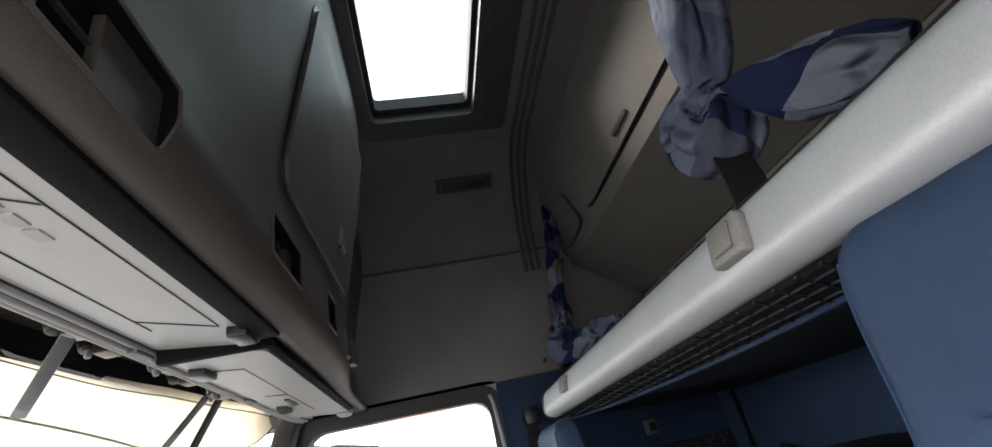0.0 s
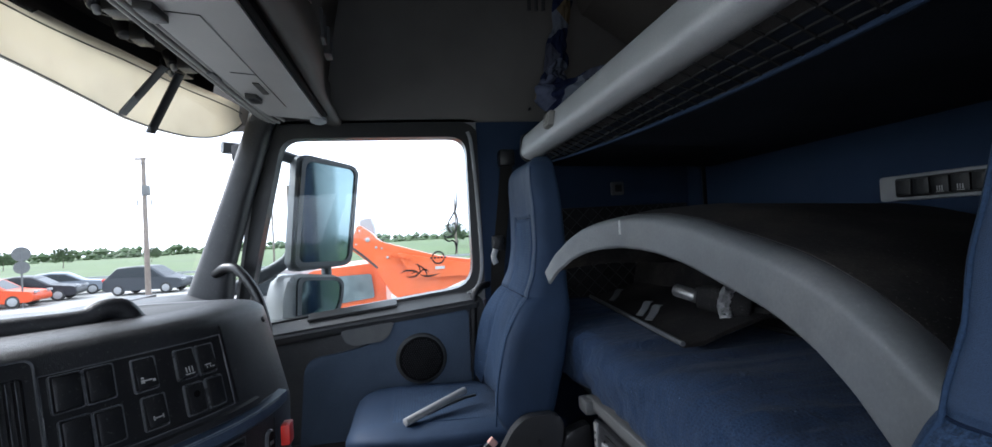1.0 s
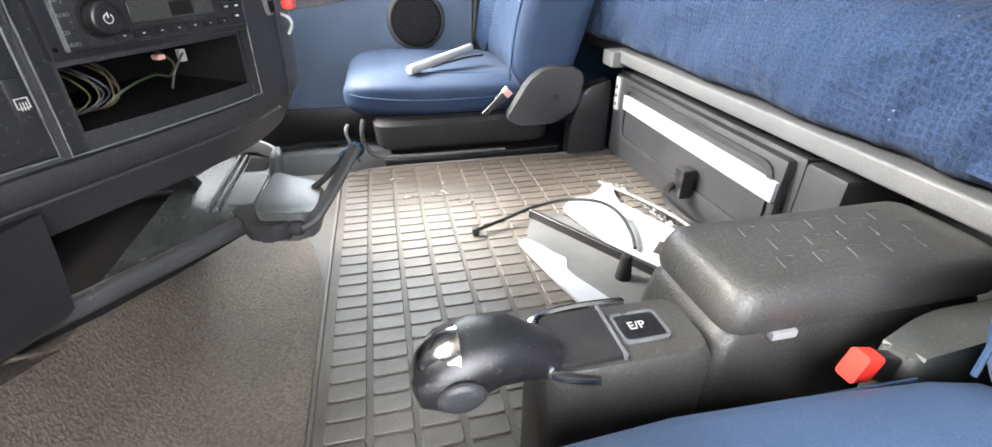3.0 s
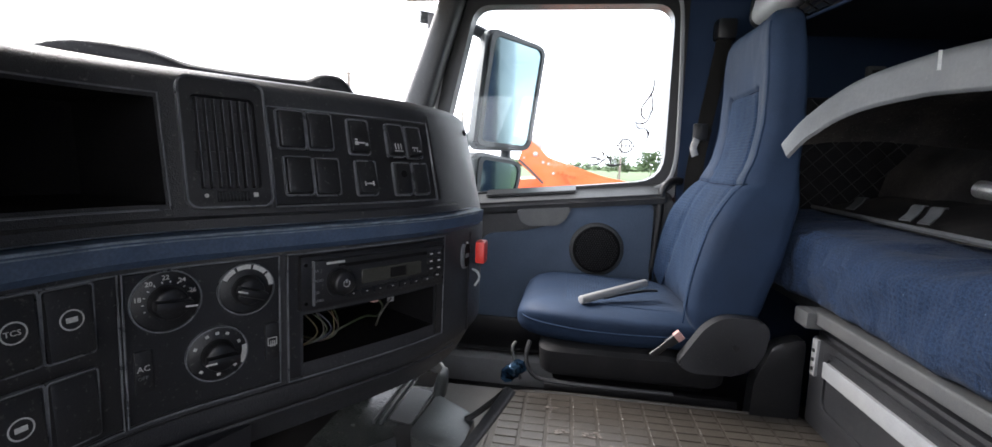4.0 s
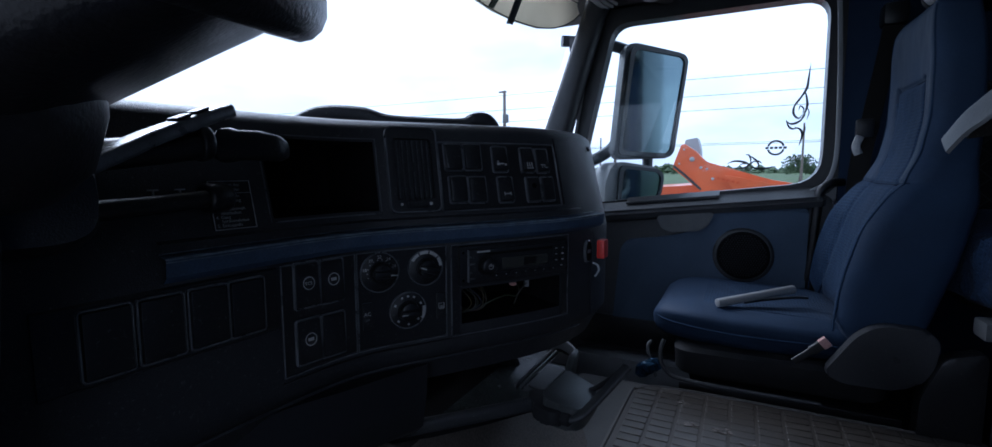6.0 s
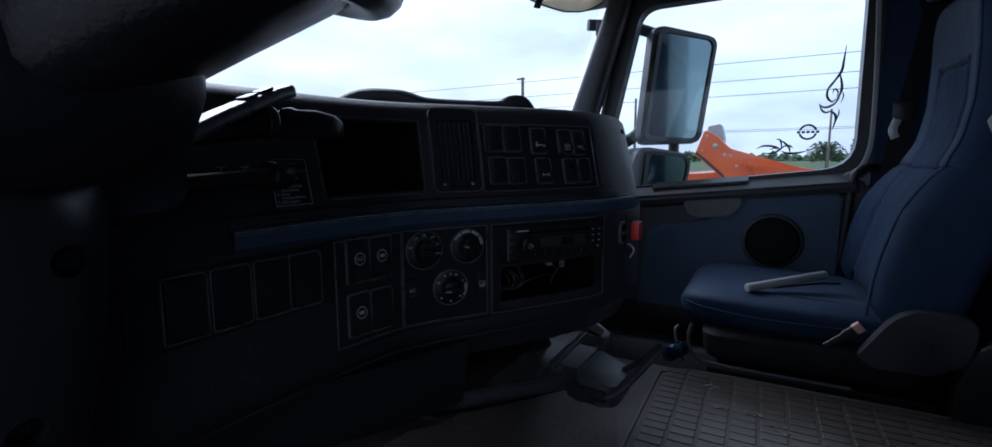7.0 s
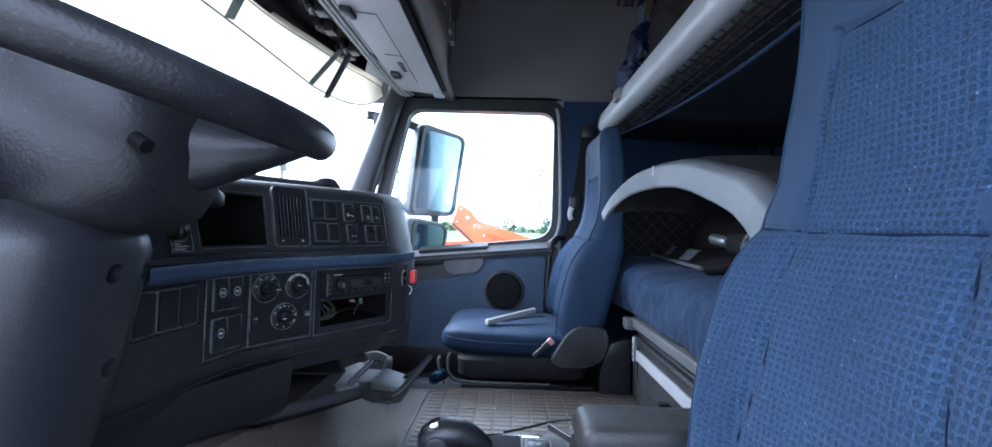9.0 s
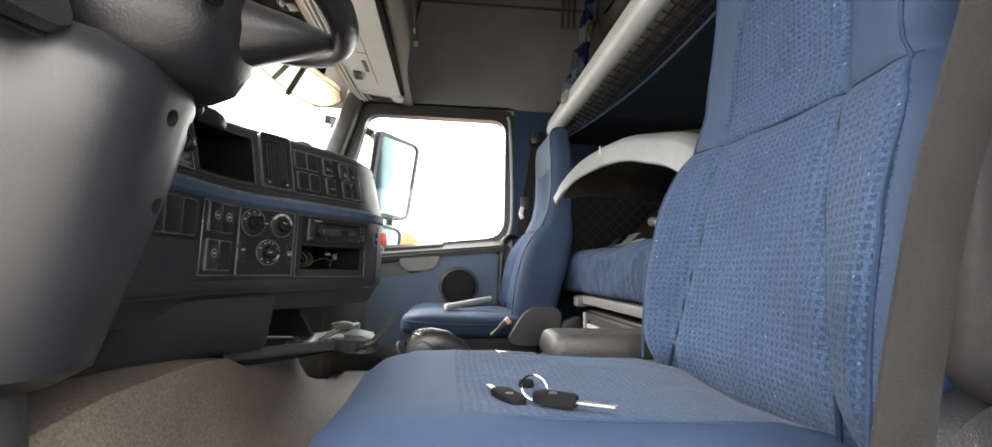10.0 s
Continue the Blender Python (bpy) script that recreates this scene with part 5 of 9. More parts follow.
for x, z in ((-0.0875, 0.0195), (-0.0875, -0.0195), (0.0885, 0.0195), (0.0885, -0.0195)):
    part("plate_hole", cyl(rm @ Vector((x, z, 0.0055)), rm @ Vector((x, z, 0.0068)), 0.0018, n=12), M["void"], radio)
part("plate_edge", box(-RW / 2 + 0.011, -RW / 2 + 0.0122, -0.022, 0.023, 0.006, 0.0104, m=rm), M["edge"], radio, "worn edge coloured as a highlight", smooth=0)
part("display", box(-0.028, 0.052, -0.008, 0.008, 0.0096, 0.0106, 0.0004, 1, m=rm), M["lens"], radio, "dim amber-grey display")
part("display_window", box(0.008, 0.030, -0.006, 0.005, 0.0104, 0.0109, m=rm), M["void"], radio, smooth=0)
for k in range(7):
    x = -0.046 + k * 0.0165
    bt = part("button", box(x, x + 0.014, -0.0195, -0.0125, 0.009, 0.0115, 0.001, m=rm), M["black"], radio)
    part("button_mark", box(x + 0.0065, x + 0.0085, -0.0165, -0.0155, 0.0114, 0.0118, m=rm), M["white"], bt, smooth=0)
for x, z in ((0.066, 0.014), (0.078, 0.014), (0.066, 0.005), (0.078, 0.005), (0.066, -0.004), (0.078, -0.004), (0.076, -0.013)):
    bt = part("button", box(x - 0.005, x + 0.005, z - 0.0035, z + 0.0035, 0.009, 0.0115, 0.001, m=rm), M["black"], radio)
    part("button_mark", box(x - 0.002, x + 0.002, z - 0.0008, z + 0.0008, 0.0114, 0.0118, m=rm), M["white"], bt, smooth=0)
for txt, x, z in (("TA", -0.081, 0.012), ("RADIO", -0.083, 0.002), ("CD", -0.081, -0.010), ("AUDIO", -0.083, -0.0185)):
    writing("caption", txt, 0.0038, rm @ Matrix.Translation((x, z, 0.0101)), M["decalgrey"], radio)
part("maker_mark", box(-0.068, -0.048, 0.0185, 0.0208, 0.0098, 0.0104, m=rm), M["white"], radio, smooth=0)

# loose wires in the slot
wires = thing("loose_wires", (-0.56, 0.78, 0.35), "tangle of loose coloured wires in the radio slot", "wire")
wc = [material("yellow_wire", (0.045, 0.038, 0.011), 0.5, bump=0), material("green_wire", (0.02, 0.028, 0.011), 0.5, bump=0), material("blue_wire", (0.010, 0.013, 0.028), 0.5, bump=0), material("white_wire", (0.04, 0.037, 0.03), 0.5, bump=0), material("brown_wire", (0.025, 0.011, 0.008), 0.5, bump=0)]
sm_ = dframe((S["rad0"] + S["rad1"]) / 2, 0.348, 0)
rnd = random.Random(5)
for k in range(7):
    x = -0.075 + 0.006 * k + rnd.uniform(-0.004, 0.004)
    part("wire", tube([sm_ @ Vector(p) for p in ((x - 0.01, 0.045, -0.09), (x + 0.006, 0.036, -0.045), (x + rnd.uniform(0, 0.02), 0.016, -0.025), (x - 0.006, 0.003, -0.03), (x - 0.02, 0.001, -0.06))], 0.0009, 6, 5), wc[k % 5], wires)
part("wire", tube([sm_ @ Vector(p) for p in ((-0.05, 0.003, -0.03), (-0.03, 0.016, -0.022), (0.0, 0.021, -0.025), (0.02, 0.016, -0.03), (0.03, 0.027, -0.035), (0.025, 0.042, -0.06))], 0.0012, 6, 5), wc[1], wires)
part("wire", tube([sm_ @ Vector(p) for p in ((0.018, 0.004, -0.03), (0.022, 0.02, -0.025), (0.04, 0.034, -0.03))], 0.0011, 6, 5), wc[3], wires)
part("connector", box(0.020, 0.029, 0.029, 0.034, -0.05, -0.040, 0.002, m=sm_), M["pink"], wires, "faded red plug connector")
part("slot_clip", box(0.055, 0.062, 0.02, 0.032, -0.06, -0.055, m=sm_), M["rail"], wires, smooth=0)

# right end of the dash: rounded cheek with vent and red tag
part("dash_cheek_gap", tube([dface(S["end"] + 0.012, z, 0.0005) for z in (0.31, 0.36, 0.40, 0.44, 0.455)], 0.0016, 5, 4), M["black"], dash)
em = dframe(snear(-0.45, 0.931), 0.424)
soc = part("side_socket", loft([[em @ p for p in oval((0, 0, z), (1, 0, 0), (0, 1, 0), a, b, 24)] for z, a, b in ((-0.002, 0.011, 0.019), (0.003, 0.011, 0.019), (0.0045, 0.0095, 0.0175))]), M["edge"], dash, "oval socket with a worn rim")
part("socket_well", loft([[em @ p for p in oval((0, 0, z), (1, 0, 0), (0, 1, 0), 0.0085, 0.0165, 24)] for z in (0.0, 0.005)]), M["void"], soc)
part("socket_pin", box(-0.006, 0.005, -0.003, 0.003, 0.004, 0.0062, 0.001, m=em), M["grey"], soc)
solid("pull_tag", box(-0.450, -0.436, 0.950, 0.976, 0.409, 0.441, 0.003), M["red"], "small red plastic tag on the dash side", "tag")
part("side_wire", tube([(-0.447, 0.918, 0.408), (-0.440, 0.920, 0.404), (-0.437, 0.919, 0.396), (-0.442, 0.914, 0.386)], 0.0018, 6, 5), M["pale"], dash)
ev = Matrix.Translation((-0.509, 1.009, 0.6055)) @ Matrix((Vector((-0.75, 0.65, 0.05)).normalized(), Vector((-0.55, -0.62, 0.55)).normalized(), Vector((0.40, 0.40, 0.82)).normalized())).transposed().to_4x4()
svent = part("side_vent", box(-0.024, 0.024, -0.020, 0.020, -0.002, 0.004, 0.003, m=ev), M["panel"], dash, "small side air vent")
for k in range(5):
    part("slat", box(-0.020, 0.020, -0.017 + k * 0.008, -0.0145 + k * 0.008, 0.003, 0.0065, m=ev), M["edge"], svent, smooth=0)
dgrab = thing("dash_grab_handle", (-0.75, 1.8, 0.55), "black curved grab handle on the windscreen pillar", "grab handle")
part("bar", tube([(-0.90, 1.95, 0.63), (-0.85, 1.90, 0.652), (-0.80, 1.87, 0.64), (-0.745, 1.845, 0.57), (-0.715, 1.83, 0.48), (-0.71, 1.83, 0.40), (-0.74, 1.86, 0.33)], 0.016, 10, 6), M["black"], dgrab)

# label with the power take-off steps
lm = dframe(snear(-0.6795, 0.462), 0.527, 0.004)
lab = thing("instruction_label", lm.translation, "small dark sticker with white German operating steps", "label")
part("sheet", box(-0.021, 0.021, -0.024, 0.025, -0.001, 0.0006, m=lm), M["black"], lab, smooth=0)
for x0, x1, y0, y1 in ((-0.021, 0.021, 0.0244, 0.025), (-0.021, 0.021, -0.024, -0.0234), (-0.021, -0.0204, -0.024, 0.025), (0.0204, 0.021, -0.024, 0.025), (-0.021, 0.021, 0.0122, 0.0127)):
    part("border", box(x0, x1, y0, y1, 0.0006, 0.001, m=lm), M["white"], lab, smooth=0)
for k, (txt, x, z) in enumerate((("Einschalten des", -0.0185, 0.0195), ("Nebenantriebs", -0.0185, 0.0145), ("1. Auskuppeln", -0.0185, 0.0080), ("2. ersten Gang", -0.0185, 0.0035), ("    einlegen", -0.0185, -0.0005), ("3. Nebenantrieb", -0.0185, -0.005), ("    einschalten", -0.0185, -0.009), ("4. Gang", -0.0185, -0.0132), ("    herausnehmen", -0.0185, -0.0170), ("5. Einkuppeln", -0.0185, -0.0213))):
    writing("line", txt, 0.0046, lm @ Matrix.Translation((x, z, 0.0008)), M["white"], lab, 0.0001)
for k in range(2):
    mm = dframe(snear(-0.684, 0.395 + 0.022 * k), 0.540, 0.003)
    part("column_symbol", box(-0.0045, 0.0045, 0.004, 0.0052, -0.001, 0.0008, m=mm), M["white"], dash, smooth=0)
    part("column_symbol", box(-0.0006, 0.0006, -0.004, 0.005, -0.001, 0.0008, m=mm), M["white"], dash, smooth=0)

# lower console: smooth skirt, storage tray and the folding lever
cons = thing("lower_console", (-0.65, 0.75, 0.2), "dark grey lower console with an open storage tray", "console")
rings = []
for y, x, z0 in ((0.02, -0.81, 0.200), (0.18, -0.79, 0.200), (0.30, -0.765, 0.200), (0.45, -0.71, 0.20), (0.58, -0.655, 0.192), (0.685, -0.615, 0.186)):
    rings.append([Vector(p) for p in ((x, y, 0.292), (x - 0.004, y, 0.25), (x - 0.012, y, z0 + 0.012), (x - 0.024, y, z0), (x - 0.06, y, z0 - 0.006), (x - 0.2, y, z0), (x - 0.2, y, 0.292))])
part("skirt", loft(rings), M["column"], cons, "smooth dark grey skirt")
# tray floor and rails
# tray floor, back and wall coloured near-black in place of deep shade
part("tray_floor", slab([(-0.88, 0.69), (-0.69, 0.69), (-0.645, 0.735), (-0.593, 0.797), (-0.535, 0.875), (-0.520, 0.93), (-0.52, 1.02), (-0.88, 1.02)], 2, 0.150, 0.163, bevel=0.003), M["void"], cons, "tray floor coloured black for its shade")
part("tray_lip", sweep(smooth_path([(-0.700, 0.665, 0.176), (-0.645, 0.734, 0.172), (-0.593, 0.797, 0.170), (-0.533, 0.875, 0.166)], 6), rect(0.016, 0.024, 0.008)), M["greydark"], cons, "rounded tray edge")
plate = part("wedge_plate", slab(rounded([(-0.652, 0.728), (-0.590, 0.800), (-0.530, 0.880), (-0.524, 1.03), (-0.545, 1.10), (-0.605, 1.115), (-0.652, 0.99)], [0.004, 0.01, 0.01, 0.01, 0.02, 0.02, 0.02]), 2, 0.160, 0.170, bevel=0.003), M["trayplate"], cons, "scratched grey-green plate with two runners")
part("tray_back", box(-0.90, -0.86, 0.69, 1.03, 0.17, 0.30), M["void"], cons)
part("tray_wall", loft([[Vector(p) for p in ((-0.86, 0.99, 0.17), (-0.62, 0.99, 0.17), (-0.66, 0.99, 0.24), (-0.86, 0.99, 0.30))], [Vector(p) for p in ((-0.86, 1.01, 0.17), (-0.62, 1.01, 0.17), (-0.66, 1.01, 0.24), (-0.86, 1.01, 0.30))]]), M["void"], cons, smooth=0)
for x in (-0.586, -0.575):
    part("tray_rail", box(x - 0.0018, x + 0.0018, 0.910, 1.100, 0.169, 0.175, 0.001), M["grey"], plate, "bright metal runner")
part("plate_panel", slab(rounded([(-0.568, 0.925), (-0.532, 0.915), (-0.528, 1.02), (-0.566, 1.03)], 0.006), 2, 0.169, 0.1722, bevel=0.001), M["fender"], plate, "pale scuffed panel")
part("plate_slot", box(-0.568, -0.535, 1.040, 1.092, 0.1695, 0.1712), M["void"], plate, smooth=0)
part("plate_lip", sweep(smooth_path([(-0.600, 1.125, 0.176), (-0.585, 1.125, 0.181), (-0.560, 1.112, 0.184), (-0.530, 1.085, 0.180), (-0.520, 1.055, 0.176)], 6), rect(0.006, 0.024, 0.002)), M["grey"], plate, "raised pale lip")
part("screw", cyl((-0.756, 0.22, 0.178), (-0.749, 0.22, 0.176), 0.007, n=14, bevel=0.001), M["black"], cons)
lever = thing("folding_lever", (-0.47, 0.97, 0.15), "grey folding lever with a curved black handle", "lever")
cv = slab(rounded([(-0.516, 0.870), (-0.508, 0.848), (-0.456, 0.840), (-0.443, 0.862), (-0.440, 0.940), (-0.508, 0.972)], [0.004, 0.008, 0.010, 0.012, 0.012, 0.006], 4), 2, 0.150, 0.193, bevel=0.006)
for v in cv.verts:
    if v.co.z > 0.17:
        v.co.z -= 0.3 * max(0, v.co.x + 0.475)
part("hinge_cover", cv, M["coverlever"], lever, "rounded grey-green hinge cover", smooth=35)
part("hinge_block", slab(rounded([(-0.552, 0.893), (-0.518, 0.838), (-0.486, 0.831), (-0.468, 0.846), (-0.478, 0.866), (-0.522, 0.905)], [0.008, 0.01, 0.01, 0.01, 0.006, 0.006], 4), 2, 0.156, 0.180, bevel=0.005), M["rubber"], lever, "dark block on the hinge", smooth=35)
part("pivot", cyl((-0.474, 0.842, 0.170), (-0.458, 0.839, 0.170), 0.010, n=20, bevel=0.003), M["rubber"], lever, "dark pivot end")
part("handle", sweep(smooth_path([(-0.480, 0.850, 0.168), (-0.460, 0.842, 0.171), (-0.442, 0.847, 0.180), (-0.418, 0.872, 0.206), (-0.396, 0.899, 0.232), (-0.387, 0.912, 0.243)], 6), rect(0.018, 0.009, 0.004)), M["greydark"], lever, "curved dark handle")
part("handle_return", tube([(-0.388, 0.908, 0.243), (-0.395, 0.922, 0.236), (-0.412, 0.930, 0.215), (-0.438, 0.930, 0.192), (-0.452, 0.925, 0.184)], 0.0045, 8, 5), M["rubber"], lever)
part("rear_lug", loft([oval((-0.517, 1.02 + 0.01 * k, z), (1, 0, 0), (0, 1, 0), a, b, 18) for k, (z, a, b) in enumerate(((0.168, 0.010, 0.022), (0.182, 0.010, 0.022), (0.194, 0.009, 0.018), (0.199, 0.005, 0.010)))]), M["coverlever"], lever, "rounded lug")

# ---------------------------------------------------------------- steering column and wheel
col = thing("steering_column", (-0.62, 0.16, 0.3), "smooth dark grey steering column shroud with screw holes", "steering column")


def col_ring(z, xb, y0, y1, x0, k=0.0):
    """Plan outline of the shroud at a height: rear face from y0 to y1 at xb, sloping left cheek back to x0."""
    pts = [(x0, y0 - 0.055), (xb - 0.06, y0 - 0.045), (xb, y0 + 0.02), (xb, y1 - 0.02), (xb - 0.05, y1 + 0.012), (x0, y1 + 0.02)]
    return [Vector((x, y, z)) for x, y in rounded(pts, [0.01, 0.05, 0.035, 0.03, 0.04, 0.01], 5)]


shroud = part("shroud", loft([col_ring(0.235, -0.640, 0.135, 0.215, -0.80), col_ring(0.25, -0.615, 0.125, 0.228, -0.80), col_ring(0.35, -0.590, 0.122, 0.243, -0.80), col_ring(0.45, -0.568, 0.120, 0.256, -0.80),
                     col_ring(0.52, -0.553, 0.120, 0.258, -0.80), col_ring(0.545, -0.557, 0.122, 0.254, -0.80), col_ring(0.562, -0.575, 0.128, 0.244, -0.79)]), M["column"], col, "satin dark grey shroud")
part("shaft_boot", loft([oval((-0.74, 0.15, z), (1, 0, 0), (0, 1, 0), r, r, 20) for z, r in ((-0.25, 0.11), (-0.1, 0.098), (0.1, 0.088), (0.24, 0.075))]), M["greydark"], col, "dark shaft boot")
HOLES = ((0.189, 0.500, -0.5555), (0.231, 0.499, -0.5555), (0.210, 0.411, -0.5765))
for y, z, x in HOLES:
    carve(shroud, cyl((x - 0.018, y, z), (x + 0.03, y, z), 0.0085, 0.0105, n=24))
    part("screw", cyl((x - 0.0175, y, z), (x - 0.013, y, z), 0.006, n=14, bevel=0.001), M["black"], col, "dark recessed screw")
pod = thing("dash_switch_pod", (-0.66, 0.02, 0.52), "padded black switch pod beside the steering column", "control pod")
part("pod_body", loft([oval((x, 0.055, z), (0, 1, 0.1), (-0.35, 0, 1), a, b, 24, 3.0) for x, z, a, b in ((-0.72, 0.585, 0.06, 0.04), (-0.66, 0.58, 0.066, 0.042), (-0.615, 0.572, 0.064, 0.040), (-0.602, 0.568, 0.052, 0.030))]), M["panel"], pod)
part("pod_seam", sweep(oval((-0.622, 0.055, 0.573), (0, 1, 0.1), (-0.35, 0, 1), 0.0665, 0.0425, 28, 3.0), circle(0.003, 6), up=(1, 0, 0), closed_path=True), M["black"], pod)

wheel = thing("steering_wheel", (-0.60, 0.205, 0.70), "large black steering wheel with thick worn rim", "steering wheel")
WM = Matrix.Translation((-0.606, 0.198, 0.697)) @ Matrix.Rotation(radians(18), 4, "Y")
R_W = 0.2185
part("rim", sweep([WM @ Vector((R_W * math.cos(a), R_W * math.sin(a), 0)) for a in [2 * math.pi * k / 72 for k in range(72)]], circle(0.0163, 14, 1.0, 1.12), up=WM.to_3x3() @ Vector((0, 0, 1)), closed_path=True), M["wheel"], wheel, "thick worn black rim")
hub = loft([[WM @ p for p in oval((dx, 0.018, dz), (1, 0, 0), (0, 1, 0), a, bb, 40, 2.4)] for dx, dz, a, bb in ((0.024, -0.140, 0.064, 0.070), (0.026, -0.134, 0.080, 0.083), (0.030, -0.115, 0.096, 0.091), (0.032, -0.085, 0.102, 0.093), (0.030, -0.055, 0.100, 0.090), (0.026, -0.022, 0.090, 0.084), (0.016, 0.000, 0.082, 0.082), (0.006, 0.018, 0.070, 0.078), (0.0, 0.028, 0.050, 0.064))])
part("hub", hub, M["wheel"], wheel, "deep black hub cover")
part("hub_screw", cyl(WM @ Vector((0.112, -0.045, -0.050)), WM @ Vector((0.1265, -0.048, -0.053)), 0.006, n=16), M["void"], wheel)
for a0, ks in ((45, 1.0), (140, 0.5)):
    a = radians(a0)
    er, et = Vector((math.cos(a), math.sin(a), 0)), Vector((-math.sin(a), math.cos(a), 0))
    rg = []
    for r, hw, z0, z1 in ((0.02, 0.062, -0.135, -0.02), (0.06, 0.080, -0.124, -0.008), (0.10, 0.094, -0.096, -0.002), (0.14, 0.102, -0.064, 0.004), (0.17, 0.103, -0.040, 0.006), (0.19, 0.098, -0.024, 0.007), (0.204, 0.082, -0.012, 0.007)):
        rg.append([WM @ p for p in oval(er * r + Vector((0.02 * (1 - r / 0.2), 0.01 * (1 - r / 0.2), (z0 + z1) / 2)), et, (0, 0, 1), hw * ks, (z1 - z0) / 2 * (0.4 + 0.6 * ks), 28, 2.5)])
    part("spoke", loft(rg), M["wheel"], wheel, "broad moulded spoke")
# stalks on the passenger side of the column
st = thing("control_stalk", (-0.67, 0.40, 0.58), "black control stalk with a rounded end", "control stalk")
part("stem", tube([(-0.66, 0.27, 0.565), (-0.665, 0.36, 0.575), (-0.658, 0.42, 0.584)], 0.012, 12, 4), M["black"], st)
part("grip", loft([oval(c, (0.55, -0.83, 0), (0, 0, 1), a, b_, 18, 2.4) for c, a, b_ in (((-0.663, 0.432, 0.583), 0.011, 0.011), ((-0.661, 0.438, 0.584), 0.0155, 0.0155), ((-0.659, 0.446, 0.585), 0.016, 0.016), ((-0.657, 0.452, 0.585), 0.0135, 0.014), ((-0.652, 0.47, 0.585), 0.0145, 0.0145), ((-0.648, 0.488, 0.583), 0.013, 0.013), ((-0.646, 0.496, 0.582), 0.007, 0.008))]), M["wheel"], st, "rounded switch grip")
part("collar", cyl((-0.660, 0.412, 0.585), (-0.659, 0.424, 0.586), 0.0165, 0.0155, 22, bevel=0.003), M["black"], st, "round collar")
st2 = thing("column_stalk", (-0.675, 0.44, 0.53), "short black knob stalk under the column", "control stalk")
part("stem", tube([(-0.66, 0.27, 0.53), (-0.67, 0.36, 0.532), (-0.672, 0.426, 0.536)], 0.008, 10, 4), M["black"], st2)
part("knob", cyl((-0.674, 0.424, 0.536), (-0.678, 0.450, 0.536), 0.0145, 0.0135, 22, bevel=0.004), M["wheel"], st2)
st3 = thing("retarder_stalk", (-0.66, 0.38, 0.60), "long flat grey stalk with small buttons", "control stalk")
part("arm", sweep([Vector(p) for p in ((-0.630, 0.290, 0.552), (-0.640, 0.320, 0.563), (-0.653, 0.372, 0.587), (-0.664, 0.430, 0.611), (-0.668, 0.447, 0.617))], rect(0.023, 0.012, 0.004)), M["edge"], st3, "flat grey arm")
for y, x, z in ((0.400, -0.658, 0.6045), (0.418, -0.6615, 0.612)):
    part("button", box(-0.008, 0.008, -0.0065, 0.0065, 0, 0.003, 0.001, m=Matrix.Translation((x, y, z)) @ Matrix.Rotation(radians(24), 4, "X")), M["black"], st3)
part("stalk_housing", loft([oval((x, y, 0.543), (0.25, 1, 0), (0, 0, 1), a, b_, 24, 3.4) for x, y, a, b_ in ((-0.70, 0.265, 0.046, 0.036), (-0.66, 0.268, 0.048, 0.038), (-0.625, 0.272, 0.046, 0.036), (-0.612, 0.275, 0.038, 0.028))]), M["panel"], col, "rounded stalk housing")
gauges = thing("instrument_cluster", (-0.72, 0.2, 0.56), "dark instrument cluster with round gauges", "instrument cluster")
part("cluster_hood", slab(rounded([(-0.80, -0.08), (-0.668, -0.08), (-0.662, 0.15), (-0.672, 0.365), (-0.80, 0.37)], 0.03), 2, 0.620, 0.636, bevel=0.005), M["dash_top"], gauges, "padded hood")
part("cluster_face", box(-0.78, -0.705, -0.04, 0.35, 0.49, 0.618, 0.01), M["void"], gauges)
for y in (0.06, 0.28):
    g = part("gauge", cyl((-0.702, y, 0.562), (-0.695, y, 0.562), 0.05, n=30, bevel=0.002), M["black"], gauges, "round gauge with white ticks")
    for k in range(12):
        a = radians(220 - 24 * k)
        part("tick", box(-0.0005, 0.0005, 0.038, 0.045, 0, 0.0006, m=Matrix.Translation((-0.6948, y, 0.562)) @ Matrix.Rotation(radians(90), 4, "Y") @ Matrix.Rotation(a, 4, "Z")), M["white"], g, smooth=0)

# ---------------------------------------------------------------- seats
def table(rows, z):
    """A smooth value between rows of (z, value)."""
    def lin(q):
        for (z0, v0), (z1, v1) in zip(rows, rows[1:]):
            if q <= z1:
                return v0 + (v1 - v0) * max(0, q - z0) / (z1 - z0)
        return rows[-1][1]
    return (lin(z - 0.016) + lin(z) * 2 + lin(z + 0.016)) / 4


BACK_FRONT = ((0.14, -0.034), (0.20, -0.032), (0.27, -0.026), (0.33, -0.016), (0.38, -0.003), (0.43, 0.013), (0.48, 0.045), (0.53, 0.085), (0.585, 0.112), (0.67, 0.126), (0.78, 0.128), (0.87, 0.124), (0.95, 0.128))
BACK_WIDTH = ((0.14, 0.243), (0.17, 0.249), (0.25, 0.252), (0.35, 0.256), (0.42, 0.250), (0.48, 0.236), (0.53, 0.216), (0.58, 0.203), (0.66, 0.197), (0.76, 0.191), (0.86, 0.180), (0.95, 0.162))
BACK_DEPTH = ((0.14, 0.15), (0.23, 0.175), (0.34, 0.19), (0.42, 0.185), (0.48, 0.165), (0.53, 0.125), (0.58, 0.10), (0.70, 0.088), (0.85, 0.084), (0.95, 0.07))
BACK_HOLLOW = ((0.14, 0.026), (0.22, 0.042), (0.35, 0.040), (0.44, 0.028), (0.52, 0.014), (0.60, 0.008), (0.95, 0.004))
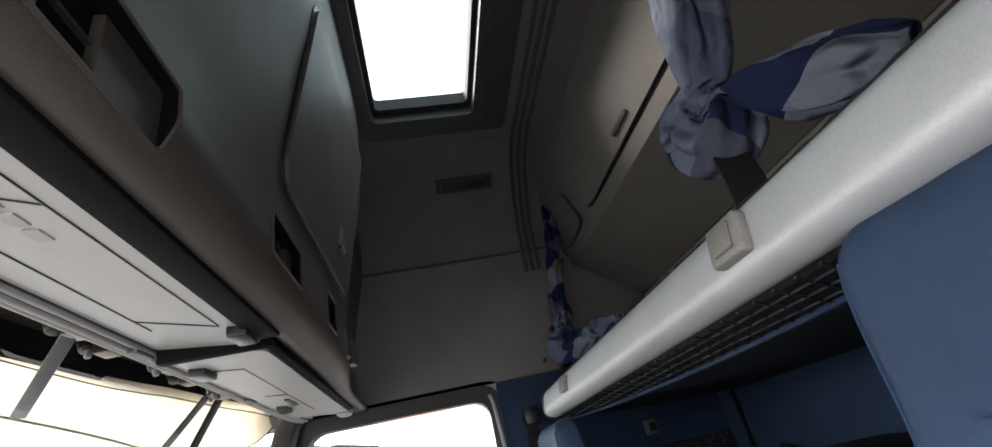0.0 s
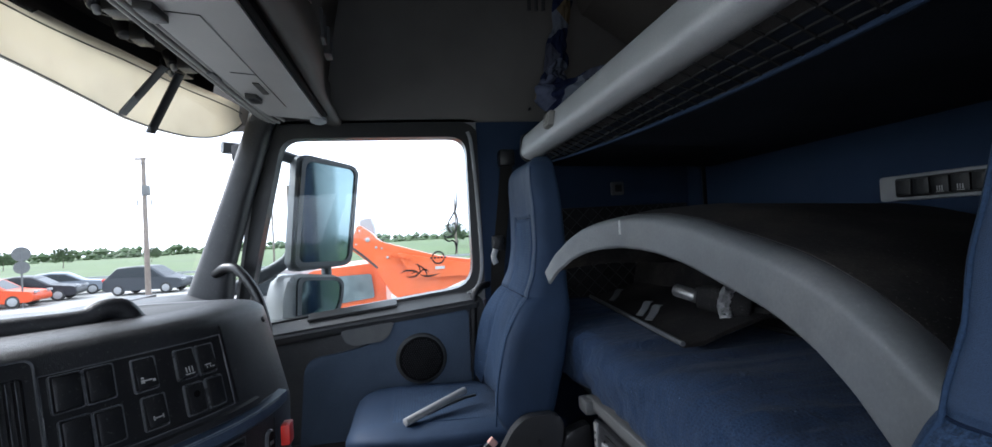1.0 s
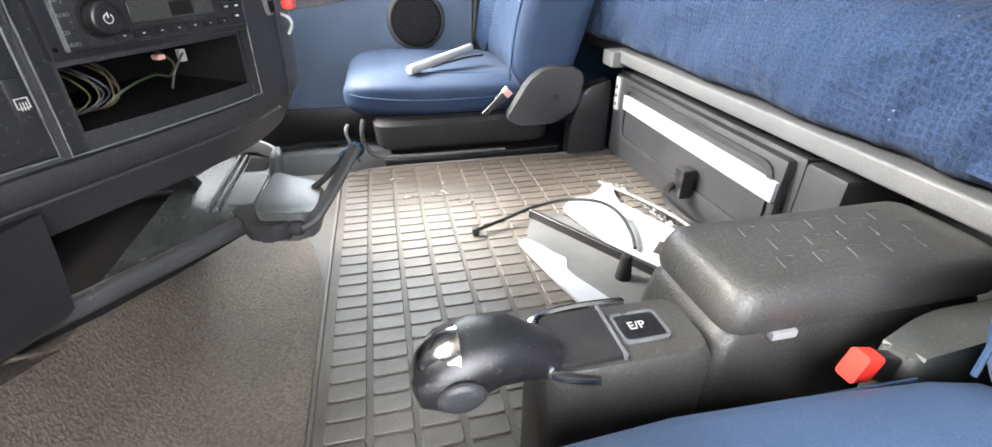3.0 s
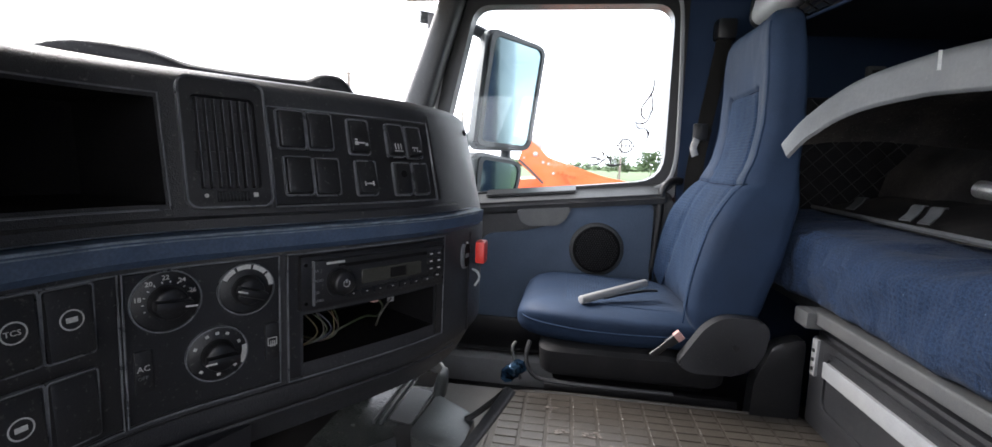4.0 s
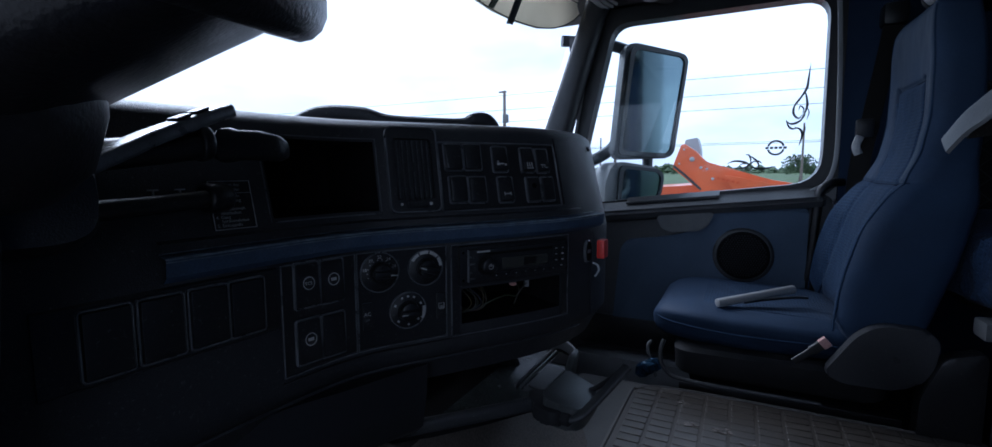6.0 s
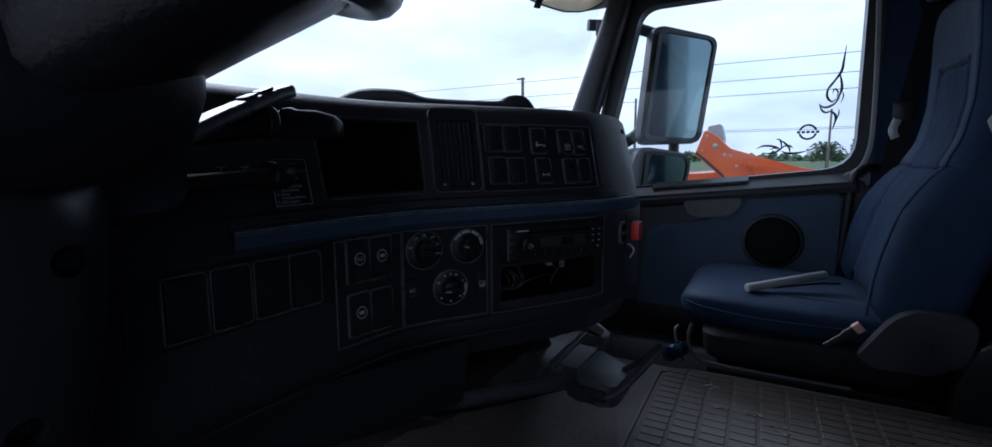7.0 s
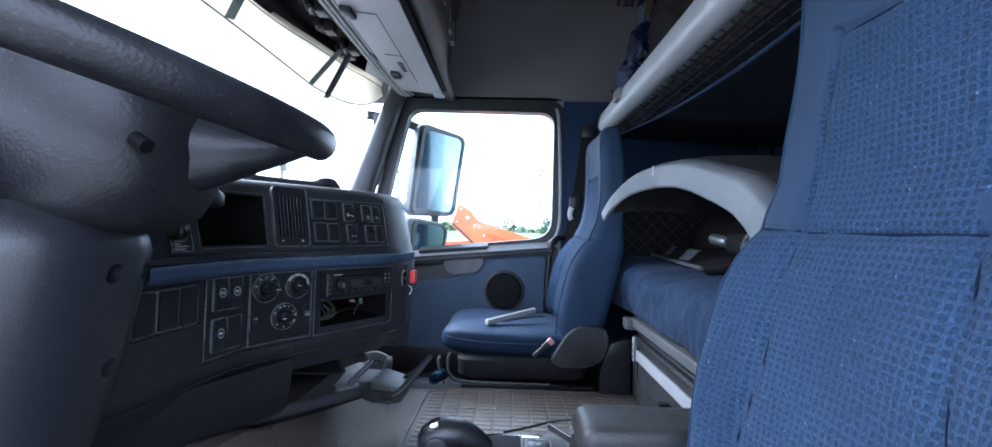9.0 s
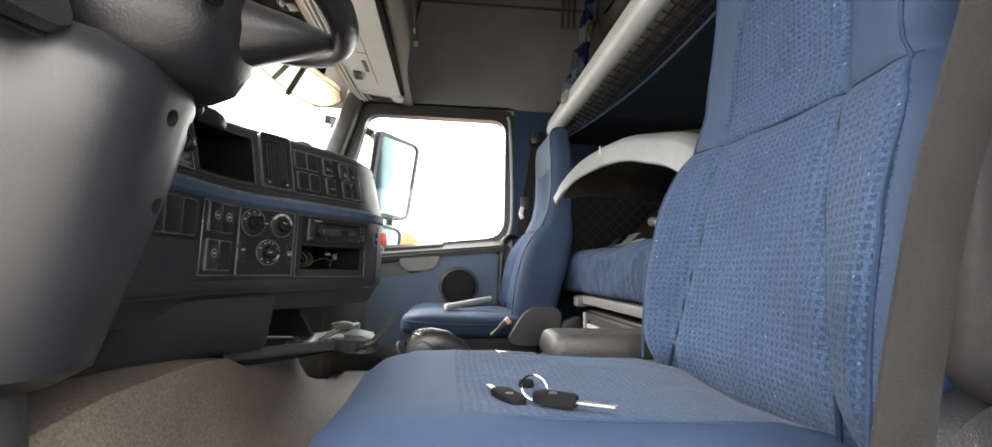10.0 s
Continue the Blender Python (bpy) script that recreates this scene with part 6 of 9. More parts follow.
BACK_SEAM = ((0.14, 0.178), (0.20, 0.166), (0.27, 0.149), (0.35, 0.131), (0.43, 0.117), (0.52, 0.116), (0.60, 0.112), (0.75, 0.104), (0.95, 0.096))
Z_CROSS, Z_HEAD, Z_BACK = 0.517, 0.757, 0.948


def back_front(u, z):
    """How far back the front face of a backrest stands at u (-1 to 1 across) and the height z."""
    w, dep, a = table(BACK_WIDTH, z), table(BACK_DEPTH, z), abs(u)
    x = table(BACK_FRONT, z) + table(BACK_HOLLOW, z) * max(0, 1 - (a / 0.82) ** 2.6)
    r = min(0.05, dep * 0.5)
    if a > 0.84:
        x += r * (1 - math.sqrt(max(0, 1 - ((a - 0.84) / 0.16) ** 2)))
    us = table(BACK_SEAM, z) / w
    if z < Z_HEAD + 0.01:
        x += 0.010 * math.exp(-((a - us) / 0.034) ** 2)
    x += 0.007 * math.exp(-((z - Z_CROSS - 0.008 * a * a) / 0.007) ** 2)
    if a < us + 0.03:
        x += 0.005 * math.exp(-((z - Z_HEAD) / 0.006) ** 2)
    if z > Z_BACK - 0.05:
        x += 0.045 * (1 - math.sqrt(max(0, 1 - ((z - Z_BACK + 0.05) / 0.05) ** 2)))
    return x


def seat(name, yc, dx, dz, label, flip, cx=0.0, tip=0.0, ws=1.0, cov=(0.0, 0.0), aside=((0.14, 0.0), (0.95, 0.0))):
    """A high-backed cab seat about the plan line y = yc. dx, dz: its place; tip: how far its head comes forward; flip: the side of the plastic cover; ws: its width against the broad one; cov: how far the side cover is moved; aside: how far the back leans to its side at each height."""
    root = thing(name, (dx - 0.1, yc, dz - 0.02), label, "seat", "cab seats")
    NF = 61

    def ahead(z):
        return dx - tip * max(0, min(1, (z - 0.44) / 0.22))

    us_row = [math.sin(math.pi / 2 * (-1 + 2 * j / (NF - 1))) for j in range(NF)]
    zs = sorted(set([0.14 + 0.78 * k / 70 for k in range(71)] + [Z_CROSS + 0.003 * k for k in range(-5, 6)] + [Z_HEAD + 0.003 * k for k in range(-4, 5)] + [0.925, 0.934, 0.941, 0.9455, 0.948]))
    rings = []
    for z in zs:
        w, dep = table(BACK_WIDTH, z), table(BACK_DEPTH, z)
        top = max(0, (z - Z_BACK + 0.04) / 0.04)
        w *= 1 - 0.30 * (1 - math.sqrt(max(0, 1 - min(1, top) ** 2)))
        low = max(0, (0.222 - z) / 0.05)
        ring = []
        for u in us_row:
            fold = 0.0022 * noise.noise(Vector((u * 3.1 + yc * 7, z * 9, 1.7))) + 0.0012 * noise.noise(Vector((u * 9, z * 26, yc)))
            ring.append(Vector((ahead(z) + back_front(u, z) + 0.022 * low ** 1.5 + fold, yc + w * u, dz + z)))
        xb = ahead(z) + table(BACK_FRONT, z) + dep - 0.045 * (1 - math.sqrt(max(0, 1 - min(1, top) ** 2))) * 0.6
        for sgn in (1, -1):
            side = [(0.45, 1.0), (0.72, 1.0), (0.9, 0.985), (0.975, 0.94), (1.0, 0.85), (1.0, 0.45)]
            side = side if sgn > 0 else side[::-1]
            x0 = ahead(z) + back_front(1.0, z)
            ring += [Vector((x0 + (xb - x0) * k, yc + sgn * w * q, dz + z)) for k, q in side]
        rings.append(ring)
    back = part("backrest", loft(rings), M["seat"], root, "blue waffle-weave backrest cover", smooth=70)
    back.data.materials.append(M["seatplain"])
    n = len(rings[0])
    for k, f in enumerate(back.data.polygons):
        j, z = k % n, f.center.z - dz
        a = abs(us_row[j]) if j < NF else 2.0
        head = z > Z_CROSS + 0.006 * a
        seam_u = table(BACK_SEAM, z) / table(BACK_WIDTH, z)
        if k >= n * (len(zs) - 1) or a > 0.93 or z > Z_HEAD or (head and a > seam_u):
            f.material_index = 1

    def surf(y, z):
        w = table(BACK_WIDTH, z - dz)
        return Vector((ahead(z - dz) + back_front((y - yc) / w, z - dz) + 0.0006, y, z))

    def seam(pts, r=0.0016):
        ps = smooth_path([(0, y, z) for y, z in pts], 8)
        part("seam", tube([surf(p.y, p.z) for p in ps], r, 6, 1), M["seam"], root)
    for sg in (-1, 1):
        seam([(yc + sg * table(BACK_SEAM, z), dz + z) for z in (0.17, 0.20, 0.26, 0.32, 0.38, 0.44, 0.50, Z_CROSS)], 0.0028)
        seam([(yc + sg * table(BACK_SEAM, z), dz + z) for z in (Z_CROSS, 0.56, 0.62, 0.68, Z_HEAD)])
        seam([(yc + sg * q * table(BACK_WIDTH, Z_CROSS), dz + Z_CROSS + 0.008 * q * q) for q in (0.92, 0.8, 0.68, 0.56)])
        part("piping", tube([surf(yc + sg * 0.90 * table(BACK_WIDTH, z), dz + z) - Vector((0.0012, 0, 0)) for z in [0.18 + 0.73 * k / 30 for k in range(31)]], 0.0024, 6, 1), M["piping"], root, "rounded cloth edge")
    seam([(yc + q * 0.116, dz + Z_CROSS) for q in (-1, -0.6, -0.2, 0.2, 0.6, 1)], 0.002)
    seam([(yc + q * 0.104, dz + Z_HEAD) for q in (-1, -0.5, 0, 0.5, 1)])
    # cushion, lofted from the back to the rounded front edge
    rings = []
    for x, w, zt, zb in ((0.135, 0.225, 0.150, 0.082), (0.085, 0.240, 0.160, 0.078), (0.05, 0.246, 0.178, 0.078), (0.0, 0.250, 0.190, 0.078), (-0.10, 0.258, 0.193, 0.076), (-0.20, 0.260, 0.198, 0.076), (-0.28, 0.252, 0.203, 0.078), (-0.335, 0.236, 0.203, 0.080), (-0.375, 0.212, 0.195, 0.084), (-0.400, 0.180, 0.180, 0.092), (-0.412, 0.140, 0.160, 0.104)):
        ring = []
        for i in range(36):
            t = 2 * math.pi * i / 36
            cs, sn = math.cos(t), math.sin(t)
            py = w * math.copysign(abs(cs) ** (2 / 4.5), cs)
            pz = (zt - zb) / 2 * math.copysign(abs(sn) ** (2 / 3.0), sn)
            if sn > 0:
                pz -= 0.012 * max(0, 1 - (py / 0.15) ** 2)
            py *= 1 - 0.26 * max(0, 0.5 - sn) / 1.5
            ring.append(Vector((cx + x, yc + py, dz + (zt + zb) / 2 + pz)))
        rings.append(ring)
    cu = part("cushion", loft(rings), M["seatflat"], root, "blue cloth seat cushion", smooth=60)
    cu.data.materials.append(M["seatplain"])
    for f in cu.data.polygons:
        if f.center.x < cx - 0.275 or abs(f.center.y - yc) > 0.165 or f.normal.z < 0.5:
            f.material_index = 1
    for s in (-1, 1):
        part("seam", tube([(cx - 0.0, yc + s * 0.16, dz + 0.186), (cx - 0.15, yc + s * 0.165, dz + 0.193), (cx - 0.27, yc + s * 0.16, dz + 0.197), (cx - 0.35, yc + s * 0.14, dz + 0.194), (cx - 0.385, yc + s * 0.125, dz + 0.178)], 0.0012, 6, 6), M["piping"], root)
    part("seam", tube([(cx - 0.265, yc - 0.165, dz + 0.197), (cx - 0.27, yc - 0.08, dz + 0.186), (cx - 0.27, yc + 0.08, dz + 0.186), (cx - 0.265, yc + 0.165, dz + 0.197)], 0.0012, 6, 6), M["piping"], root)
    part("seam", tube([(cx + 0.02, yc - 0.252, dz + 0.15), (cx - 0.15, yc - 0.262, dz + 0.15), (cx - 0.25, yc - 0.256, dz + 0.152), (cx - 0.335, yc - 0.232, dz + 0.155), (cx - 0.38, yc - 0.198, dz + 0.155), (cx - 0.402, yc - 0.14, dz + 0.152), (cx - 0.410, yc, dz + 0.15), (cx - 0.402, yc + 0.14, dz + 0.152), (cx - 0.38, yc + 0.198, dz + 0.155), (cx - 0.335, yc + 0.232, dz + 0.155), (cx - 0.25, yc + 0.256, dz + 0.152), (cx + 0.02, yc + 0.252, dz + 0.15)], 0.0018, 6, 5), M["piping"], root)
    # base shell and suspension skirt
    part("base_shell", loft([[Vector((cx + x, yc + y, dz + z)) for x, y in rounded([(-0.345 + k, -0.245 + k), (0.12 - k, -0.245 + k), (0.12 - k, 0.245 - k), (-0.345 + k, 0.245 - k)], 0.05)] for z, k in ((0.012, 0.03), (0.02, 0.012), (0.03, 0.004), (0.085, 0.0), (0.095, 0.01))]), M["rubber"], root, "black plastic seat base")
    part("base_skirt", box(cx - 0.31, cx + 0.08, yc - 0.19, yc + 0.19, -0.02, dz + 0.02, 0.02), M["void"], root)
    # side cover with the reclining knuckle
    ys = yc + flip * 0.262
    out = rounded([(-0.052, 0.100), (-0.020, 0.080), (0.100, 0.082), (0.138, 0.130), (0.146, 0.196), (0.126, 0.220), (0.046, 0.221), (0.006, 0.194)], [0.012, 0.02, 0.03, 0.03, 0.02, 0.02, 0.03, 0.04])
    cover = part("side_cover", slab([(dx + x + cov[0], dz + z + cov[1]) for x, z in out], 1, ys - 0.028, ys + 0.004, bevel=0.010), M["dash"], root, "dark grey plastic side cover")
    part("cover_screw", cyl((dx + 0.075, ys - 0.0295, dz + 0.15), (dx + 0.075, ys - 0.026, dz + 0.15), 0.007, n=14), M["black"], cover)
    for o in root.children_recursive:
        for v in o.data.vertices:
            zt = v.co.z - dz
            v.co.y = yc + table(aside, max(0.14, zt)) + (v.co.y - yc) * (ws + (1 - ws) * max(0, min(1, (zt - 0.38) / 0.08)))
    return root


seat("passenger_seat", 1.705, 0.0, 0.0, "blue waffle-cloth passenger seat with integrated headrest", -1, -0.035)
seat("driver_seat", 0.236, 0.074, 0.035, "blue waffle-cloth driver seat with integrated headrest", -1, 0.02, 0.024, 0.93, (-0.040, 0.018), ((0.14, -0.006), (0.345, 0.002), (0.465, 0.015), (0.565, 0.040), (0.64, 0.038), (0.74, 0.020), (0.95, 0.012)))


def buckle(name, c, d, mat, lab, k=1.0):
    root = thing(name, c, lab, "seat belt buckle")
    c, d = Vector(c), Vector(d).normalized()
    part("stem", sweep([c - d * 0.07 * k, c - d * 0.03 * k, c], rect(0.022 * k, 0.008 * k, 0.003 * k), up=(0, 1, 0)), M["black"], root)
    part("body", sweep([c - d * 0.005 * k, c, c + d * 0.045 * k, c + d * 0.05 * k], rect(0.030 * k, 0.017 * k, 0.004 * k), up=(0, 1, 0)), M["black"], root)
    part("button", sweep([c + d * 0.030 * k, c + d * 0.0535 * k], rect(0.033 * k, 0.020 * k, 0.004 * k), up=(0, 1, 0)), M[mat], root, "push button")
    return root


buckle("seat_belt_buckle", (-0.075, 1.41, 0.150), (0.7, 0, 0.65), "pink", "faded red belt buckle beside the passenger seat", 0.7)
buckle("seat_belt_buckle", (0.034, 0.484, 0.182), (-0.85, -0.05, 0.25), "red", "bright red belt buckle beside the driver seat", 0.80)
solid("buckle_sleeve", slab(rounded([(0.030, 0.494), (0.105, 0.517), (0.240, 0.517), (0.240, 0.484), (0.042, 0.470)], [0.008, 0.03, 0.01, 0.01, 0.008]), 2, 0.06, 0.198, bevel=0.008), M["coverlever"], "grey-green plastic sleeve round the driver's belt buckle", "belt sleeve")

# passenger belt on the wall behind the seat
belt = thing("seat_belt", (0.1, 2.0, 0.7), "black seat belt with its metal latch hanging on the wall", "seat belt")
part("guide", box(0.120, 0.182, 1.965, 2.03, 0.975, 1.04, 0.014), M["black"], belt)
part("webbing", sweep(smooth_path([(0.150, 1.985, 1.0), (0.135, 1.982, 0.88), (0.108, 1.98, 0.70), (0.086, 1.98, 0.56), (0.075, 1.98, 0.30), (0.07, 1.985, 0.05)], 6), rect(0.047, 0.003), up=(0, 1, 0)), M["belt"], belt)
part("latch", box(0.070, 0.115, 1.955, 1.972, 0.650, 0.705, 0.005), M["black"], belt, "black plastic latch")
part("tongue", sweep(smooth_path([(0.082, 1.955, 0.655), (0.072, 1.953, 0.625), (0.080, 1.953, 0.60)], 4), rect(0.022, 0.003, 0.001), up=(0, 1, 0)), M["steel"], belt, "bright metal tongue")
part("fold", sweep(smooth_path([(0.108, 1.972, 0.69), (0.092, 1.965, 0.60), (0.085, 1.965, 0.50), (0.082, 1.972, 0.35)], 5), rect(0.045, 0.0025), up=(0.2, 1, 0)), M["belt"], belt)
# driver belt hanging beside the driver seat
belt2 = thing("seat_belt", (0.14, -0.06, 0.4), "worn grey seat belt webbing hanging beside the driver seat", "seat belt")
part("webbing", sweep(smooth_path([(0.29, -0.087, 1.10), (0.197, -0.071, 0.86), (0.126, -0.060, 0.68), (0.078, -0.055, 0.53), (0.038, -0.055, 0.42), (0.015, -0.055, 0.34), (-0.006, -0.055, 0.25), (-0.034, -0.05, 0.06)], 10), rect(0.050, 0.0024), up=(-0.20, 0.98, 0)), M["greybelt"], belt2)
part("anchor", box(-0.045, 0.005, -0.062, -0.04, 0.02, 0.075, 0.008), M["black"], belt2, "black anchor plate")
part("guide", box(0.27, 0.32, -0.10, -0.07, 1.07, 1.14, 0.01), M["black"], belt2)

# ---------------------------------------------------------------- lower bunk
bunk = thing("lower_bunk", (0.55, 1.0, 0.25), "blue cloth bunk mattress on a grey plastic frame", "bunk bed")
rnd = random.Random(3)
mb = bmesh.new()
ny, rows_ = 420, []
for j in range(ny + 1):
    y = -0.08 + 2.10 * j / ny
    ring = []
    for x, z in ((0.945, 0.275), (0.22, 0.272), (0.202, 0.285), (0.198, 0.305), (0.195, 0.325), (0.194, 0.345), (0.194, 0.365), (0.197, 0.385), (0.204, 0.402), (0.222, 0.418), (0.24, 0.424), (0.26, 0.428), (0.30, 0.431), (0.36, 0.434), (0.50, 0.436), (0.65, 0.436), (0.80, 0.434), (0.945, 0.43)):
        amp = 1.0 if z < 0.40 and x < 0.21 else (0.8 if x < 0.4 else 0.3)
        lines = max(0, math.sin(y * 78 + 22 * x + 26 * (z - 0.35) + 3.5 * noise.noise(Vector((y * 3, z * 4, 5))))) ** 3
        crease = 0.010 * lines * max(0, noise.noise(Vector((y * 2.1 + 4, x * 3, 9))) + 0.25) * max(0, 1 - max(0, x - 0.25) / 0.4)
        wob = 0.016 * noise.noise(Vector((y * 6, 0.3, z * 5))) + 0.014 * noise.noise(Vector((y * 16 + 30 * (z - 0.35), 1.3, z * 7))) + 0.004 * noise.noise(Vector((y * 40, 2.3, z * 9)))
        ring.append(Vector((x + (wob * amp - crease if x < 0.3 else 0), y, z + (wob * 0.9 + crease if z > 0.39 else 0) + (0.006 * noise.noise(Vector((x * 9, y * 7, 2))) if z > 0.39 else 0))))
    rows_.append(ring)
loft(rows_, bm=mb)
part("mattress", mb, M["mattress"], bunk, "blue waffle-weave mattress cover with sagging folds", smooth=60)
railb = sweep([(0.232, y, 0.250) for y in (-0.08, 0.5, 1.0, 1.40)], rect(0.045, 0.028, 0.004))
part("front_rail", railb, M["grey"], bunk, "grey plastic front rail")
part("rail_end", box(0.19, 0.25, 1.36, 1.42, 0.225, 0.262, 0.008), M["grey"], bunk)
part("bunk_board", box(0.25, 0.94, -0.08, 2.02, 0.235, 0.272), M["greydark"], bunk)

# drawer box under the bunk
drawer = thing("storage_box", (0.25, 1.08, 0.1), "dark grey storage box with a pale handle strip under the bunk", "storage box")
part("box_body", box(0.235, 0.60, 0.80, 1.40, 0.0, 0.215, 0.006), M["dash"], drawer)
part("front", box(0.218, 0.240, 0.815, 1.385, 0.012, 0.208, 0.008), M["dash"], drawer, "moulded front panel")
fr_o = rounded([(0.83, 0.065), (1.325, 0.065), (1.325, 0.196), (0.83, 0.196)], 0.03)
fr_i = rounded([(0.84, 0.075), (1.315, 0.075), (1.315, 0.186), (0.84, 0.186)], 0.026)
part("front_bead", framed(fr_o, fr_i, 0, 0.2135, 0.220), M["dash"], drawer)
part("handle_strip", box(0.2115, 0.222, 0.818, 1.322, 0.138, 0.172, 0.003), M["pale"], drawer, "pale grey handle strip")
part("hinge_plate", box(0.212, 0.222, 1.352, 1.372, 0.125, 0.205, 0.003), M["rail"], drawer, "punched grey plate")
for z in (0.14, 0.16, 0.18):
    part("plate_hole", cyl((0.2105, 1.362, z), (0.2125, 1.362, z), 0.0045, n=12), M["black"], drawer)
side = solid("side_box", box(0.228, 0.60, 0.725, 0.795, 0.0, 0.215, 0.008), M["dash"], "narrow dark grey box under the bunk", "storage box")
solid("bunk_support", box(0.34, 0.60, 0.10, 0.72, -0.006, 0.235, 0.01), M["greydark"], "dark panel under the bunk", "panel")
solid("seat_rear_partition", slab(rounded([(0.105, -0.2), (0.215, -0.2), (0.215, 0.19), (0.15, 0.17), (0.115, 0.08)], 0.015), 1, 1.40, 1.44, bevel=0.006), M["panel"], "dark grey panel behind the passenger seat", "panel")
solid("hook", tube([(0.208, 1.03, 0.075), (0.175, 1.02, 0.075), (0.15, 0.985, 0.07), (0.155, 0.90, 0.065), (0.205, 0.86, 0.06)], 0.007, 8, 6), M["black"], "black plastic loop hanging from the storage box", "handle")
solid("bracket", box(0.185, 0.214, 1.0, 1.03, 0.055, 0.115, 0.006), M["black"], "small black bracket on the storage box", "bracket")

# armrest console between the seats
arm = thing("armrest_console", (0.1, 0.60, 0.1), "dark grey armrest console with a padded lid", "armrest")


def rrect_ring(x0, x1, y0, y1, z, r):
    return [Vector((x, y, z)) for x, y in rounded([(x0, y0), (x1, y0), (x1, y1), (x0, y1)], r, 5)]


part("console_body", loft([rrect_ring(-0.108, 0.205, 0.512, 0.672, -0.006, 0.02), rrect_ring(-0.100, 0.205, 0.518, 0.662, 0.10, 0.02), rrect_ring(-0.088, 0.205, 0.530, 0.652, 0.182, 0.02), rrect_ring(-0.080, 0.200, 0.535, 0.646, 0.190, 0.018)]), M["lid"], arm, "grained console body")
part("lid", loft([rrect_ring(-0.078, 0.202, 0.534, 0.646, 0.191, 0.020), rrect_ring(-0.086, 0.208, 0.526, 0.652, 0.196, 0.024), rrect_ring(-0.088, 0.210, 0.524, 0.654, 0.207, 0.025), rrect_ring(-0.085, 0.207, 0.527, 0.651, 0.222, 0.025), rrect_ring(-0.081, 0.203, 0.531, 0.647, 0.231, 0.024), rrect_ring(-0.076, 0.198, 0.536, 0.642, 0.2355, 0.022), rrect_ring(-0.066, 0.188, 0.546, 0.632, 0.2375, 0.018)]), M["lid"], arm, "padded dark lid with pressed marks", smooth=30)
part("lid_seam", sweep(rrect_ring(-0.083, 0.205, 0.529, 0.649, 0.2045, 0.025), circle(0.0016, 6), closed_path=True), M["void"], arm)
for k in range(5):
    for j in range(3):
        x, y = -0.020 + k * 0.038 + 0.014 * (j % 2), 0.556 + j * 0.026
        part("pressed_mark", tube([(x, y, 0.2374), (x + 0.001, y + 0.007, 0.2378), (x + 0.003, y + 0.015, 0.2376)], 0.0005, 4, 3), M["greydark"], arm)
        part("pressed_mark", tube([(x + 0.003, y + 0.015, 0.2376), (x + 0.012, y + 0.016, 0.2378), (x + 0.020, y + 0.014, 0.2374)], 0.0005, 4, 3), M["greydark"], arm)
part("lid_catch", box(-0.045, -0.02, 0.522, 0.530, 0.188, 0.196, 0.002), M["rail"], arm)

# gear selector
gear = thing("gear_selector", (-0.2, 0.56, 0.1), "automatic gear selector with a leather and chrome knob", "gear selector")
part("base", loft([rrect_ring(-0.245, -0.100, 0.512, 0.590, 0.0, 0.02), rrect_ring(-0.245, -0.100, 0.512, 0.590, 0.186, 0.02), rrect_ring(-0.238, -0.106, 0.518, 0.583, 0.199, 0.018)]), M["lid"], gear, "grained selector base", smooth=35)
part("chrome_trim", tube([(-0.205, 0.511, 0.194), (-0.240, 0.522, 0.197), (-0.247, 0.552, 0.199), (-0.238, 0.578, 0.199), (-0.205, 0.588, 0.198), (-0.150, 0.590, 0.196)], 0.0045, 8, 6), M["chrome"], gear, "chrome trim")
part("shutter", slab(rounded([(-0.236, 0.522), (-0.180, 0.522), (-0.180, 0.580), (-0.236, 0.580)], [0.012, 0.004, 0.004, 0.012]), 2, 0.196, 0.203, bevel=0.003), M["rubber"], gear, "dark sliding cover")
part("shutter_edge", box(-0.181, -0.178, 0.521, 0.581, 0.196, 0.2045, 0.001), M["edge"], gear, "worn edge with its highlight coloured in")
btn = part("button", box(-0.172, -0.133, 0.537, 0.568, 0.197, 0.2015, 0.004), M["black"], gear, "square push button")
part("button_rim", framed([(-0.1525 + x, 0.5525 + y) for x, y in rect(0.042, 0.034, 0.005, 3)], [(-0.1525 + x, 0.5525 + y) for x, y in rect(0.038, 0.030, 0.004, 3)], 2, 0.197, 0.2022), M["edge"], btn, "worn edge with its highlight coloured in")
writing("caption", "E/P", 0.012, Matrix.Translation((-0.163, 0.549, 0.2016)), M["white"], btn)
knob = loft([oval(c, u, (0, 1, 0), a, b_, 24, 2.3) for c, u, a, b_ in (((-0.200, 0.553, 0.205), (0.5, 0, 0.86), 0.016, 0.018), ((-0.222, 0.550, 0.218), (0.5, 0, 0.86), 0.021, 0.023), ((-0.250, 0.546, 0.230), (0.35, 0, 0.94), 0.026, 0.028), ((-0.28, 0.541, 0.232), (0.15, 0, 0.99), 0.029, 0.031), ((-0.305, 0.538, 0.228), (0, 0, 1), 0.027, 0.030), ((-0.322, 0.536, 0.223), (-0.1, 0, 0.99), 0.018, 0.021), ((-0.327, 0.535, 0.221), (-0.1, 0, 0.99), 0.006, 0.008))])
KX = Matrix.Translation((-0.343, -0.012, -0.010)) @ Matrix.Diagonal((0.86, 0.94, 0.97, 1)) @ Matrix.Translation((0.327, 0.0, 0.0))
KX.translation.y += 0.06 * 0.54
KX.translation.z += 0.03 * 0.22
knob.transform(KX)
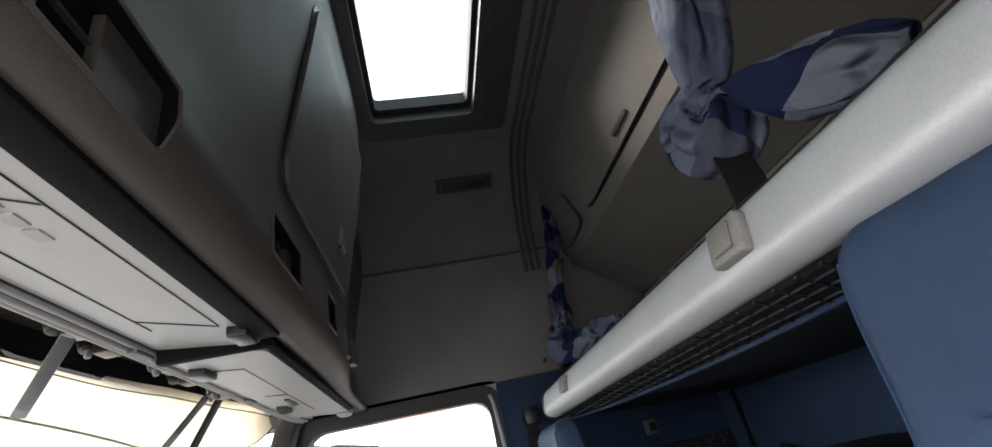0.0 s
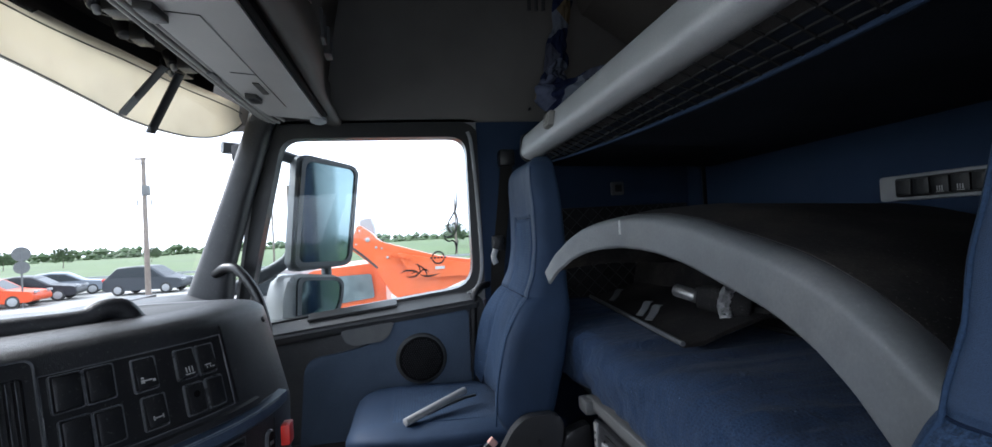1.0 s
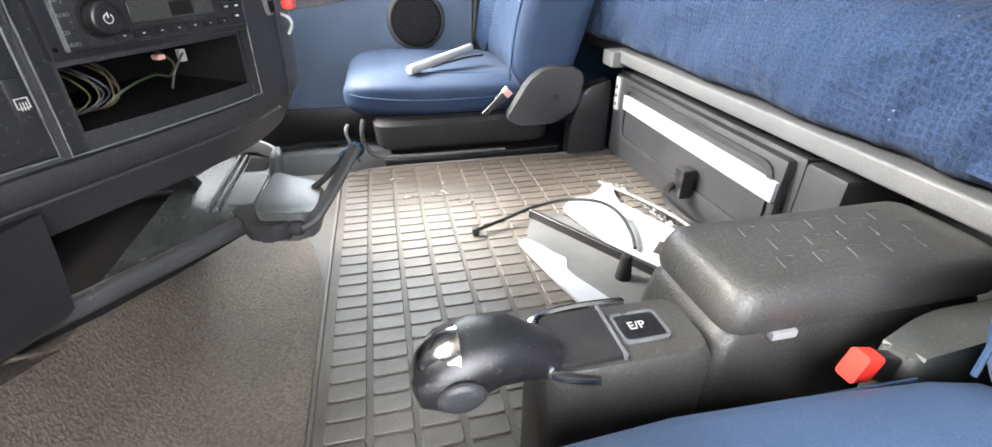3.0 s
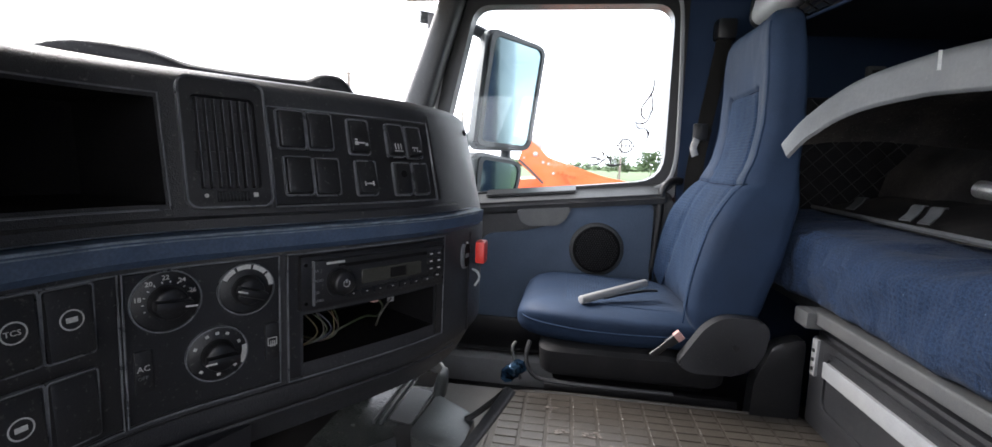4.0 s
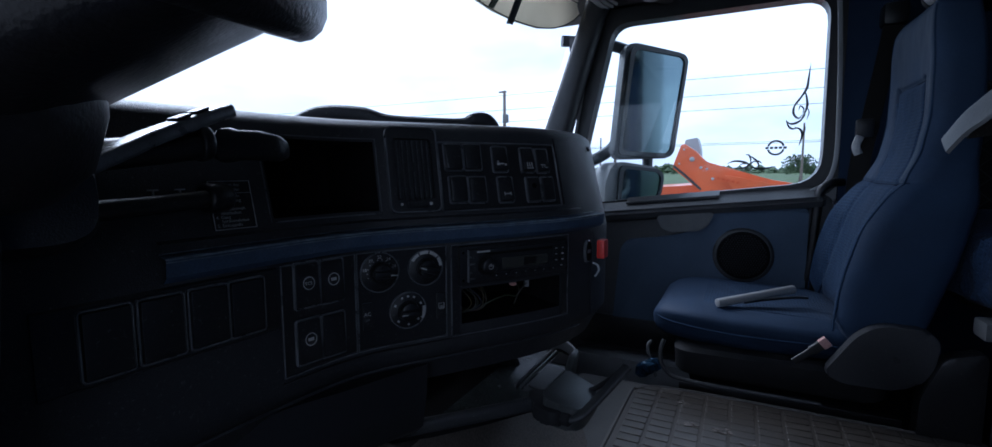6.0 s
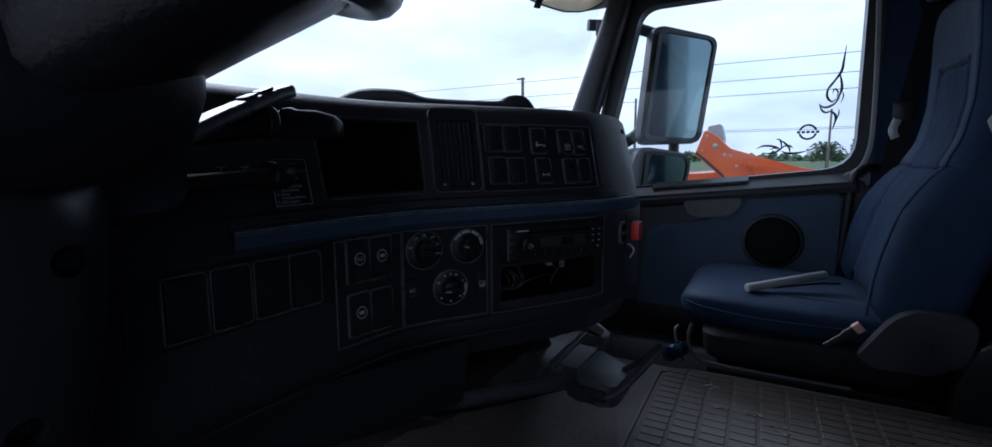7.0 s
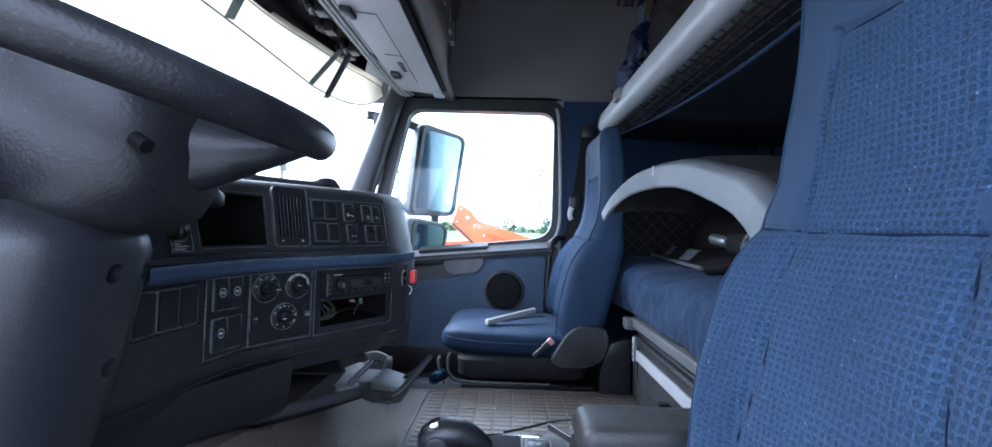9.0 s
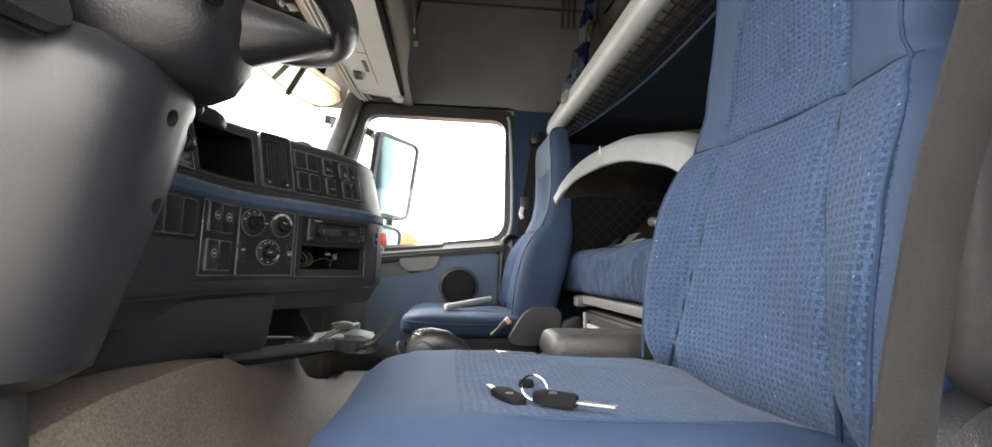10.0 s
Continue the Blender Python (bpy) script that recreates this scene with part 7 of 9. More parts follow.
part("knob", knob, M["panel"], gear, "black leather-grained knob")
cap_ = loft([oval((x, 0.5375, 0.238 + dz), (0.1, 0, 1), (0, 1, 0), a, b_, 20, 2.2) for x, dz, a, b_ in ((-0.290, 0.0, 0.0235, 0.0245), (-0.306, -0.002, 0.021, 0.023), (-0.322, -0.005, 0.013, 0.015), (-0.328, -0.008, 0.004, 0.005))])
cap_.transform(KX)
part("chrome_cap", cap_, M["chrome"], gear, "chrome cap")
part("side_button", cyl(KX @ Vector((-0.29, 0.512, 0.226)), KX @ Vector((-0.29, 0.5055, 0.225)), 0.017, 0.015, 26, bevel=0.003), M["greydark"], gear, "round side button")
solid("floor_stub", cyl((0.005, 0.852, 0.0), (0.007, 0.852, 0.052), 0.014, 0.009, 18, bevel=0.003), M["rubber"], "short black rubber stub on the floor", "stub")

# ---------------------------------------------------------------- upper bunk
ub = thing("upper_bunk", (0.55, 1.0, 1.0), "folded-up upper bunk with an aluminium front beam", "bunk bed")
bs = rounded([(0.165, 0.985), (0.205, 0.965), (0.255, 0.985), (0.25, 1.055), (0.215, 1.075), (0.178, 1.055)], 0.018, 4)
part("front_beam", slab(bs, 1, -0.05, 1.815, bevel=0.004), M["alu"], ub, "satin aluminium front beam")
part("beam_end", slab(rounded([(0.168, 0.980), (0.206, 0.960), (0.262, 0.982), (0.258, 1.06), (0.216, 1.082), (0.172, 1.06)], 0.018, 4), 1, 1.815, 1.835, bevel=0.005), M["black"], ub, "black end cap")
part("edge_fringe", sweep([(0.236, y, 1.078 + 0.004 * noise.noise(Vector((y * 40, 0, 0)))) for y in [-0.05 + 1.87 * k / 90 for k in range(91)]], rect(0.02, 0.014)), M["rubber"], ub, "frayed black edging")
part("board", box(0.24, 0.94, -0.05, 1.98, 1.0, 1.05), M["bunkunder"], ub, "dark bunk board")


def net_edge(y):
    """How far back the net reaches at y."""
    t = max(0, min(1, (1.83 - y) / 1.9))
    return 0.215 + 0.108 * math.sin(math.pi * t) ** 0.8


nb = bmesh.new()
step = 0.042
y = -0.05
lines = []
while y < 1.8:
    e = net_edge(y)
    lines.append(((0.212, y, 0.964), (0.212 + (e - 0.212), y + 0.03, 0.964 - 0.10 * (e - 0.212) - 0.012)))
    y += step
for a_, b_ in lines:
    sweep([a_, b_], rect(0.0035, 0.003), bm=nb)
for k in range(1, 12):
    pts = []
    for yy in [-0.05 + 1.85 * j / 40 for j in range(41)]:
        x = 0.212 + 0.027 * k
        if x < net_edge(yy):
            pts.append((x, yy, 0.964 - 0.1 * (x - 0.212) - 0.012 * (x - 0.212) / max(0.01, net_edge(yy) - 0.212)))
    if len(pts) > 2:
        sweep(pts, rect(0.0035, 0.003), bm=nb)
part("net", nb, M["rubber"], ub, "black plastic safety net", smooth=0)
part("net_edge", tube([(net_edge(yy), yy, 0.95 - 0.1 * (net_edge(yy) - 0.212)) for yy in [-0.05 + 1.88 * j / 40 for j in range(41)]], 0.005, 8, 1), M["bluewall"], ub, "blue padded rim")
part("net_fabric", loft([[Vector((0.23, yy, 0.985)), Vector((net_edge(yy) - 0.004, yy, 0.972)), Vector((net_edge(yy) - 0.004, yy, 0.978)), Vector((0.23, yy, 0.992))] for yy in [-0.05 + 1.86 * j / 30 for j in range(31)]], closed=True), M["netcloth"], ub, "grey fleece behind the net")
part("net_backing", loft([[Vector((net_edge(yy), yy, 0.955)), Vector((0.94, yy, 0.93)), Vector((0.94, yy, 1.0)), Vector((0.24, yy, 1.0))] for yy in [-0.05 + 1.9 * j / 30 for j in range(31)]], closed=True), M["bunkunder"], ub, "dark fabric underside")


def latch(y, z, k):
    root = thing("bunk_latch", (0.17, y, z), "grey square push latch on the bunk beam", "latch", "bunk latches")
    m = Matrix.Translation((0.172, y, z)) @ Matrix.Rotation(radians(-90), 4, "Y") @ Matrix.Rotation(radians(12), 4, "Y")
    part("plate", box(-0.027 * k, 0.027 * k, -0.034 * k, 0.034 * k, -0.004, 0.016, 0.008 * k, 3, m=m), M["latchgrey"], root)
    part("button_gap", box(-0.018 * k, 0.018 * k, -0.022 * k, 0.020 * k, 0.012, 0.0165, 0.002, m=m), M["greydark"], root)
    part("button", box(-0.0165 * k, 0.0165 * k, -0.0205 * k, 0.0185 * k, 0.012, 0.0195, 0.003, m=m), M["latchgrey"], root)


latch(0.512, 1.026, 1.0)
latch(1.452, 1.026, 0.8)

# rear wall fittings
sp = thing("wall_switch_panel", (0.94, 1.05, 0.77), "pale grey wall panel with a row of black switches", "switch panel")
part("plate", box(0.935, 0.952, 0.885, 1.175, 0.738, 0.80, 0.008), M["rail"], sp)
part("switch_bezel", box(0.931, 0.94, 0.925, 1.13, 0.746, 0.792, 0.004), M["black"], sp)
for k in range(5):
    y = 1.108 - k * 0.0405
    sw = part("switch", box(0.925, 0.935, y - 0.018, y + 0.018, 0.75, 0.788, 0.003), M["panel"], sp)
    if k in (2, 3):
        for d in range(3):
            part("symbol", box(0.9243, 0.926, y - 0.006 + d * 0.005, y - 0.004 + d * 0.005, 0.755, 0.766), M["white"], sw, smooth=0)
        part("symbol", box(0.9243, 0.926, y - 0.008, y + 0.008, 0.752, 0.7535), M["white"], sw, smooth=0)
rdl = thing("reading_light_switch", (0.62, 2.02, 0.88), "small grey square switch on the blue side wall", "switch")
part("plate", box(0.595, 0.65, 2.016, 2.034, 0.845, 0.90, 0.006), M["grey"], rdl)
part("button", box(0.608, 0.637, 2.010, 2.02, 0.857, 0.888, 0.003), M["black"], rdl)

# net pocket on the rear wall above the mattress
npk = thing("net_pocket", (0.93, 1.5, 0.6), "black diamond-mesh pocket on the rear wall", "net pocket")
nb = bmesh.new()
for k in range(36):
    y = 1.25 + k * 0.02
    for s in (-1, 1):
        y1 = y + s * 0.17
        sweep([(0.940, max(1.2, min(1.98, y)), 0.46), (0.932, max(1.2, min(1.98, y1)), 0.63)], rect(0.004, 0.003), bm=nb)
part("mesh", nb, M["rubber"], npk, smooth=0)
part("backing", box(0.940, 0.949, 1.1, 1.985, 0.44, 0.64, 0.003), M["void"], npk, "dark cloth backing")
part("hem", tube([(0.932, 1.2, 0.635), (0.925, 1.5, 0.632), (0.93, 1.98, 0.635)], 0.008, 8, 8), M["rubber"], npk)

# ---------------------------------------------------------------- overhead shelf and lockers over the windscreen
sh = thing("overhead_shelf", (-0.7, 1.0, 1.3), "grey-brown overhead locker unit above the windscreen", "overhead locker")
lowp = [(-0.80, 1.225), (-0.768, 1.19), (-0.745, 1.174), (-0.715, 1.174), (-0.70, 1.182), (-0.685, 1.183), (-0.520, 1.164), (-0.505, 1.175), (-0.505, 1.30), (-0.82, 1.30)]
part("lower_tray", loft([[Vector((x - k, y, z)) for x, z in lowp] for y, k in ((-0.08, 0), (0.5, 0), (1.0, 0), (1.5, 0), (1.75, 0.0), (1.98, -0.01))]), M["locker"], sh, smooth=25)


def uz(x):
    """Height of the shelf's underside."""
    return 1.184 - (x + 0.70) * 0.111


nose = smooth_path([(-0.505, 0, 1.178), (-0.492, 0, 1.162), (-0.462, 0, 1.154), (-0.43, 0, 1.165), (-0.412, 0, 1.20), (-0.412, 0, 1.25), (-0.405, 0, 1.34), (-0.37, 0, 1.55), (-0.335, 0, 1.75), (-0.325, 0, 2.05)], 5)
nosep = [(p.x, p.z) for p in nose] + [(-0.60, 2.05), (-0.60, 1.2)]


def nose_x(z):
    c = [p for p in nosep[:-2] if p[1] >= 1.2]
    for (x0, z0), (x1, z1) in zip(c, c[1:]):
        if z0 <= z <= z1:
            return x0 + (x1 - x0) * (z - z0) / max(1e-6, z1 - z0)
    return c[-1][0]


rings = []
for y, k in ((-0.08, 0), (0.3, 0), (0.6, 0), (0.9, 0), (1.2, 0), (1.32, 0.004), (1.42, 0.02), (1.52, 0.05), (1.62, 0.085), (1.72, 0.10), (2.04, 0.105)):
    rings.append([Vector((x - k * min(1, max(0, (z - 1.13) / 0.1)), y, z)) for x, z in nosep])
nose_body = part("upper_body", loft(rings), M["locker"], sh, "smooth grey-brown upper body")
# doors in the underside of the shelf


def under(x0, x1, y0, y1, h, name, lab="", mat="locker2", inset=0.0):
    b = bmesh.new()
    out = rounded([(x0, y0), (x1, y0), (x1, y1), (x0, y1)], 0.02)
    lo = [b.verts.new((x, y, uz(x) - h)) for x, y in out]
    hi = [b.verts.new((x, y, uz(x) + 0.01)) for x, y in out]
    for i in range(len(out)):
        j = (i + 1) % len(out)
        b.faces.new((lo[i], lo[j], hi[j], hi[i]))
    b.faces.new(lo)
    b.faces.new(hi[::-1])
    return part(name, b, M[mat], sh, lab)


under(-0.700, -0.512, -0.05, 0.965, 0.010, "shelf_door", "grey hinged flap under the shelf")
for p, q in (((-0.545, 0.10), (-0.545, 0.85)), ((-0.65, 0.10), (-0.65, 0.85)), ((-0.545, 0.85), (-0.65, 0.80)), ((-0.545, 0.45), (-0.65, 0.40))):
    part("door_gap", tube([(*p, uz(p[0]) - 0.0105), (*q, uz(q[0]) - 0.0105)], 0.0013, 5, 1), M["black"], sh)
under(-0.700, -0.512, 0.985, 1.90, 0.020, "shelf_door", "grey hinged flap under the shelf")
for p, q in (((-0.60, 1.12), (-0.60, 1.75)), ((-0.66, 1.12), (-0.60, 1.12)), ((-0.60, 1.45), (-0.66, 1.45))):
    part("door_gap", tube([(*p, uz(p[0]) - 0.0205), (*q, uz(q[0]) - 0.0205)], 0.0013, 5, 1), M["black"], sh)
# near-black strips modelling the shadow along the flap edges
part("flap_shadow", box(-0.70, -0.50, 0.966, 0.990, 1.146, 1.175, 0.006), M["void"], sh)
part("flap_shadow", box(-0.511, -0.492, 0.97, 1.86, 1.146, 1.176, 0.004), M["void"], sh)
for k in range(5):
    part("maker_mark", box(-0.598, -0.580, 0.36 + 0.034 * k, 0.385 + 0.034 * k, uz(-0.589) - 0.0125, uz(-0.589) - 0.009, 0.0012, 1), M["locker2"], sh, "raised plain mark", smooth=0)
part("maker_mark", box(-0.63, -0.615, 1.52, 1.62, uz(-0.62) - 0.023, uz(-0.62) - 0.018), M["locker"], sh, smooth=0)
for c in ((-0.515, 0.90, 1.150), (-0.675, 1.13, 1.160), (-0.665, 1.68, 1.160)):
    part("latch", box(c[0] - 0.022, c[0] + 0.012, c[1] - 0.045, c[1] + 0.02, c[2] - 0.014, c[2] + 0.012, 0.006), M["black"], sh, "black locker latch")
part("corner_lamp", loft([oval((-0.53, 1.90, z), (1, 0, 0), (0, 1, 0), a, a * 1.6, 20, 2.5) for z, a in ((1.150, 0.028), (1.140, 0.026), (1.134, 0.016))]), M["pale"], sh, "small pale corner lamp")
for k, (x, z) in enumerate(((-0.692, 1.178), (-0.708, 1.171), (-0.724, 1.169), (-0.742, 1.174))):
    part("rail_rib", tube([(x, -0.05, z), (x, 0.8, z), (x, 1.6, z), (x + 0.01, 1.90, z - 0.006), (x + 0.03, 1.98, z - 0.012)], 0.0055, 8, 4), M["locker2"], sh)
for y in (0.55, 0.95, 1.5):
    part("rail_clip", box(-0.724, -0.706, y - 0.03, y + 0.03, 1.161, 1.170, 0.003), M["grey"], sh)
# solid near-black strip that draws the dark of the gap behind the flap
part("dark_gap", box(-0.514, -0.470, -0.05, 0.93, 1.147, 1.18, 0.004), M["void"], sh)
# open cubbies and locker doors in the upper body


def nose_at(z):
    """How far back the nose stands at a height, from its lower lip up."""
    c = [(p.x, p.z) for p in nose if p.x > -0.462]
    for (x0, z0), (x1, z1) in zip(c, c[1:]):
        if z <= z1:
            return x0 + (x1 - x0) * max(0, z - z0) / max(1e-6, z1 - z0)
    return c[-1][0]


def cubby(y0, y1, z0, z1, ribs, lab):
    """A cubby cut into the nose of the unit, with a thin lip, a well coloured dark for its shade, a pale end and ribs.
    """
    x = nose_at((z0 + z1) / 2)
    carve(nose_body, box(x - 0.045, x + 0.05, y0, y1, z0, z1, 0.008))
    # faces inside the cut turn near-black, the recess's shade put into colour
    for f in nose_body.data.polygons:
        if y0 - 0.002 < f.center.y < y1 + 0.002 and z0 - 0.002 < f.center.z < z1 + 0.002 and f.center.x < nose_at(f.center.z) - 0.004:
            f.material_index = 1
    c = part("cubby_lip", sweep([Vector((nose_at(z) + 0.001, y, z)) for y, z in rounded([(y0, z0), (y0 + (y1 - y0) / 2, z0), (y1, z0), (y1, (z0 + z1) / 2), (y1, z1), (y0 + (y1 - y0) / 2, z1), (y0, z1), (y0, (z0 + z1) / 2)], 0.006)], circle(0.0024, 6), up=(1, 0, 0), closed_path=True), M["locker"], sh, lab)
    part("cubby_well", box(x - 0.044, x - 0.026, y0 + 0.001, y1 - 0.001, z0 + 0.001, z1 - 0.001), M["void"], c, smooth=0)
    part("cubby_end", box(x - 0.026, x - 0.016, y1 - 0.2 * (y1 - y0), y1 - 0.001, z0 + 0.001, z1 - 0.001, 0.002), M["locker"], c, smooth=0)
    for k in range(ribs):
        y = y0 + (y1 - y0) * 0.8 * (k + 0.7) / (ribs + 0.2)
        part("cubby_rib", box(x - 0.027, x - 0.018, y - 0.002, y + 0.002, z0 + 0.001, z1 - 0.001), M["greydark"], c, smooth=0)
    part("cubby_rib", box(x - 0.027, x - 0.021, y0 + 0.001, y0 + 0.8 * (y1 - y0), (z0 + z1) / 2 - 0.002, (z0 + z1) / 2 + 0.002), M["greydark"], c, smooth=0)
    return c


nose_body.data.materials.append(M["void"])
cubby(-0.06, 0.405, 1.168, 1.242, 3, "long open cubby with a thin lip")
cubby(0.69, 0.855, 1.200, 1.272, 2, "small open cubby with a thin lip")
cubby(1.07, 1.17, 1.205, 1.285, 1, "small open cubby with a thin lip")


def upper_door(y0, y1, z0, z1):
    out = rounded([(y0, z0), (y1, z0), (y1, z1), (y0, z1)], [0.07, 0.03, 0.03, 0.07])
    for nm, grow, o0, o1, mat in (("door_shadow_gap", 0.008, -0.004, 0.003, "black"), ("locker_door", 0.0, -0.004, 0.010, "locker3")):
        b = bmesh.new()
        cy, cz = (y0 + y1) / 2, (z0 + z1) / 2
        o2 = [(y + math.copysign(grow, y - cy), z + math.copysign(grow, z - cz)) for y, z in out]
        lo, hi = [b.verts.new((nose_x(z) + o0, y, z)) for y, z in o2], [b.verts.new((nose_x(z) + o1, y, z)) for y, z in o2]
        for i in range(len(o2)):
            j = (i + 1) % len(o2)
            b.faces.new((lo[i], lo[j], hi[j], hi[i]))
        b.faces.new(lo[::-1])
        b.faces.new(hi)
        d = part(nm, b, M[mat], sh, "grey locker door" if mat == "locker3" else "", smooth=0)
    part("door_latch", box(nose_x(1.44) + 0.006, nose_x(1.44) + 0.016, y1 - 0.17, y1 - 0.11, 1.41, 1.47, 0.004), M["grey"], d)
    part("door_latch_slot", box(nose_x(1.41) + 0.012, nose_x(1.41) + 0.0165, y1 - 0.165, y1 - 0.115, 1.40, 1.412), M["black"], d, smooth=0)


upper_door(0.70, 1.27, 1.335, 1.78)
part("round_vent", cyl((-0.385, 0.62, 1.62), (-0.37, 0.62, 1.62), 0.04, n=24, bevel=0.004), M["greydark"], sh)
for y0 in (1.30, 1.40):
    part("small_slot", box(-0.428, -0.408, y0, y0 + 0.05, 1.19, 1.26, 0.004), M["greydark"], sh)

# dark cavity above the windscreen with old bulb sockets
cav = thing("lamp_cavity", (-1.0, 1.2, 1.2), "open black cavity above the windscreen with bare bulb sockets", "lamp housing")
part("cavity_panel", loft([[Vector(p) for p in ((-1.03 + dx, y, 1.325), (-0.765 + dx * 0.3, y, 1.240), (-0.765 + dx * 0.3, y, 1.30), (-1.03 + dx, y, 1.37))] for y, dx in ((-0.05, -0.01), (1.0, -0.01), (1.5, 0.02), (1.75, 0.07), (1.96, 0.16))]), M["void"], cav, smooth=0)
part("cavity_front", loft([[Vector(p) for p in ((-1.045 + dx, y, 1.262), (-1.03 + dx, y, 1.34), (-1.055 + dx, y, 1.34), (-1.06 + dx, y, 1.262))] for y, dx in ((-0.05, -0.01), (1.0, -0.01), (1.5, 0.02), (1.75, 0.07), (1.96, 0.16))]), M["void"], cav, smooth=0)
rnd = random.Random(9)
for y, x in ((0.35, -0.93), (0.62, -0.88), (0.80, -0.94), (0.95, -0.87), (1.12, -0.92), (1.27, -0.86), (1.45, -0.90), (1.62, -0.87), (1.72, -0.92)):
    z = 1.325 + (x + 1.03) * -0.32 - 0.002
    s_ = part("bulb_socket", cyl((x, y, z), (x + 0.012, y - 0.01, z - 0.038), 0.020, 0.016, 16, bevel=0.003), M["black"], cav)
    if rnd.random() < 0.6:
        part("bulb", cyl((x + 0.012, y - 0.01, z - 0.037), (x + 0.016, y - 0.012, z - 0.055), 0.008, 0.007, 12, bevel=0.003), M["rail"], s_)
    part("socket_clip", box(x + 0.025, x + 0.06, y - 0.02, y + 0.03, z - 0.05, z - 0.01, 0.004), M["black"], cav)
    part("socket_lead", tube([(x - 0.02, y + 0.02, z - 0.01), (x - 0.01, y + 0.05, z - 0.025), (x + 0.02, y + 0.09, z - 0.02)], 0.003, 6, 4), M["black"], cav)

# sun visor in front of the windscreen
vz = thing("sun_visor", (-1.15, 1.0, 1.2), "beige translucent sun visor outside the windscreen", "sun visor")
rings = []
for (x, y, zt, zb) in ((-1.08, -0.2, 1.285, 1.165), (-1.08, 0.3, 1.285, 1.16), (-1.07, 0.8, 1.285, 1.155), (-1.055, 1.1, 1.28, 1.147), (-1.035, 1.35, 1.275, 1.130), (-1.01, 1.50, 1.275, 1.108), (-0.985, 1.60, 1.275, 1.088), (-0.955, 1.72, 1.27, 1.080), (-0.92, 1.84, 1.262, 1.083), (-0.88, 1.93, 1.255, 1.10), (-0.845, 2.0, 1.245, 1.135), (-0.825, 2.04, 1.235, 1.17)):
    rings.append([Vector((x, y, zt)), Vector((x - 0.006, y + 0.002, (zt + zb) / 2)), Vector((x + 0.004, y, zb)), Vector((x - 0.002, y + 0.003, zb - 0.003)), Vector((x - 0.010, y + 0.005, (zt + zb) / 2)), Vector((x - 0.006, y + 0.004, zt))])
part("visor_sheet", loft(rings), M["visor"], vz, "beige plastic sheet")
part("visor_rim", tube([(r[2].x + 0.001, r[2].y, r[2].z) for r in rings], 0.0025, 6, 5), M["greydark"], vz)
part("visor_bead", tube([(r[0].x + 0.004, r[0].y, r[0].z - 0.028) for r in rings], 0.002, 6, 5), M["greydark"], vz)
for a_, b_ in (((-0.82, 0.93, 1.235), (-1.035, 1.14, 1.145)), ((-0.862, 1.57, 1.215), (-0.985, 1.60, 1.094)), ((-0.85, 1.63, 1.215), (-0.964, 1.70, 1.066))):
    part("bracket_arm", sweep([a_, b_], rect(0.026, 0.006, 0.002)), M["black"], vz, "black visor bracket")

# ---------------------------------------------------------------- curtains, knotted and hanging
def plaid(name):
    m = material(name, (0.3, 0.35, 0.46), 0.9, vary=0.1, scale=30, bump=0.3, spec=0.1)
    n, l = m.node_tree.nodes, m.node_tree.links
    b = n["Principled BSDF"]
    uv = n.new("ShaderNodeTexCoord")
    mp = n.new("ShaderNodeMapping")
    mp.inputs["Rotation"].default_value = (0.3, 0.5, 0.6)
    l.new(uv.outputs["Object"], mp.inputs["Vector"])
    vo = n.new("ShaderNodeTexVoronoi")
    vo.distance = "CHEBYCHEV"
    vo.inputs["Scale"].default_value = 12.0
    vo.inputs["Randomness"].default_value = 0.25
    l.new(mp.outputs["Vector"], vo.inputs["Vector"])
    sp_ = n.new("ShaderNodeSeparateColor")
    l.new(vo.outputs["Color"], sp_.inputs[0])
    r = n.new("ShaderNodeValToRGB")
    r.color_ramp.interpolation = "CONSTANT"
    e = r.color_ramp.elements
    e[0].position, e[0].color = 0.0, (0.013, 0.018, 0.05, 1)
    e[1].position, e[1].color = 0.22, (0.085, 0.098, 0.15, 1)
    for p_, c in ((0.42, (0.06, 0.064, 0.09, 1)), (0.62, (0.105, 0.12, 0.165, 1)), (0.8, (0.13, 0.145, 0.18, 1)), (0.93, (0.13, 0.10, 0.06, 1))):
        q = e.new(p_)
        q.color = c
    l.new(sp_.outputs[0], r.inputs["Fac"])
    l.new(r.outputs["Color"], b.inputs["Base Color"])
    wv = n.new("ShaderNodeTexWave")
    wv.inputs["Scale"].default_value, wv.inputs["Distortion"].default_value, wv.inputs["Detail"].default_value = 9.0, 7.0, 3.0
    l.new(uv.outputs["Object"], wv.inputs["Vector"])
    bp = n.new("ShaderNodeBump")
    bp.inputs["Strength"].default_value, bp.inputs["Distance"].default_value = 0.8, 0.012
    l.new(wv.outputs["Fac"], bp.inputs["Height"])
    l.new(bp.outputs["Normal"], b.inputs["Normal"])
    return m


M["plaid"] = plaid("plaid_curtain")


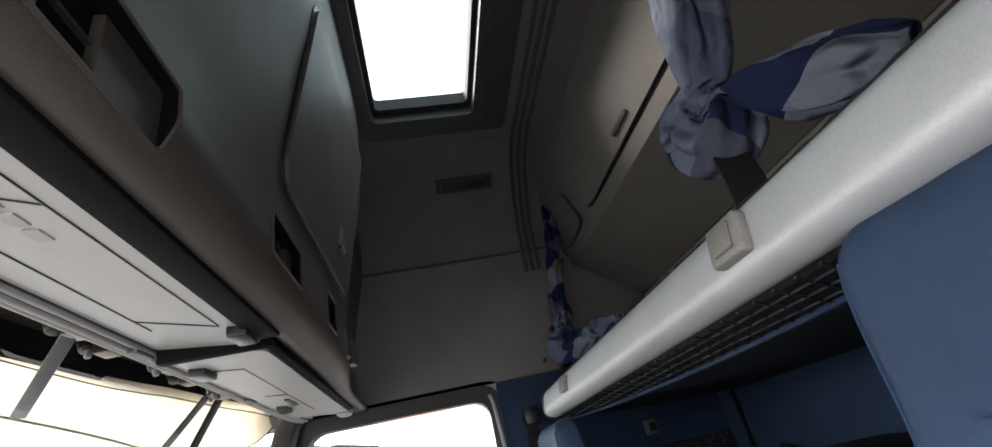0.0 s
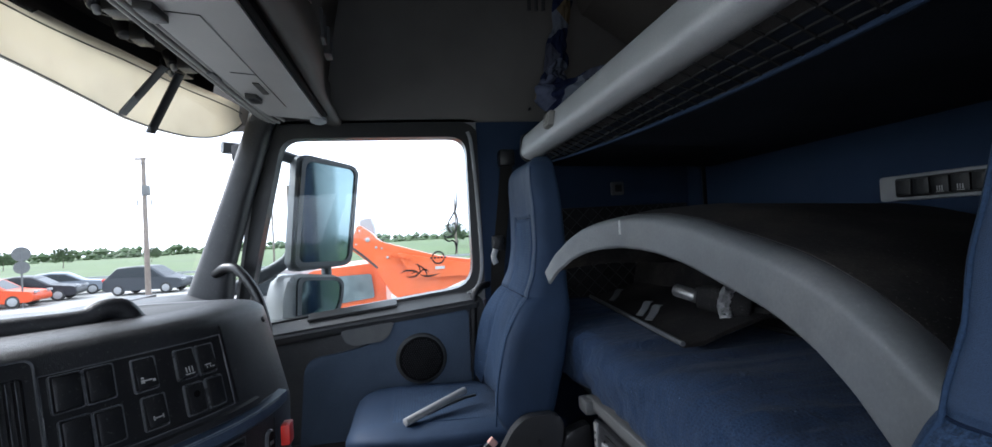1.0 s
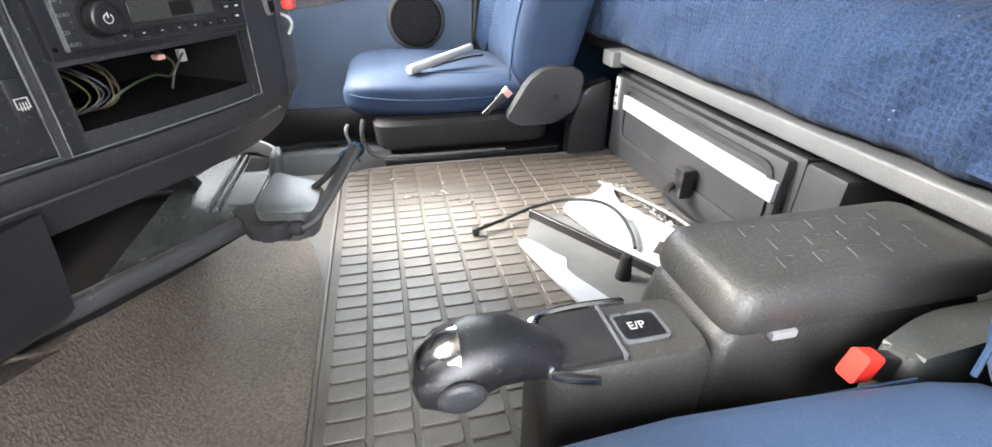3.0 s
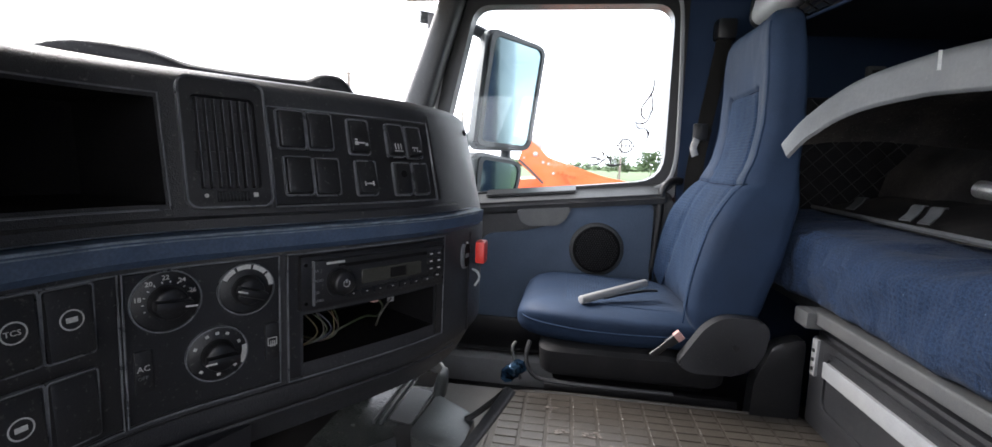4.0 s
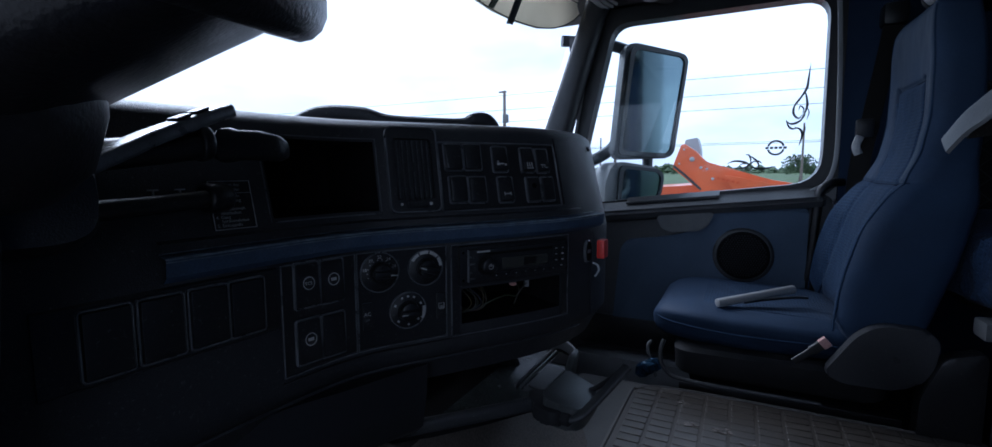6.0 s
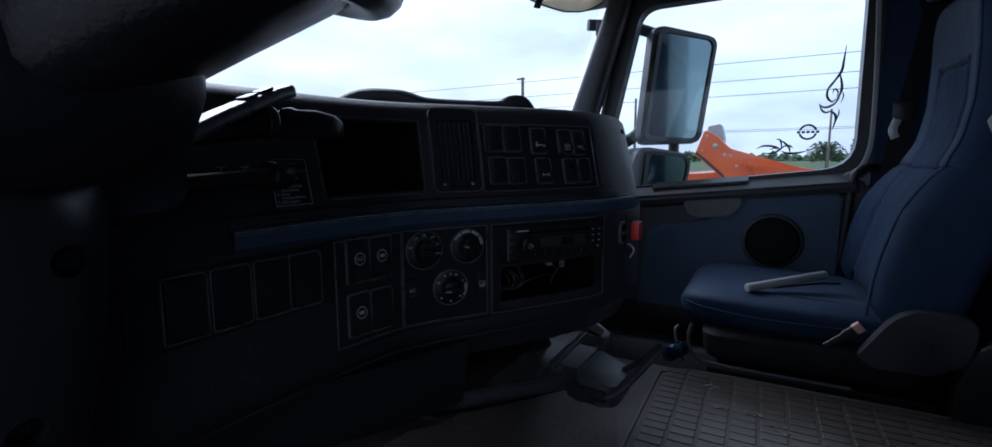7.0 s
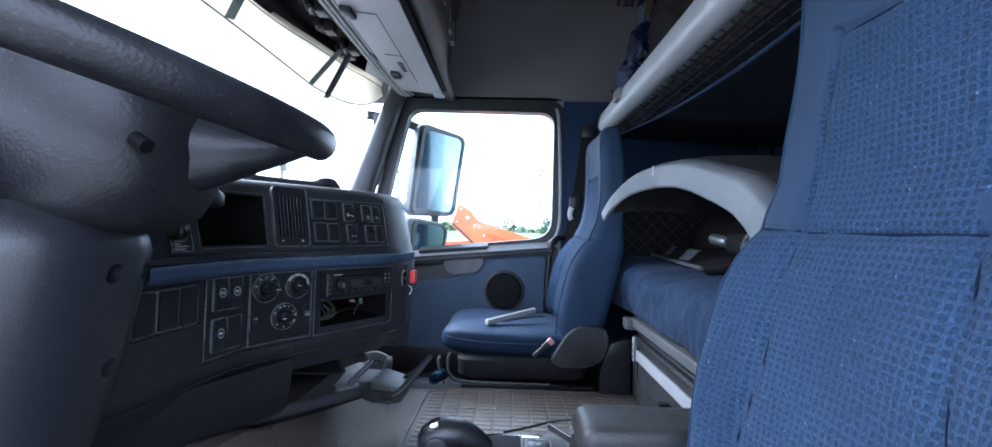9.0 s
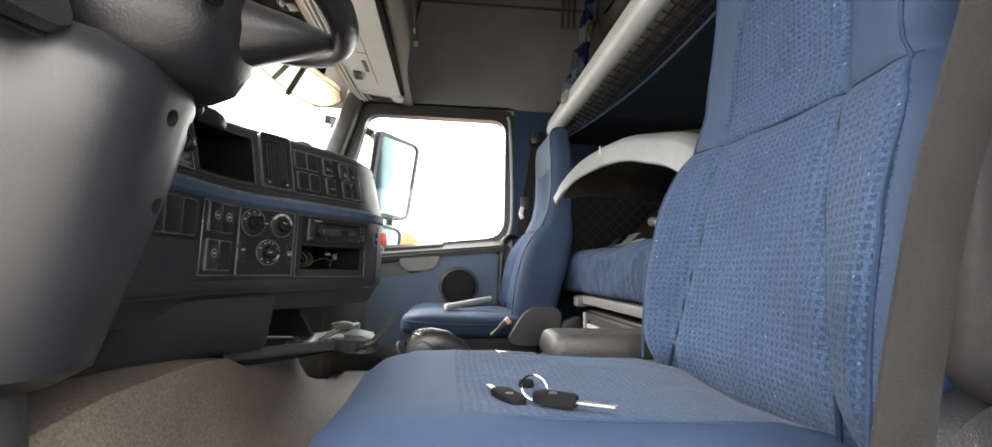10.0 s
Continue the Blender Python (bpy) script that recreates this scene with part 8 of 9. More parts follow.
def cloth_rope(pts, rad, folds, tw, mat, name, parent, n=64):
    ps = smooth_path(pts, 14)
    N = len(ps)
    rings = []
    for i, p in enumerate(ps):
        f = i / (N - 1)
        d = (ps[min(N - 1, i + 1)] - ps[max(0, i - 1)]).normalized()
        s = d.cross(Vector((0.3, 0.2, 0.93)))
        if s.length < 0.1:
            s = d.cross(Vector((1, 0, 0)))
        s.normalize()
        w = s.cross(d)
        k = len(rad) - 1
        j = min(k - 1, int(f * k))
        r = rad[j] + (rad[j + 1] - rad[j]) * (f * k - j)
        ring = []
        for q in range(n):
            a = 2 * math.pi * q / n
            rr = r * (1 + 0.17 * math.sin(folds * a + tw * f * 6) + 0.08 * math.sin((folds + 3) * a - tw * f * 9 + 1) + 0.22 * noise.noise(Vector((math.cos(a) * 1.3, math.sin(a) * 1.3, f * 4 + r * 90))))
            ring.append(p + (s * math.cos(a) + w * math.sin(a)) * rr)
        rings.append(ring)
    return part(name, loft(rings), mat, parent, smooth=70)


cur = thing("curtain", (0.42, 1.9, 1.5), "blue plaid curtain twisted and tied back at the wall", "curtain", "bunk curtains")
cloth_rope([(0.47, 1.98, 2.00), (0.455, 1.95, 1.90), (0.43, 1.93, 1.76), (0.40, 1.93, 1.62), (0.38, 1.93, 1.50), (0.36, 1.93, 1.40), (0.345, 1.92, 1.31), (0.32, 1.88, 1.25)], [0.04, 0.042, 0.03, 0.038, 0.026, 0.042, 0.038, 0.05], 5, 2.4, M["plaid"], "twisted_cloth", cur)
cloth_rope([(0.29, 1.90, 1.225), (0.34, 1.80, 1.195), (0.41, 1.66, 1.20), (0.45, 1.55, 1.20)], [0.045, 0.05, 0.042, 0.03], 4, 1.0, M["plaid"], "cloth_tail", cur)
cur2 = thing("curtain", (0.35, 0.7, 1.3), "blue plaid curtain tied in a big knot above the bunk beam", "curtain", "bunk curtains")
cloth_rope([(0.36, 0.53, 1.98), (0.35, 0.53, 1.75), (0.34, 0.54, 1.56), (0.33, 0.565, 1.43), (0.318, 0.59, 1.335)], [0.05, 0.062, 0.064, 0.052, 0.034], 4, 0.9, M["plaid"], "hanging_cloth", cur2)
cloth_rope([(0.326, 0.60, 1.345), (0.306, 0.635, 1.315), (0.286, 0.632, 1.262), (0.288, 0.60, 1.225), (0.302, 0.570, 1.232), (0.318, 0.572, 1.275), (0.322, 0.60, 1.31)], [0.024, 0.040, 0.046, 0.046, 0.046, 0.038, 0.022], 3, 0.7, M["plaid"], "knot", cur2)
cloth_rope([(0.315, 0.575, 1.285), (0.322, 0.515, 1.255), (0.335, 0.45, 1.212), (0.35, 0.385, 1.17), (0.36, 0.345, 1.145)], [0.020, 0.034, 0.046, 0.050, 0.030], 5, 0.4, M["plaid"], "cloth_tail", cur2)
part("strap", sweep([(0.285, 0.575, 1.19), (0.265, 0.55, 1.13), (0.25, 0.535, 1.085)], rect(0.05, 0.004), up=(0.5, 1, 0)), M["rubber"], cur2, "black tie strap")
crail = thing("curtain_rail", (0.45, 1.0, 2.0), "grey ribbed curtain rail along the roof", "curtain rail", kind="structure")
for x in (0.262, 0.292, 0.322):
    part("rail_rib", tube([(x, 0.2, 2.045), (x, 1.3, 2.045), (x, 1.62, 2.03), (x + 0.02, 1.86, 1.95), (x + 0.03, 2.0, 1.80), (x + 0.03, 2.035, 1.62)], 0.008, 8, 5), M["greydark"], crail)
solid("wall_hook", cyl((0.271, 2.052, 1.215), (0.271, 2.035, 1.215), 0.006, n=12, bevel=0.002), M["black"], "tiny black hook on the upper side wall", "hook")
solid("curtain_cleat", box(0.325, 0.365, 1.985, 2.05, 1.165, 1.20, 0.008), M["black"], "black curtain tie-back on the wall", "tie-back")

# ---------------------------------------------------------------- outside
GZ = -1.60
ME = dict(
    field=material("field_grass", (0.045, 0.075, 0.016), 0.9, vary=0.3, scale=0.08, bump=0.0, dirt=0.4, dirt_col=(0.075, 0.09, 0.024)),
    lot=material("gravel_lot", (0.24, 0.235, 0.22), 0.95, vary=0.15, scale=1.2, bump=0.6, grain=40, dirt=0.4, dirt_col=(0.3, 0.29, 0.26)),
    orange=material("orange_paint", (0.6, 0.1, 0.02), 0.4, vary=0.08, scale=3, bump=0.0, coat=0.3, dirt=0.3, dirt_col=(0.45, 0.2, 0.1)),
    car_orange=material("orange_car_paint", (0.5, 0.06, 0.012), 0.4, vary=0.03, bump=0, spec=0.3),
    car_dark=material("dark_car_paint", (0.015, 0.017, 0.022), 0.45, vary=0.05, bump=0, spec=0.3),
    car_silver=material("silver_car_paint", (0.16, 0.18, 0.21), 0.4, vary=0.05, bump=0, spec=0.3),
    car_grey=material("grey_car_paint", (0.03, 0.035, 0.042), 0.45, vary=0.05, bump=0, spec=0.3),
    carglass=material("dark_car_glass", (0.015, 0.02, 0.024), 0.3, vary=0.05, bump=0, spec=0.25),
    cabglass=material("cab_window_glass", (0.13, 0.17, 0.18), 0.12, vary=0.3, scale=3, bump=0),
    tyre=material("tyre_rubber", (0.02, 0.02, 0.02), 0.8, vary=0.1, bump=0.1),
    leaf=material("foliage", (0.05, 0.078, 0.032), 0.9, vary=0.4, scale=0.6, bump=0.0),
    wood=material("weathered_pole", (0.16, 0.13, 0.11), 0.85, vary=0.2, scale=6, bump=0.2),
    wire=material("power_line", (0.05, 0.05, 0.05), 0.7, bump=0),
    mirror=material("mirror_glass", (0.19, 0.26, 0.275), 0.03, 1.0, vary=0.03, bump=0, mottle=0.05),
)
bg = bmesh.new()
rows = []
for ring_r in (0.0, 20, 60, 150, 400, 1200, 3500):
    rows.append([(ring_r * math.cos(2 * math.pi * k / 48), ring_r * math.sin(2 * math.pi * k / 48), GZ) for k in range(48)])
vs = [[bg.verts.new(p) for p in r] for r in rows[1:]]
c0 = bg.verts.new((0, 0, GZ))
for k in range(48):
    bg.faces.new((c0, vs[0][k], vs[0][(k + 1) % 48]))
for r0, r1 in zip(vs, vs[1:]):
    for k in range(48):
        bg.faces.new((r0[k], r1[k], r1[(k + 1) % 48], r0[(k + 1) % 48]))
solid("ground", bg, ME["field"], "flat green field reaching the horizon", "ground", kind="structure", smooth=0)
solid("gravel_lot", slab([(-45, -40), (12, -40), (14, 10), (4, 26.5), (-8, 30.5), (-20, 35.5), (-45, 36)], 2, GZ - 0.1, GZ + 0.02), ME["lot"], "pale gravel yard", "yard", kind="structure", smooth=0)

# grass tufts along the yard's edge
rnd = random.Random(11)
gb = bmesh.new()
for k in range(1600):
    t = rnd.random()
    x = -30 + 34 * t + rnd.uniform(-1, 1)
    y = 37.5 - 10.0 * t + rnd.uniform(0.2, 5)
    h = rnd.uniform(0.15, 0.5)
    w = rnd.uniform(0.03, 0.09)
    a = rnd.uniform(0, 6.28)
    dx, dy = math.cos(a) * w, math.sin(a) * w
    gb.faces.new([gb.verts.new(p) for p in ((x - dx, y - dy, GZ), (x + dx, y + dy, GZ), (x + rnd.uniform(-0.1, 0.1), y, GZ + h))])
solid("tall_grass", gb, ME["leaf"], "tall grass along the edge of the yard", "grass", kind="stuff", smooth=0)


def tree(name, x, y, h, w, seed, label, group="far trees"):
    rnd = random.Random(seed)
    root = thing(name, (x, y, GZ), label, "tree", group)
    part("trunk", tube([(x, y, GZ - 0.2), (x + 0.02 * h, y, GZ + h * 0.3), (x, y, GZ + h * 0.7)], 0.025 * h, 7, 3, scale=lambda f: 1 - 0.6 * f), ME["wood"], root)
    cb = bmesh.new()
    for k in range(900):
        a, e, r = rnd.uniform(0, 6.28), rnd.uniform(-0.9, 1.2), rnd.random() ** 0.5
        c = Vector((x + math.cos(a) * math.cos(e) * r * w / 2, y + math.sin(a) * math.cos(e) * r * w / 2, GZ + h * 0.58 + math.sin(e) * r * h * 0.42))
        s = rnd.uniform(0.018, 0.045) * h
        u = Vector((rnd.uniform(-1, 1), rnd.uniform(-1, 1), rnd.uniform(-1, 1))).normalized()
        v = u.orthogonal().normalized()
        q = u.cross(v)
        vv = [cb.verts.new(c + p * s * rnd.uniform(0.6, 1.2)) for p in (u, v, -u * 0.7, -v, q, -q)]
        for i0, i1, i2 in ((0, 1, 4), (1, 2, 4), (2, 3, 4), (3, 0, 4), (1, 0, 5), (2, 1, 5), (3, 2, 5), (0, 3, 5)):
            cb.faces.new((vv[i0], vv[i1], vv[i2]))
    part("crown", cb, ME["leaf"], root, smooth=0)
    return root


# far belt of trees along the horizon
fb = bmesh.new()
rnd = random.Random(21)
for k in range(2600):
    a = radians(rnd.uniform(-15, 165) + 0)
    r = rnd.uniform(330, 420)
    hh = 4.5 + 3.5 * noise.noise(Vector((math.degrees(a) * 0.12, 0, 0))) + 1.5 * noise.noise(Vector((math.degrees(a) * 0.7, 3, 0)))
    c = Vector((r * math.cos(a), r * math.sin(a), GZ + rnd.uniform(0, max(1.5, hh))))
    s = rnd.uniform(1.4, 3.2)
    vv = [fb.verts.new(c + Vector(p) * s * rnd.uniform(0.7, 1.2)) for p in ((1, 0, 0), (0, 1, 0), (-1, 0, 0), (0, -1, 0), (0, 0, 0.8), (0, 0, -0.8))]
    for i0, i1, i2 in ((0, 1, 4), (1, 2, 4), (2, 3, 4), (3, 0, 4), (1, 0, 5), (2, 1, 5), (3, 2, 5), (0, 3, 5)):
        fb.faces.new((vv[i0], vv[i1], vv[i2]))
solid("tree_belt", fb, ME["leaf"], "far dark green belt of trees on the horizon", "trees", kind="stuff", smooth=0)
for k, (x, y, h, w) in enumerate(((-75, 120, 4.6, 4.5), (-92, 128, 4.4, 5), (-110, 130, 5, 5), (-60, 125, 3.6, 4), (14.5, 95, 6, 6), (9, 100, 5, 6), (-88, 62, 8, 7), (-95, 40, 8, 8), (-90, 22, 9, 8), (-85, 5, 8, 8), (-80, 14, 8, 7), (-78, -8, 8, 8), (-60, 34, 9.6, 9), (-62, 43, 8.6, 8), (-61, 25, 9.0, 9), (-64, 51, 6.6, 7))):
    tree("tree", x, y, h, w, 40 + k, "leafy green tree beyond the yard")


def line_pole(x, y, h, seed, label="weathered wooden power pole", cross=True):
    root = thing("power_pole", (x, y, GZ), label, "pole", "power poles")
    part("post", cyl((x, y, GZ - 0.2), (x + 0.02, y, GZ + h), 0.13, 0.09, 12), ME["wood"], root)
    if cross:
        part("bracket", box(x - 0.35, x + 0.15, y - 0.05, y + 0.05, GZ + h - 0.12, GZ + h - 0.02, 0.01), ME["wood"], root)
        part("fuse_box", box(x - 0.05, x + 0.25, y - 0.15, y + 0.1, GZ + h - 1.9, GZ + h - 1.4, 0.03), M["grey"], root)
        for k in range(3):
            part("insulator", cyl((x - 0.3 + 0.3 * k, y, GZ + h - 2.4), (x - 0.3 + 0.3 * k, y, GZ + h - 2.1), 0.05, n=8), M["rail"], root)
    return root


line_pole(-13.05, 26.5, 7.05, 1)
line_pole(5.5, 60, 7.0, 2, cross=False)
line_pole(-16.5, 62, 6.5, 3, cross=False)
line_pole(-60, 29, 11, 4, "tall street lamp post beyond the yard", False)
line_pole(-9.5, 40, 7, 5, cross=False)
cables = thing("power_line", (-13, 26.5, 5), "thin black overhead power lines", "cable")
for z, y0 in ((5.15, 26.5), (4.3, 26.5), (3.6, 26.6), (2.1, 32.0), (2.6, 40.0)):
    pts = [(-60 + 10 * k, y0 + (k - 5) * 0.4, z + 0.004 * ((k - 5.5) * 2.0) ** 2 * 0.3) for k in range(12)]
    part("cable", tube(pts, 0.014, 5, 2), ME["wire"], cables)


def car(name, m, body, label, L=4.2, W=1.75, H=1.5, kind_="mpv", group="parked cars"):
    root = thing(name, m.translation, label, "car", group)
    if kind_ == "mpv":
        low = [(0.0, 0.35), (0.02, 0.62), (0.10, 0.78), (0.95, 0.95), (1.75, H - 0.05), (2.4, H), (3.4, H - 0.04), (3.95, 1.05), (4.12, 0.85), (4.18, 0.4), (4.0, 0.25), (0.2, 0.25)]
        glassp = [(1.10, 0.97), (1.80, H - 0.12), (2.4, H - 0.07), (3.35, H - 0.11), (3.78, 1.02)]
    else:
        low = [(0.0, 0.35), (0.03, 0.60), (0.15, 0.74), (1.10, 0.88), (1.85, H - 0.07), (2.5, H), (3.2, H - 0.08), (3.75, 1.0), (4.08, 0.95), (4.15, 0.45), (4.0, 0.25), (0.2, 0.25)]
        glassp = [(1.25, 0.90), (1.90, H - 0.14), (2.5, H - 0.08), (3.15, H - 0.15), (3.62, 0.98)]
    k = L / 4.18
    low = rounded([(x * k - L / 2, z) for x, z in low], 0.12, 4)
    gp = rounded([(x * k - L / 2, z) for x, z in glassp], 0.05, 3)
    b = bmesh.new()
    secs = []
    for y, ins in ((-W / 2, 0.10), (-W / 2 + 0.06, 0.03), (-W / 2 + 0.16, 0.0), (W / 2 - 0.16, 0.0), (W / 2 - 0.06, 0.03), (W / 2, 0.10)):
        secs.append([Vector((x * (1 - ins * 0.1), y * (1 - 0.13 * max(0, (z - 0.9))), z - (ins * 0.6 if z > 0.9 else 0))) for x, z in low])
    loft(secs, bm=b)
    b.transform(m)
    part("body", b, body, root)
    for s in (-1, 1):
        gb_ = bmesh.new()
        f = [gb_.verts.new(Vector((x, s * (W / 2 - 0.02) * (1 - 0.13 * max(0, z - 0.9)) + s * 0.02, z - 0.03))) for x, z in gp]
        gb_.faces.new(f)
        r = bmesh.ops.extrude_face_region(gb_, geom=gb_.faces[:])
        bmesh.ops.translate(gb_, verts=[v for v in r["geom"] if isinstance(v, bmesh.types.BMVert)], vec=(0, -s * 0.06, 0))
        gb_.transform(m)
        part("side_window", gb_, ME["carglass"], root, smooth=0)
        for x in (-L / 2 + 0.82, L / 2 - 0.80):
            wb_ = cyl((x, s * (W / 2 - 0.17), 0.31), (x, s * (W / 2 + 0.005), 0.31), 0.31, n=24, bevel=0.04)
            wb_.transform(m)
            wh = part("wheel", wb_, ME["tyre"], root)
            rb_ = cyl((x, s * (W / 2 - 0.02), 0.31), (x, s * (W / 2 + 0.012), 0.31), 0.20, n=20, bevel=0.01)
            rb_.transform(m)
            part("rim", rb_, M["rail"], wh)
    for s, x in ((1, L / 2 - 0.02), (-1, -L / 2 + 0.02)):
        for yy in (-0.6, 0.6):
            lb_ = box(x - 0.08, x + 0.06, yy - 0.16, yy + 0.16, 0.68 if s < 0 else 0.80, 0.80 if s < 0 else 0.98, 0.03)
            lb_.transform(m)
            part("lamp", lb_, M["pale"] if s < 0 else M["red"], root)
    wsb = bmesh.new()
    ys = W / 2 - 0.22
    x0, z0, x1, z1 = glassp[0][0] * k - L / 2, glassp[0][1], glassp[1][0] * k - L / 2, glassp[1][1]
    f = [wsb.verts.new(p) for p in ((x0 - 0.10, -ys, z0 + 0.02), (x0 - 0.10, ys, z0 + 0.02), (x1 - 0.08, ys * 0.9, z1 + 0.05), (x1 - 0.08, -ys * 0.9, z1 + 0.05))]
    wsb.faces.new(f)
    r = bmesh.ops.extrude_face_region(wsb, geom=wsb.faces[:])
    bmesh.ops.translate(wsb, verts=[v for v in r["geom"] if isinstance(v, bmesh.types.BMVert)], vec=(0.06, 0, -0.04))
    wsb.transform(m)
    part("windscreen", wsb, ME["carglass"], root, smooth=0)
    return root


def placed(x, y, yaw):
    return Matrix.Translation((x, y, GZ + 0.02)) @ Matrix.Rotation(radians(yaw), 4, "Z")


car("parked_car", placed(-14.9, 30.6, 178), ME["car_grey"], "dark grey compact van parked on the gravel", 4.05, 1.75, 1.6)
car("parked_car", placed(-20.9, 33.2, 205), ME["car_silver"], "silver estate car parked on the gravel", 4.5, 1.75, 1.45, "hatch")
car("parked_car", placed(-20.3, 29.9, 195), ME["car_dark"], "dark crashed hatchback parked on the gravel", 4.3, 1.75, 1.45, "hatch")
car("parked_car", placed(-20.3, 27.3, 190), ME["car_orange"], "bright orange hatchback parked on the gravel", 4.1, 1.75, 1.45, "hatch")
sign = thing("road_sign", (-18.6, 26.8, GZ), "grey back of a round road sign on a post", "road sign")
part("post", cyl((-18.6, 26.8, GZ), (-18.6, 26.8, GZ + 2.9), 0.04, n=10), M["grey"], sign)
part("disc", cyl((-18.6, 26.8, GZ + 2.6), (-18.58, 26.78, GZ + 2.6), 0.35, n=24), M["grey"], sign)
part("disc", cyl((-18.6, 26.8, GZ + 1.95), (-18.58, 26.78, GZ + 1.95), 0.3, n=24), M["grey"], sign)
rail_ = thing("guard_rail", (-12, 27.5, GZ), "low white guard rail along the yard", "guard rail")
part("beam", sweep([(-50, 45, GZ + 0.6), (-12, 41, GZ + 0.6), (6, 40, GZ + 0.6)], rect(0.05, 0.18)), M["pale"], rail_)
for k in range(12):
    part("post", box(-38 + 4 * k, -37.9 + 4 * k, 43.65 - 0.4 * k, 43.75 - 0.4 * k, GZ - 0.1, GZ + 0.6), M["grey"], rail_)

# orange recovery truck with its crane boom
tk = thing("crane_truck", (0, 9.5, GZ), "orange recovery truck with a folded crane boom", "truck")
part("cab", slab(rounded([(-2.15, -0.7), (-2.15, -0.1), (-1.85, 0.27), (-0.80, 0.34), (-0.66, 0.24), (-0.66, -0.7)], 0.12), 1, 8.2, 10.2, bevel=0.05), ME["orange"], tk, "orange truck cab")
part("cab_window", slab(rounded([(-1.62, -0.30), (-1.45, 0.16), (-0.88, 0.17), (-0.84, -0.22)], 0.05), 1, 8.16, 8.22), ME["cabglass"], tk, "dark cab window", smooth=0)
part("cab_lower", box(-1.85, -0.35, 8.22, 10.2, -1.3, -0.68, 0.05), ME["orange"], tk)
part("chassis", box(-1.6, 5.5, 8.5, 10.0, -1.1, -0.75, 0.03), M["greydark"], tk)
part("flatbed", box(-0.3, 5.5, 8.2, 10.3, -0.75, -0.62, 0.02), M["grey"], tk)
for x in (-1.2, 2.6, 3.9):
    part("wheel", cyl((x, 8.2, GZ + 0.5), (x, 8.55, GZ + 0.5), 0.5, n=28, bevel=0.06), ME["tyre"], tk)
part("boom", slab(rounded([(-1.01, 0.93), (-0.97, 0.945), (-0.81, 0.83), (-0.68, 0.685), (-0.33, 0.572), (0.15, 0.42), (0.6, 0.34), (2.2, 0.10), (2.2, -0.28), (0.6, 0.03), (0.15, -0.14), (-0.25, -0.30), (-0.54, -0.13), (-0.74, 0.26), (-0.97, 0.475), (-1.125, 0.60)], [0.02, 0.02, 0.03, 0.05, 0.1, 0.1, 0.05, 0.02, 0.02, 0.1, 0.1, 0.1, 0.1, 0.1, 0.05, 0.03]), 1, 7.55, 7.85, bevel=0.02), ME["orange"], tk, "thick orange crane boom")
part("boom_arm", slab(rounded([(-0.45, 0.50), (0.5, 0.30), (2.1, 0.02), (2.1, -0.2), (0.5, 0.10), (-0.2, 0.10)], 0.06), 1, 7.45, 7.56, bevel=0.01), ME["orange"], tk, "orange side plate")
for x, z, r in ((-0.86, 0.72, 0.035), (-0.74, 0.60, 0.02), (-0.66, 0.58, 0.016), (-0.97, 0.86, 0.014), (-1.03, 0.66, 0.014), (-0.58, 0.44, 0.02)):
    part("boom_bolt", cyl((x, 7.535, z), (x, 7.56, z), r, n=14, bevel=0.004), M["steel"], tk)
part("boom_edge", slab([(-1.115, 0.615), (-0.965, 0.49), (-0.74, 0.275), (-0.72, 0.30), (-0.95, 0.52), (-1.10, 0.645)], 1, 7.54, 7.556), M["greydark"], tk, "dark strip along the lower edge", smooth=0)
for k in range(5):
    part("letter_bar", box(-0.52 + 0.06 * k, -0.488 + 0.06 * k, 7.43, 7.455, 0.435 - 0.015 * k, 0.465 - 0.015 * k), ME["car_orange"], tk, smooth=0)
part("boom_mark", box(0.12, 0.26, 7.43, 7.452, 0.22, 0.26), M["white"], tk, smooth=0)
part("rear_box", slab(rounded([(-1.15, 0.5), (-0.84, 0.5), (-0.85, 0.92), (-0.90, 1.11), (-1.09, 1.075)], 0.015), 1, 8.9, 9.4, bevel=0.02), M["rail"], tk, "pale grey box behind the cab")
for x, z in ((0.3, -0.3), (0.7, -0.45), (1.2, -0.5)):
    part("hose", tube([(x - 0.4, 7.7, z + 0.2), (x - 0.2, 7.5, z - 0.15), (x + 0.1, 7.5, z - 0.25), (x + 0.4, 7.7, z - 0.1)], 0.02, 6, 5), M["rubber"], tk)
van = thing("parked_van", (-3.5, 8.6, GZ), "pale van parked beside the truck", "van", "parked cars")
part("body", slab(rounded([(-3.9, -1.2), (-3.95, -0.5), (-3.2, -0.15), (-2.75, 0.28), (-2.1, 0.28), (-2.05, -1.2)], 0.15), 1, 9.0, 10.6, bevel=0.05), M["rail"], van)
part("window", slab(rounded([(-3.1, -0.14), (-2.70, 0.20), (-2.3, 0.20), (-2.3, -0.14)], 0.04), 1, 8.96, 9.02), ME["carglass"], van, smooth=0)

# door mirrors
mir = thing("door_mirror", (-0.65, 2.35, 0.8), "tall black door mirror with a second wide mirror below", "door mirror")
MM = Matrix.Translation((-0.575, 2.31, 0.0)) @ Matrix.Rotation(radians(46), 4, "Z")


def mirror_slab(outline, r, a0, a1, bevel=0.0):
    g_ = slab(rounded(outline, r), 1, a0, a1, bevel=bevel)
    g_.transform(MM)
    return g_


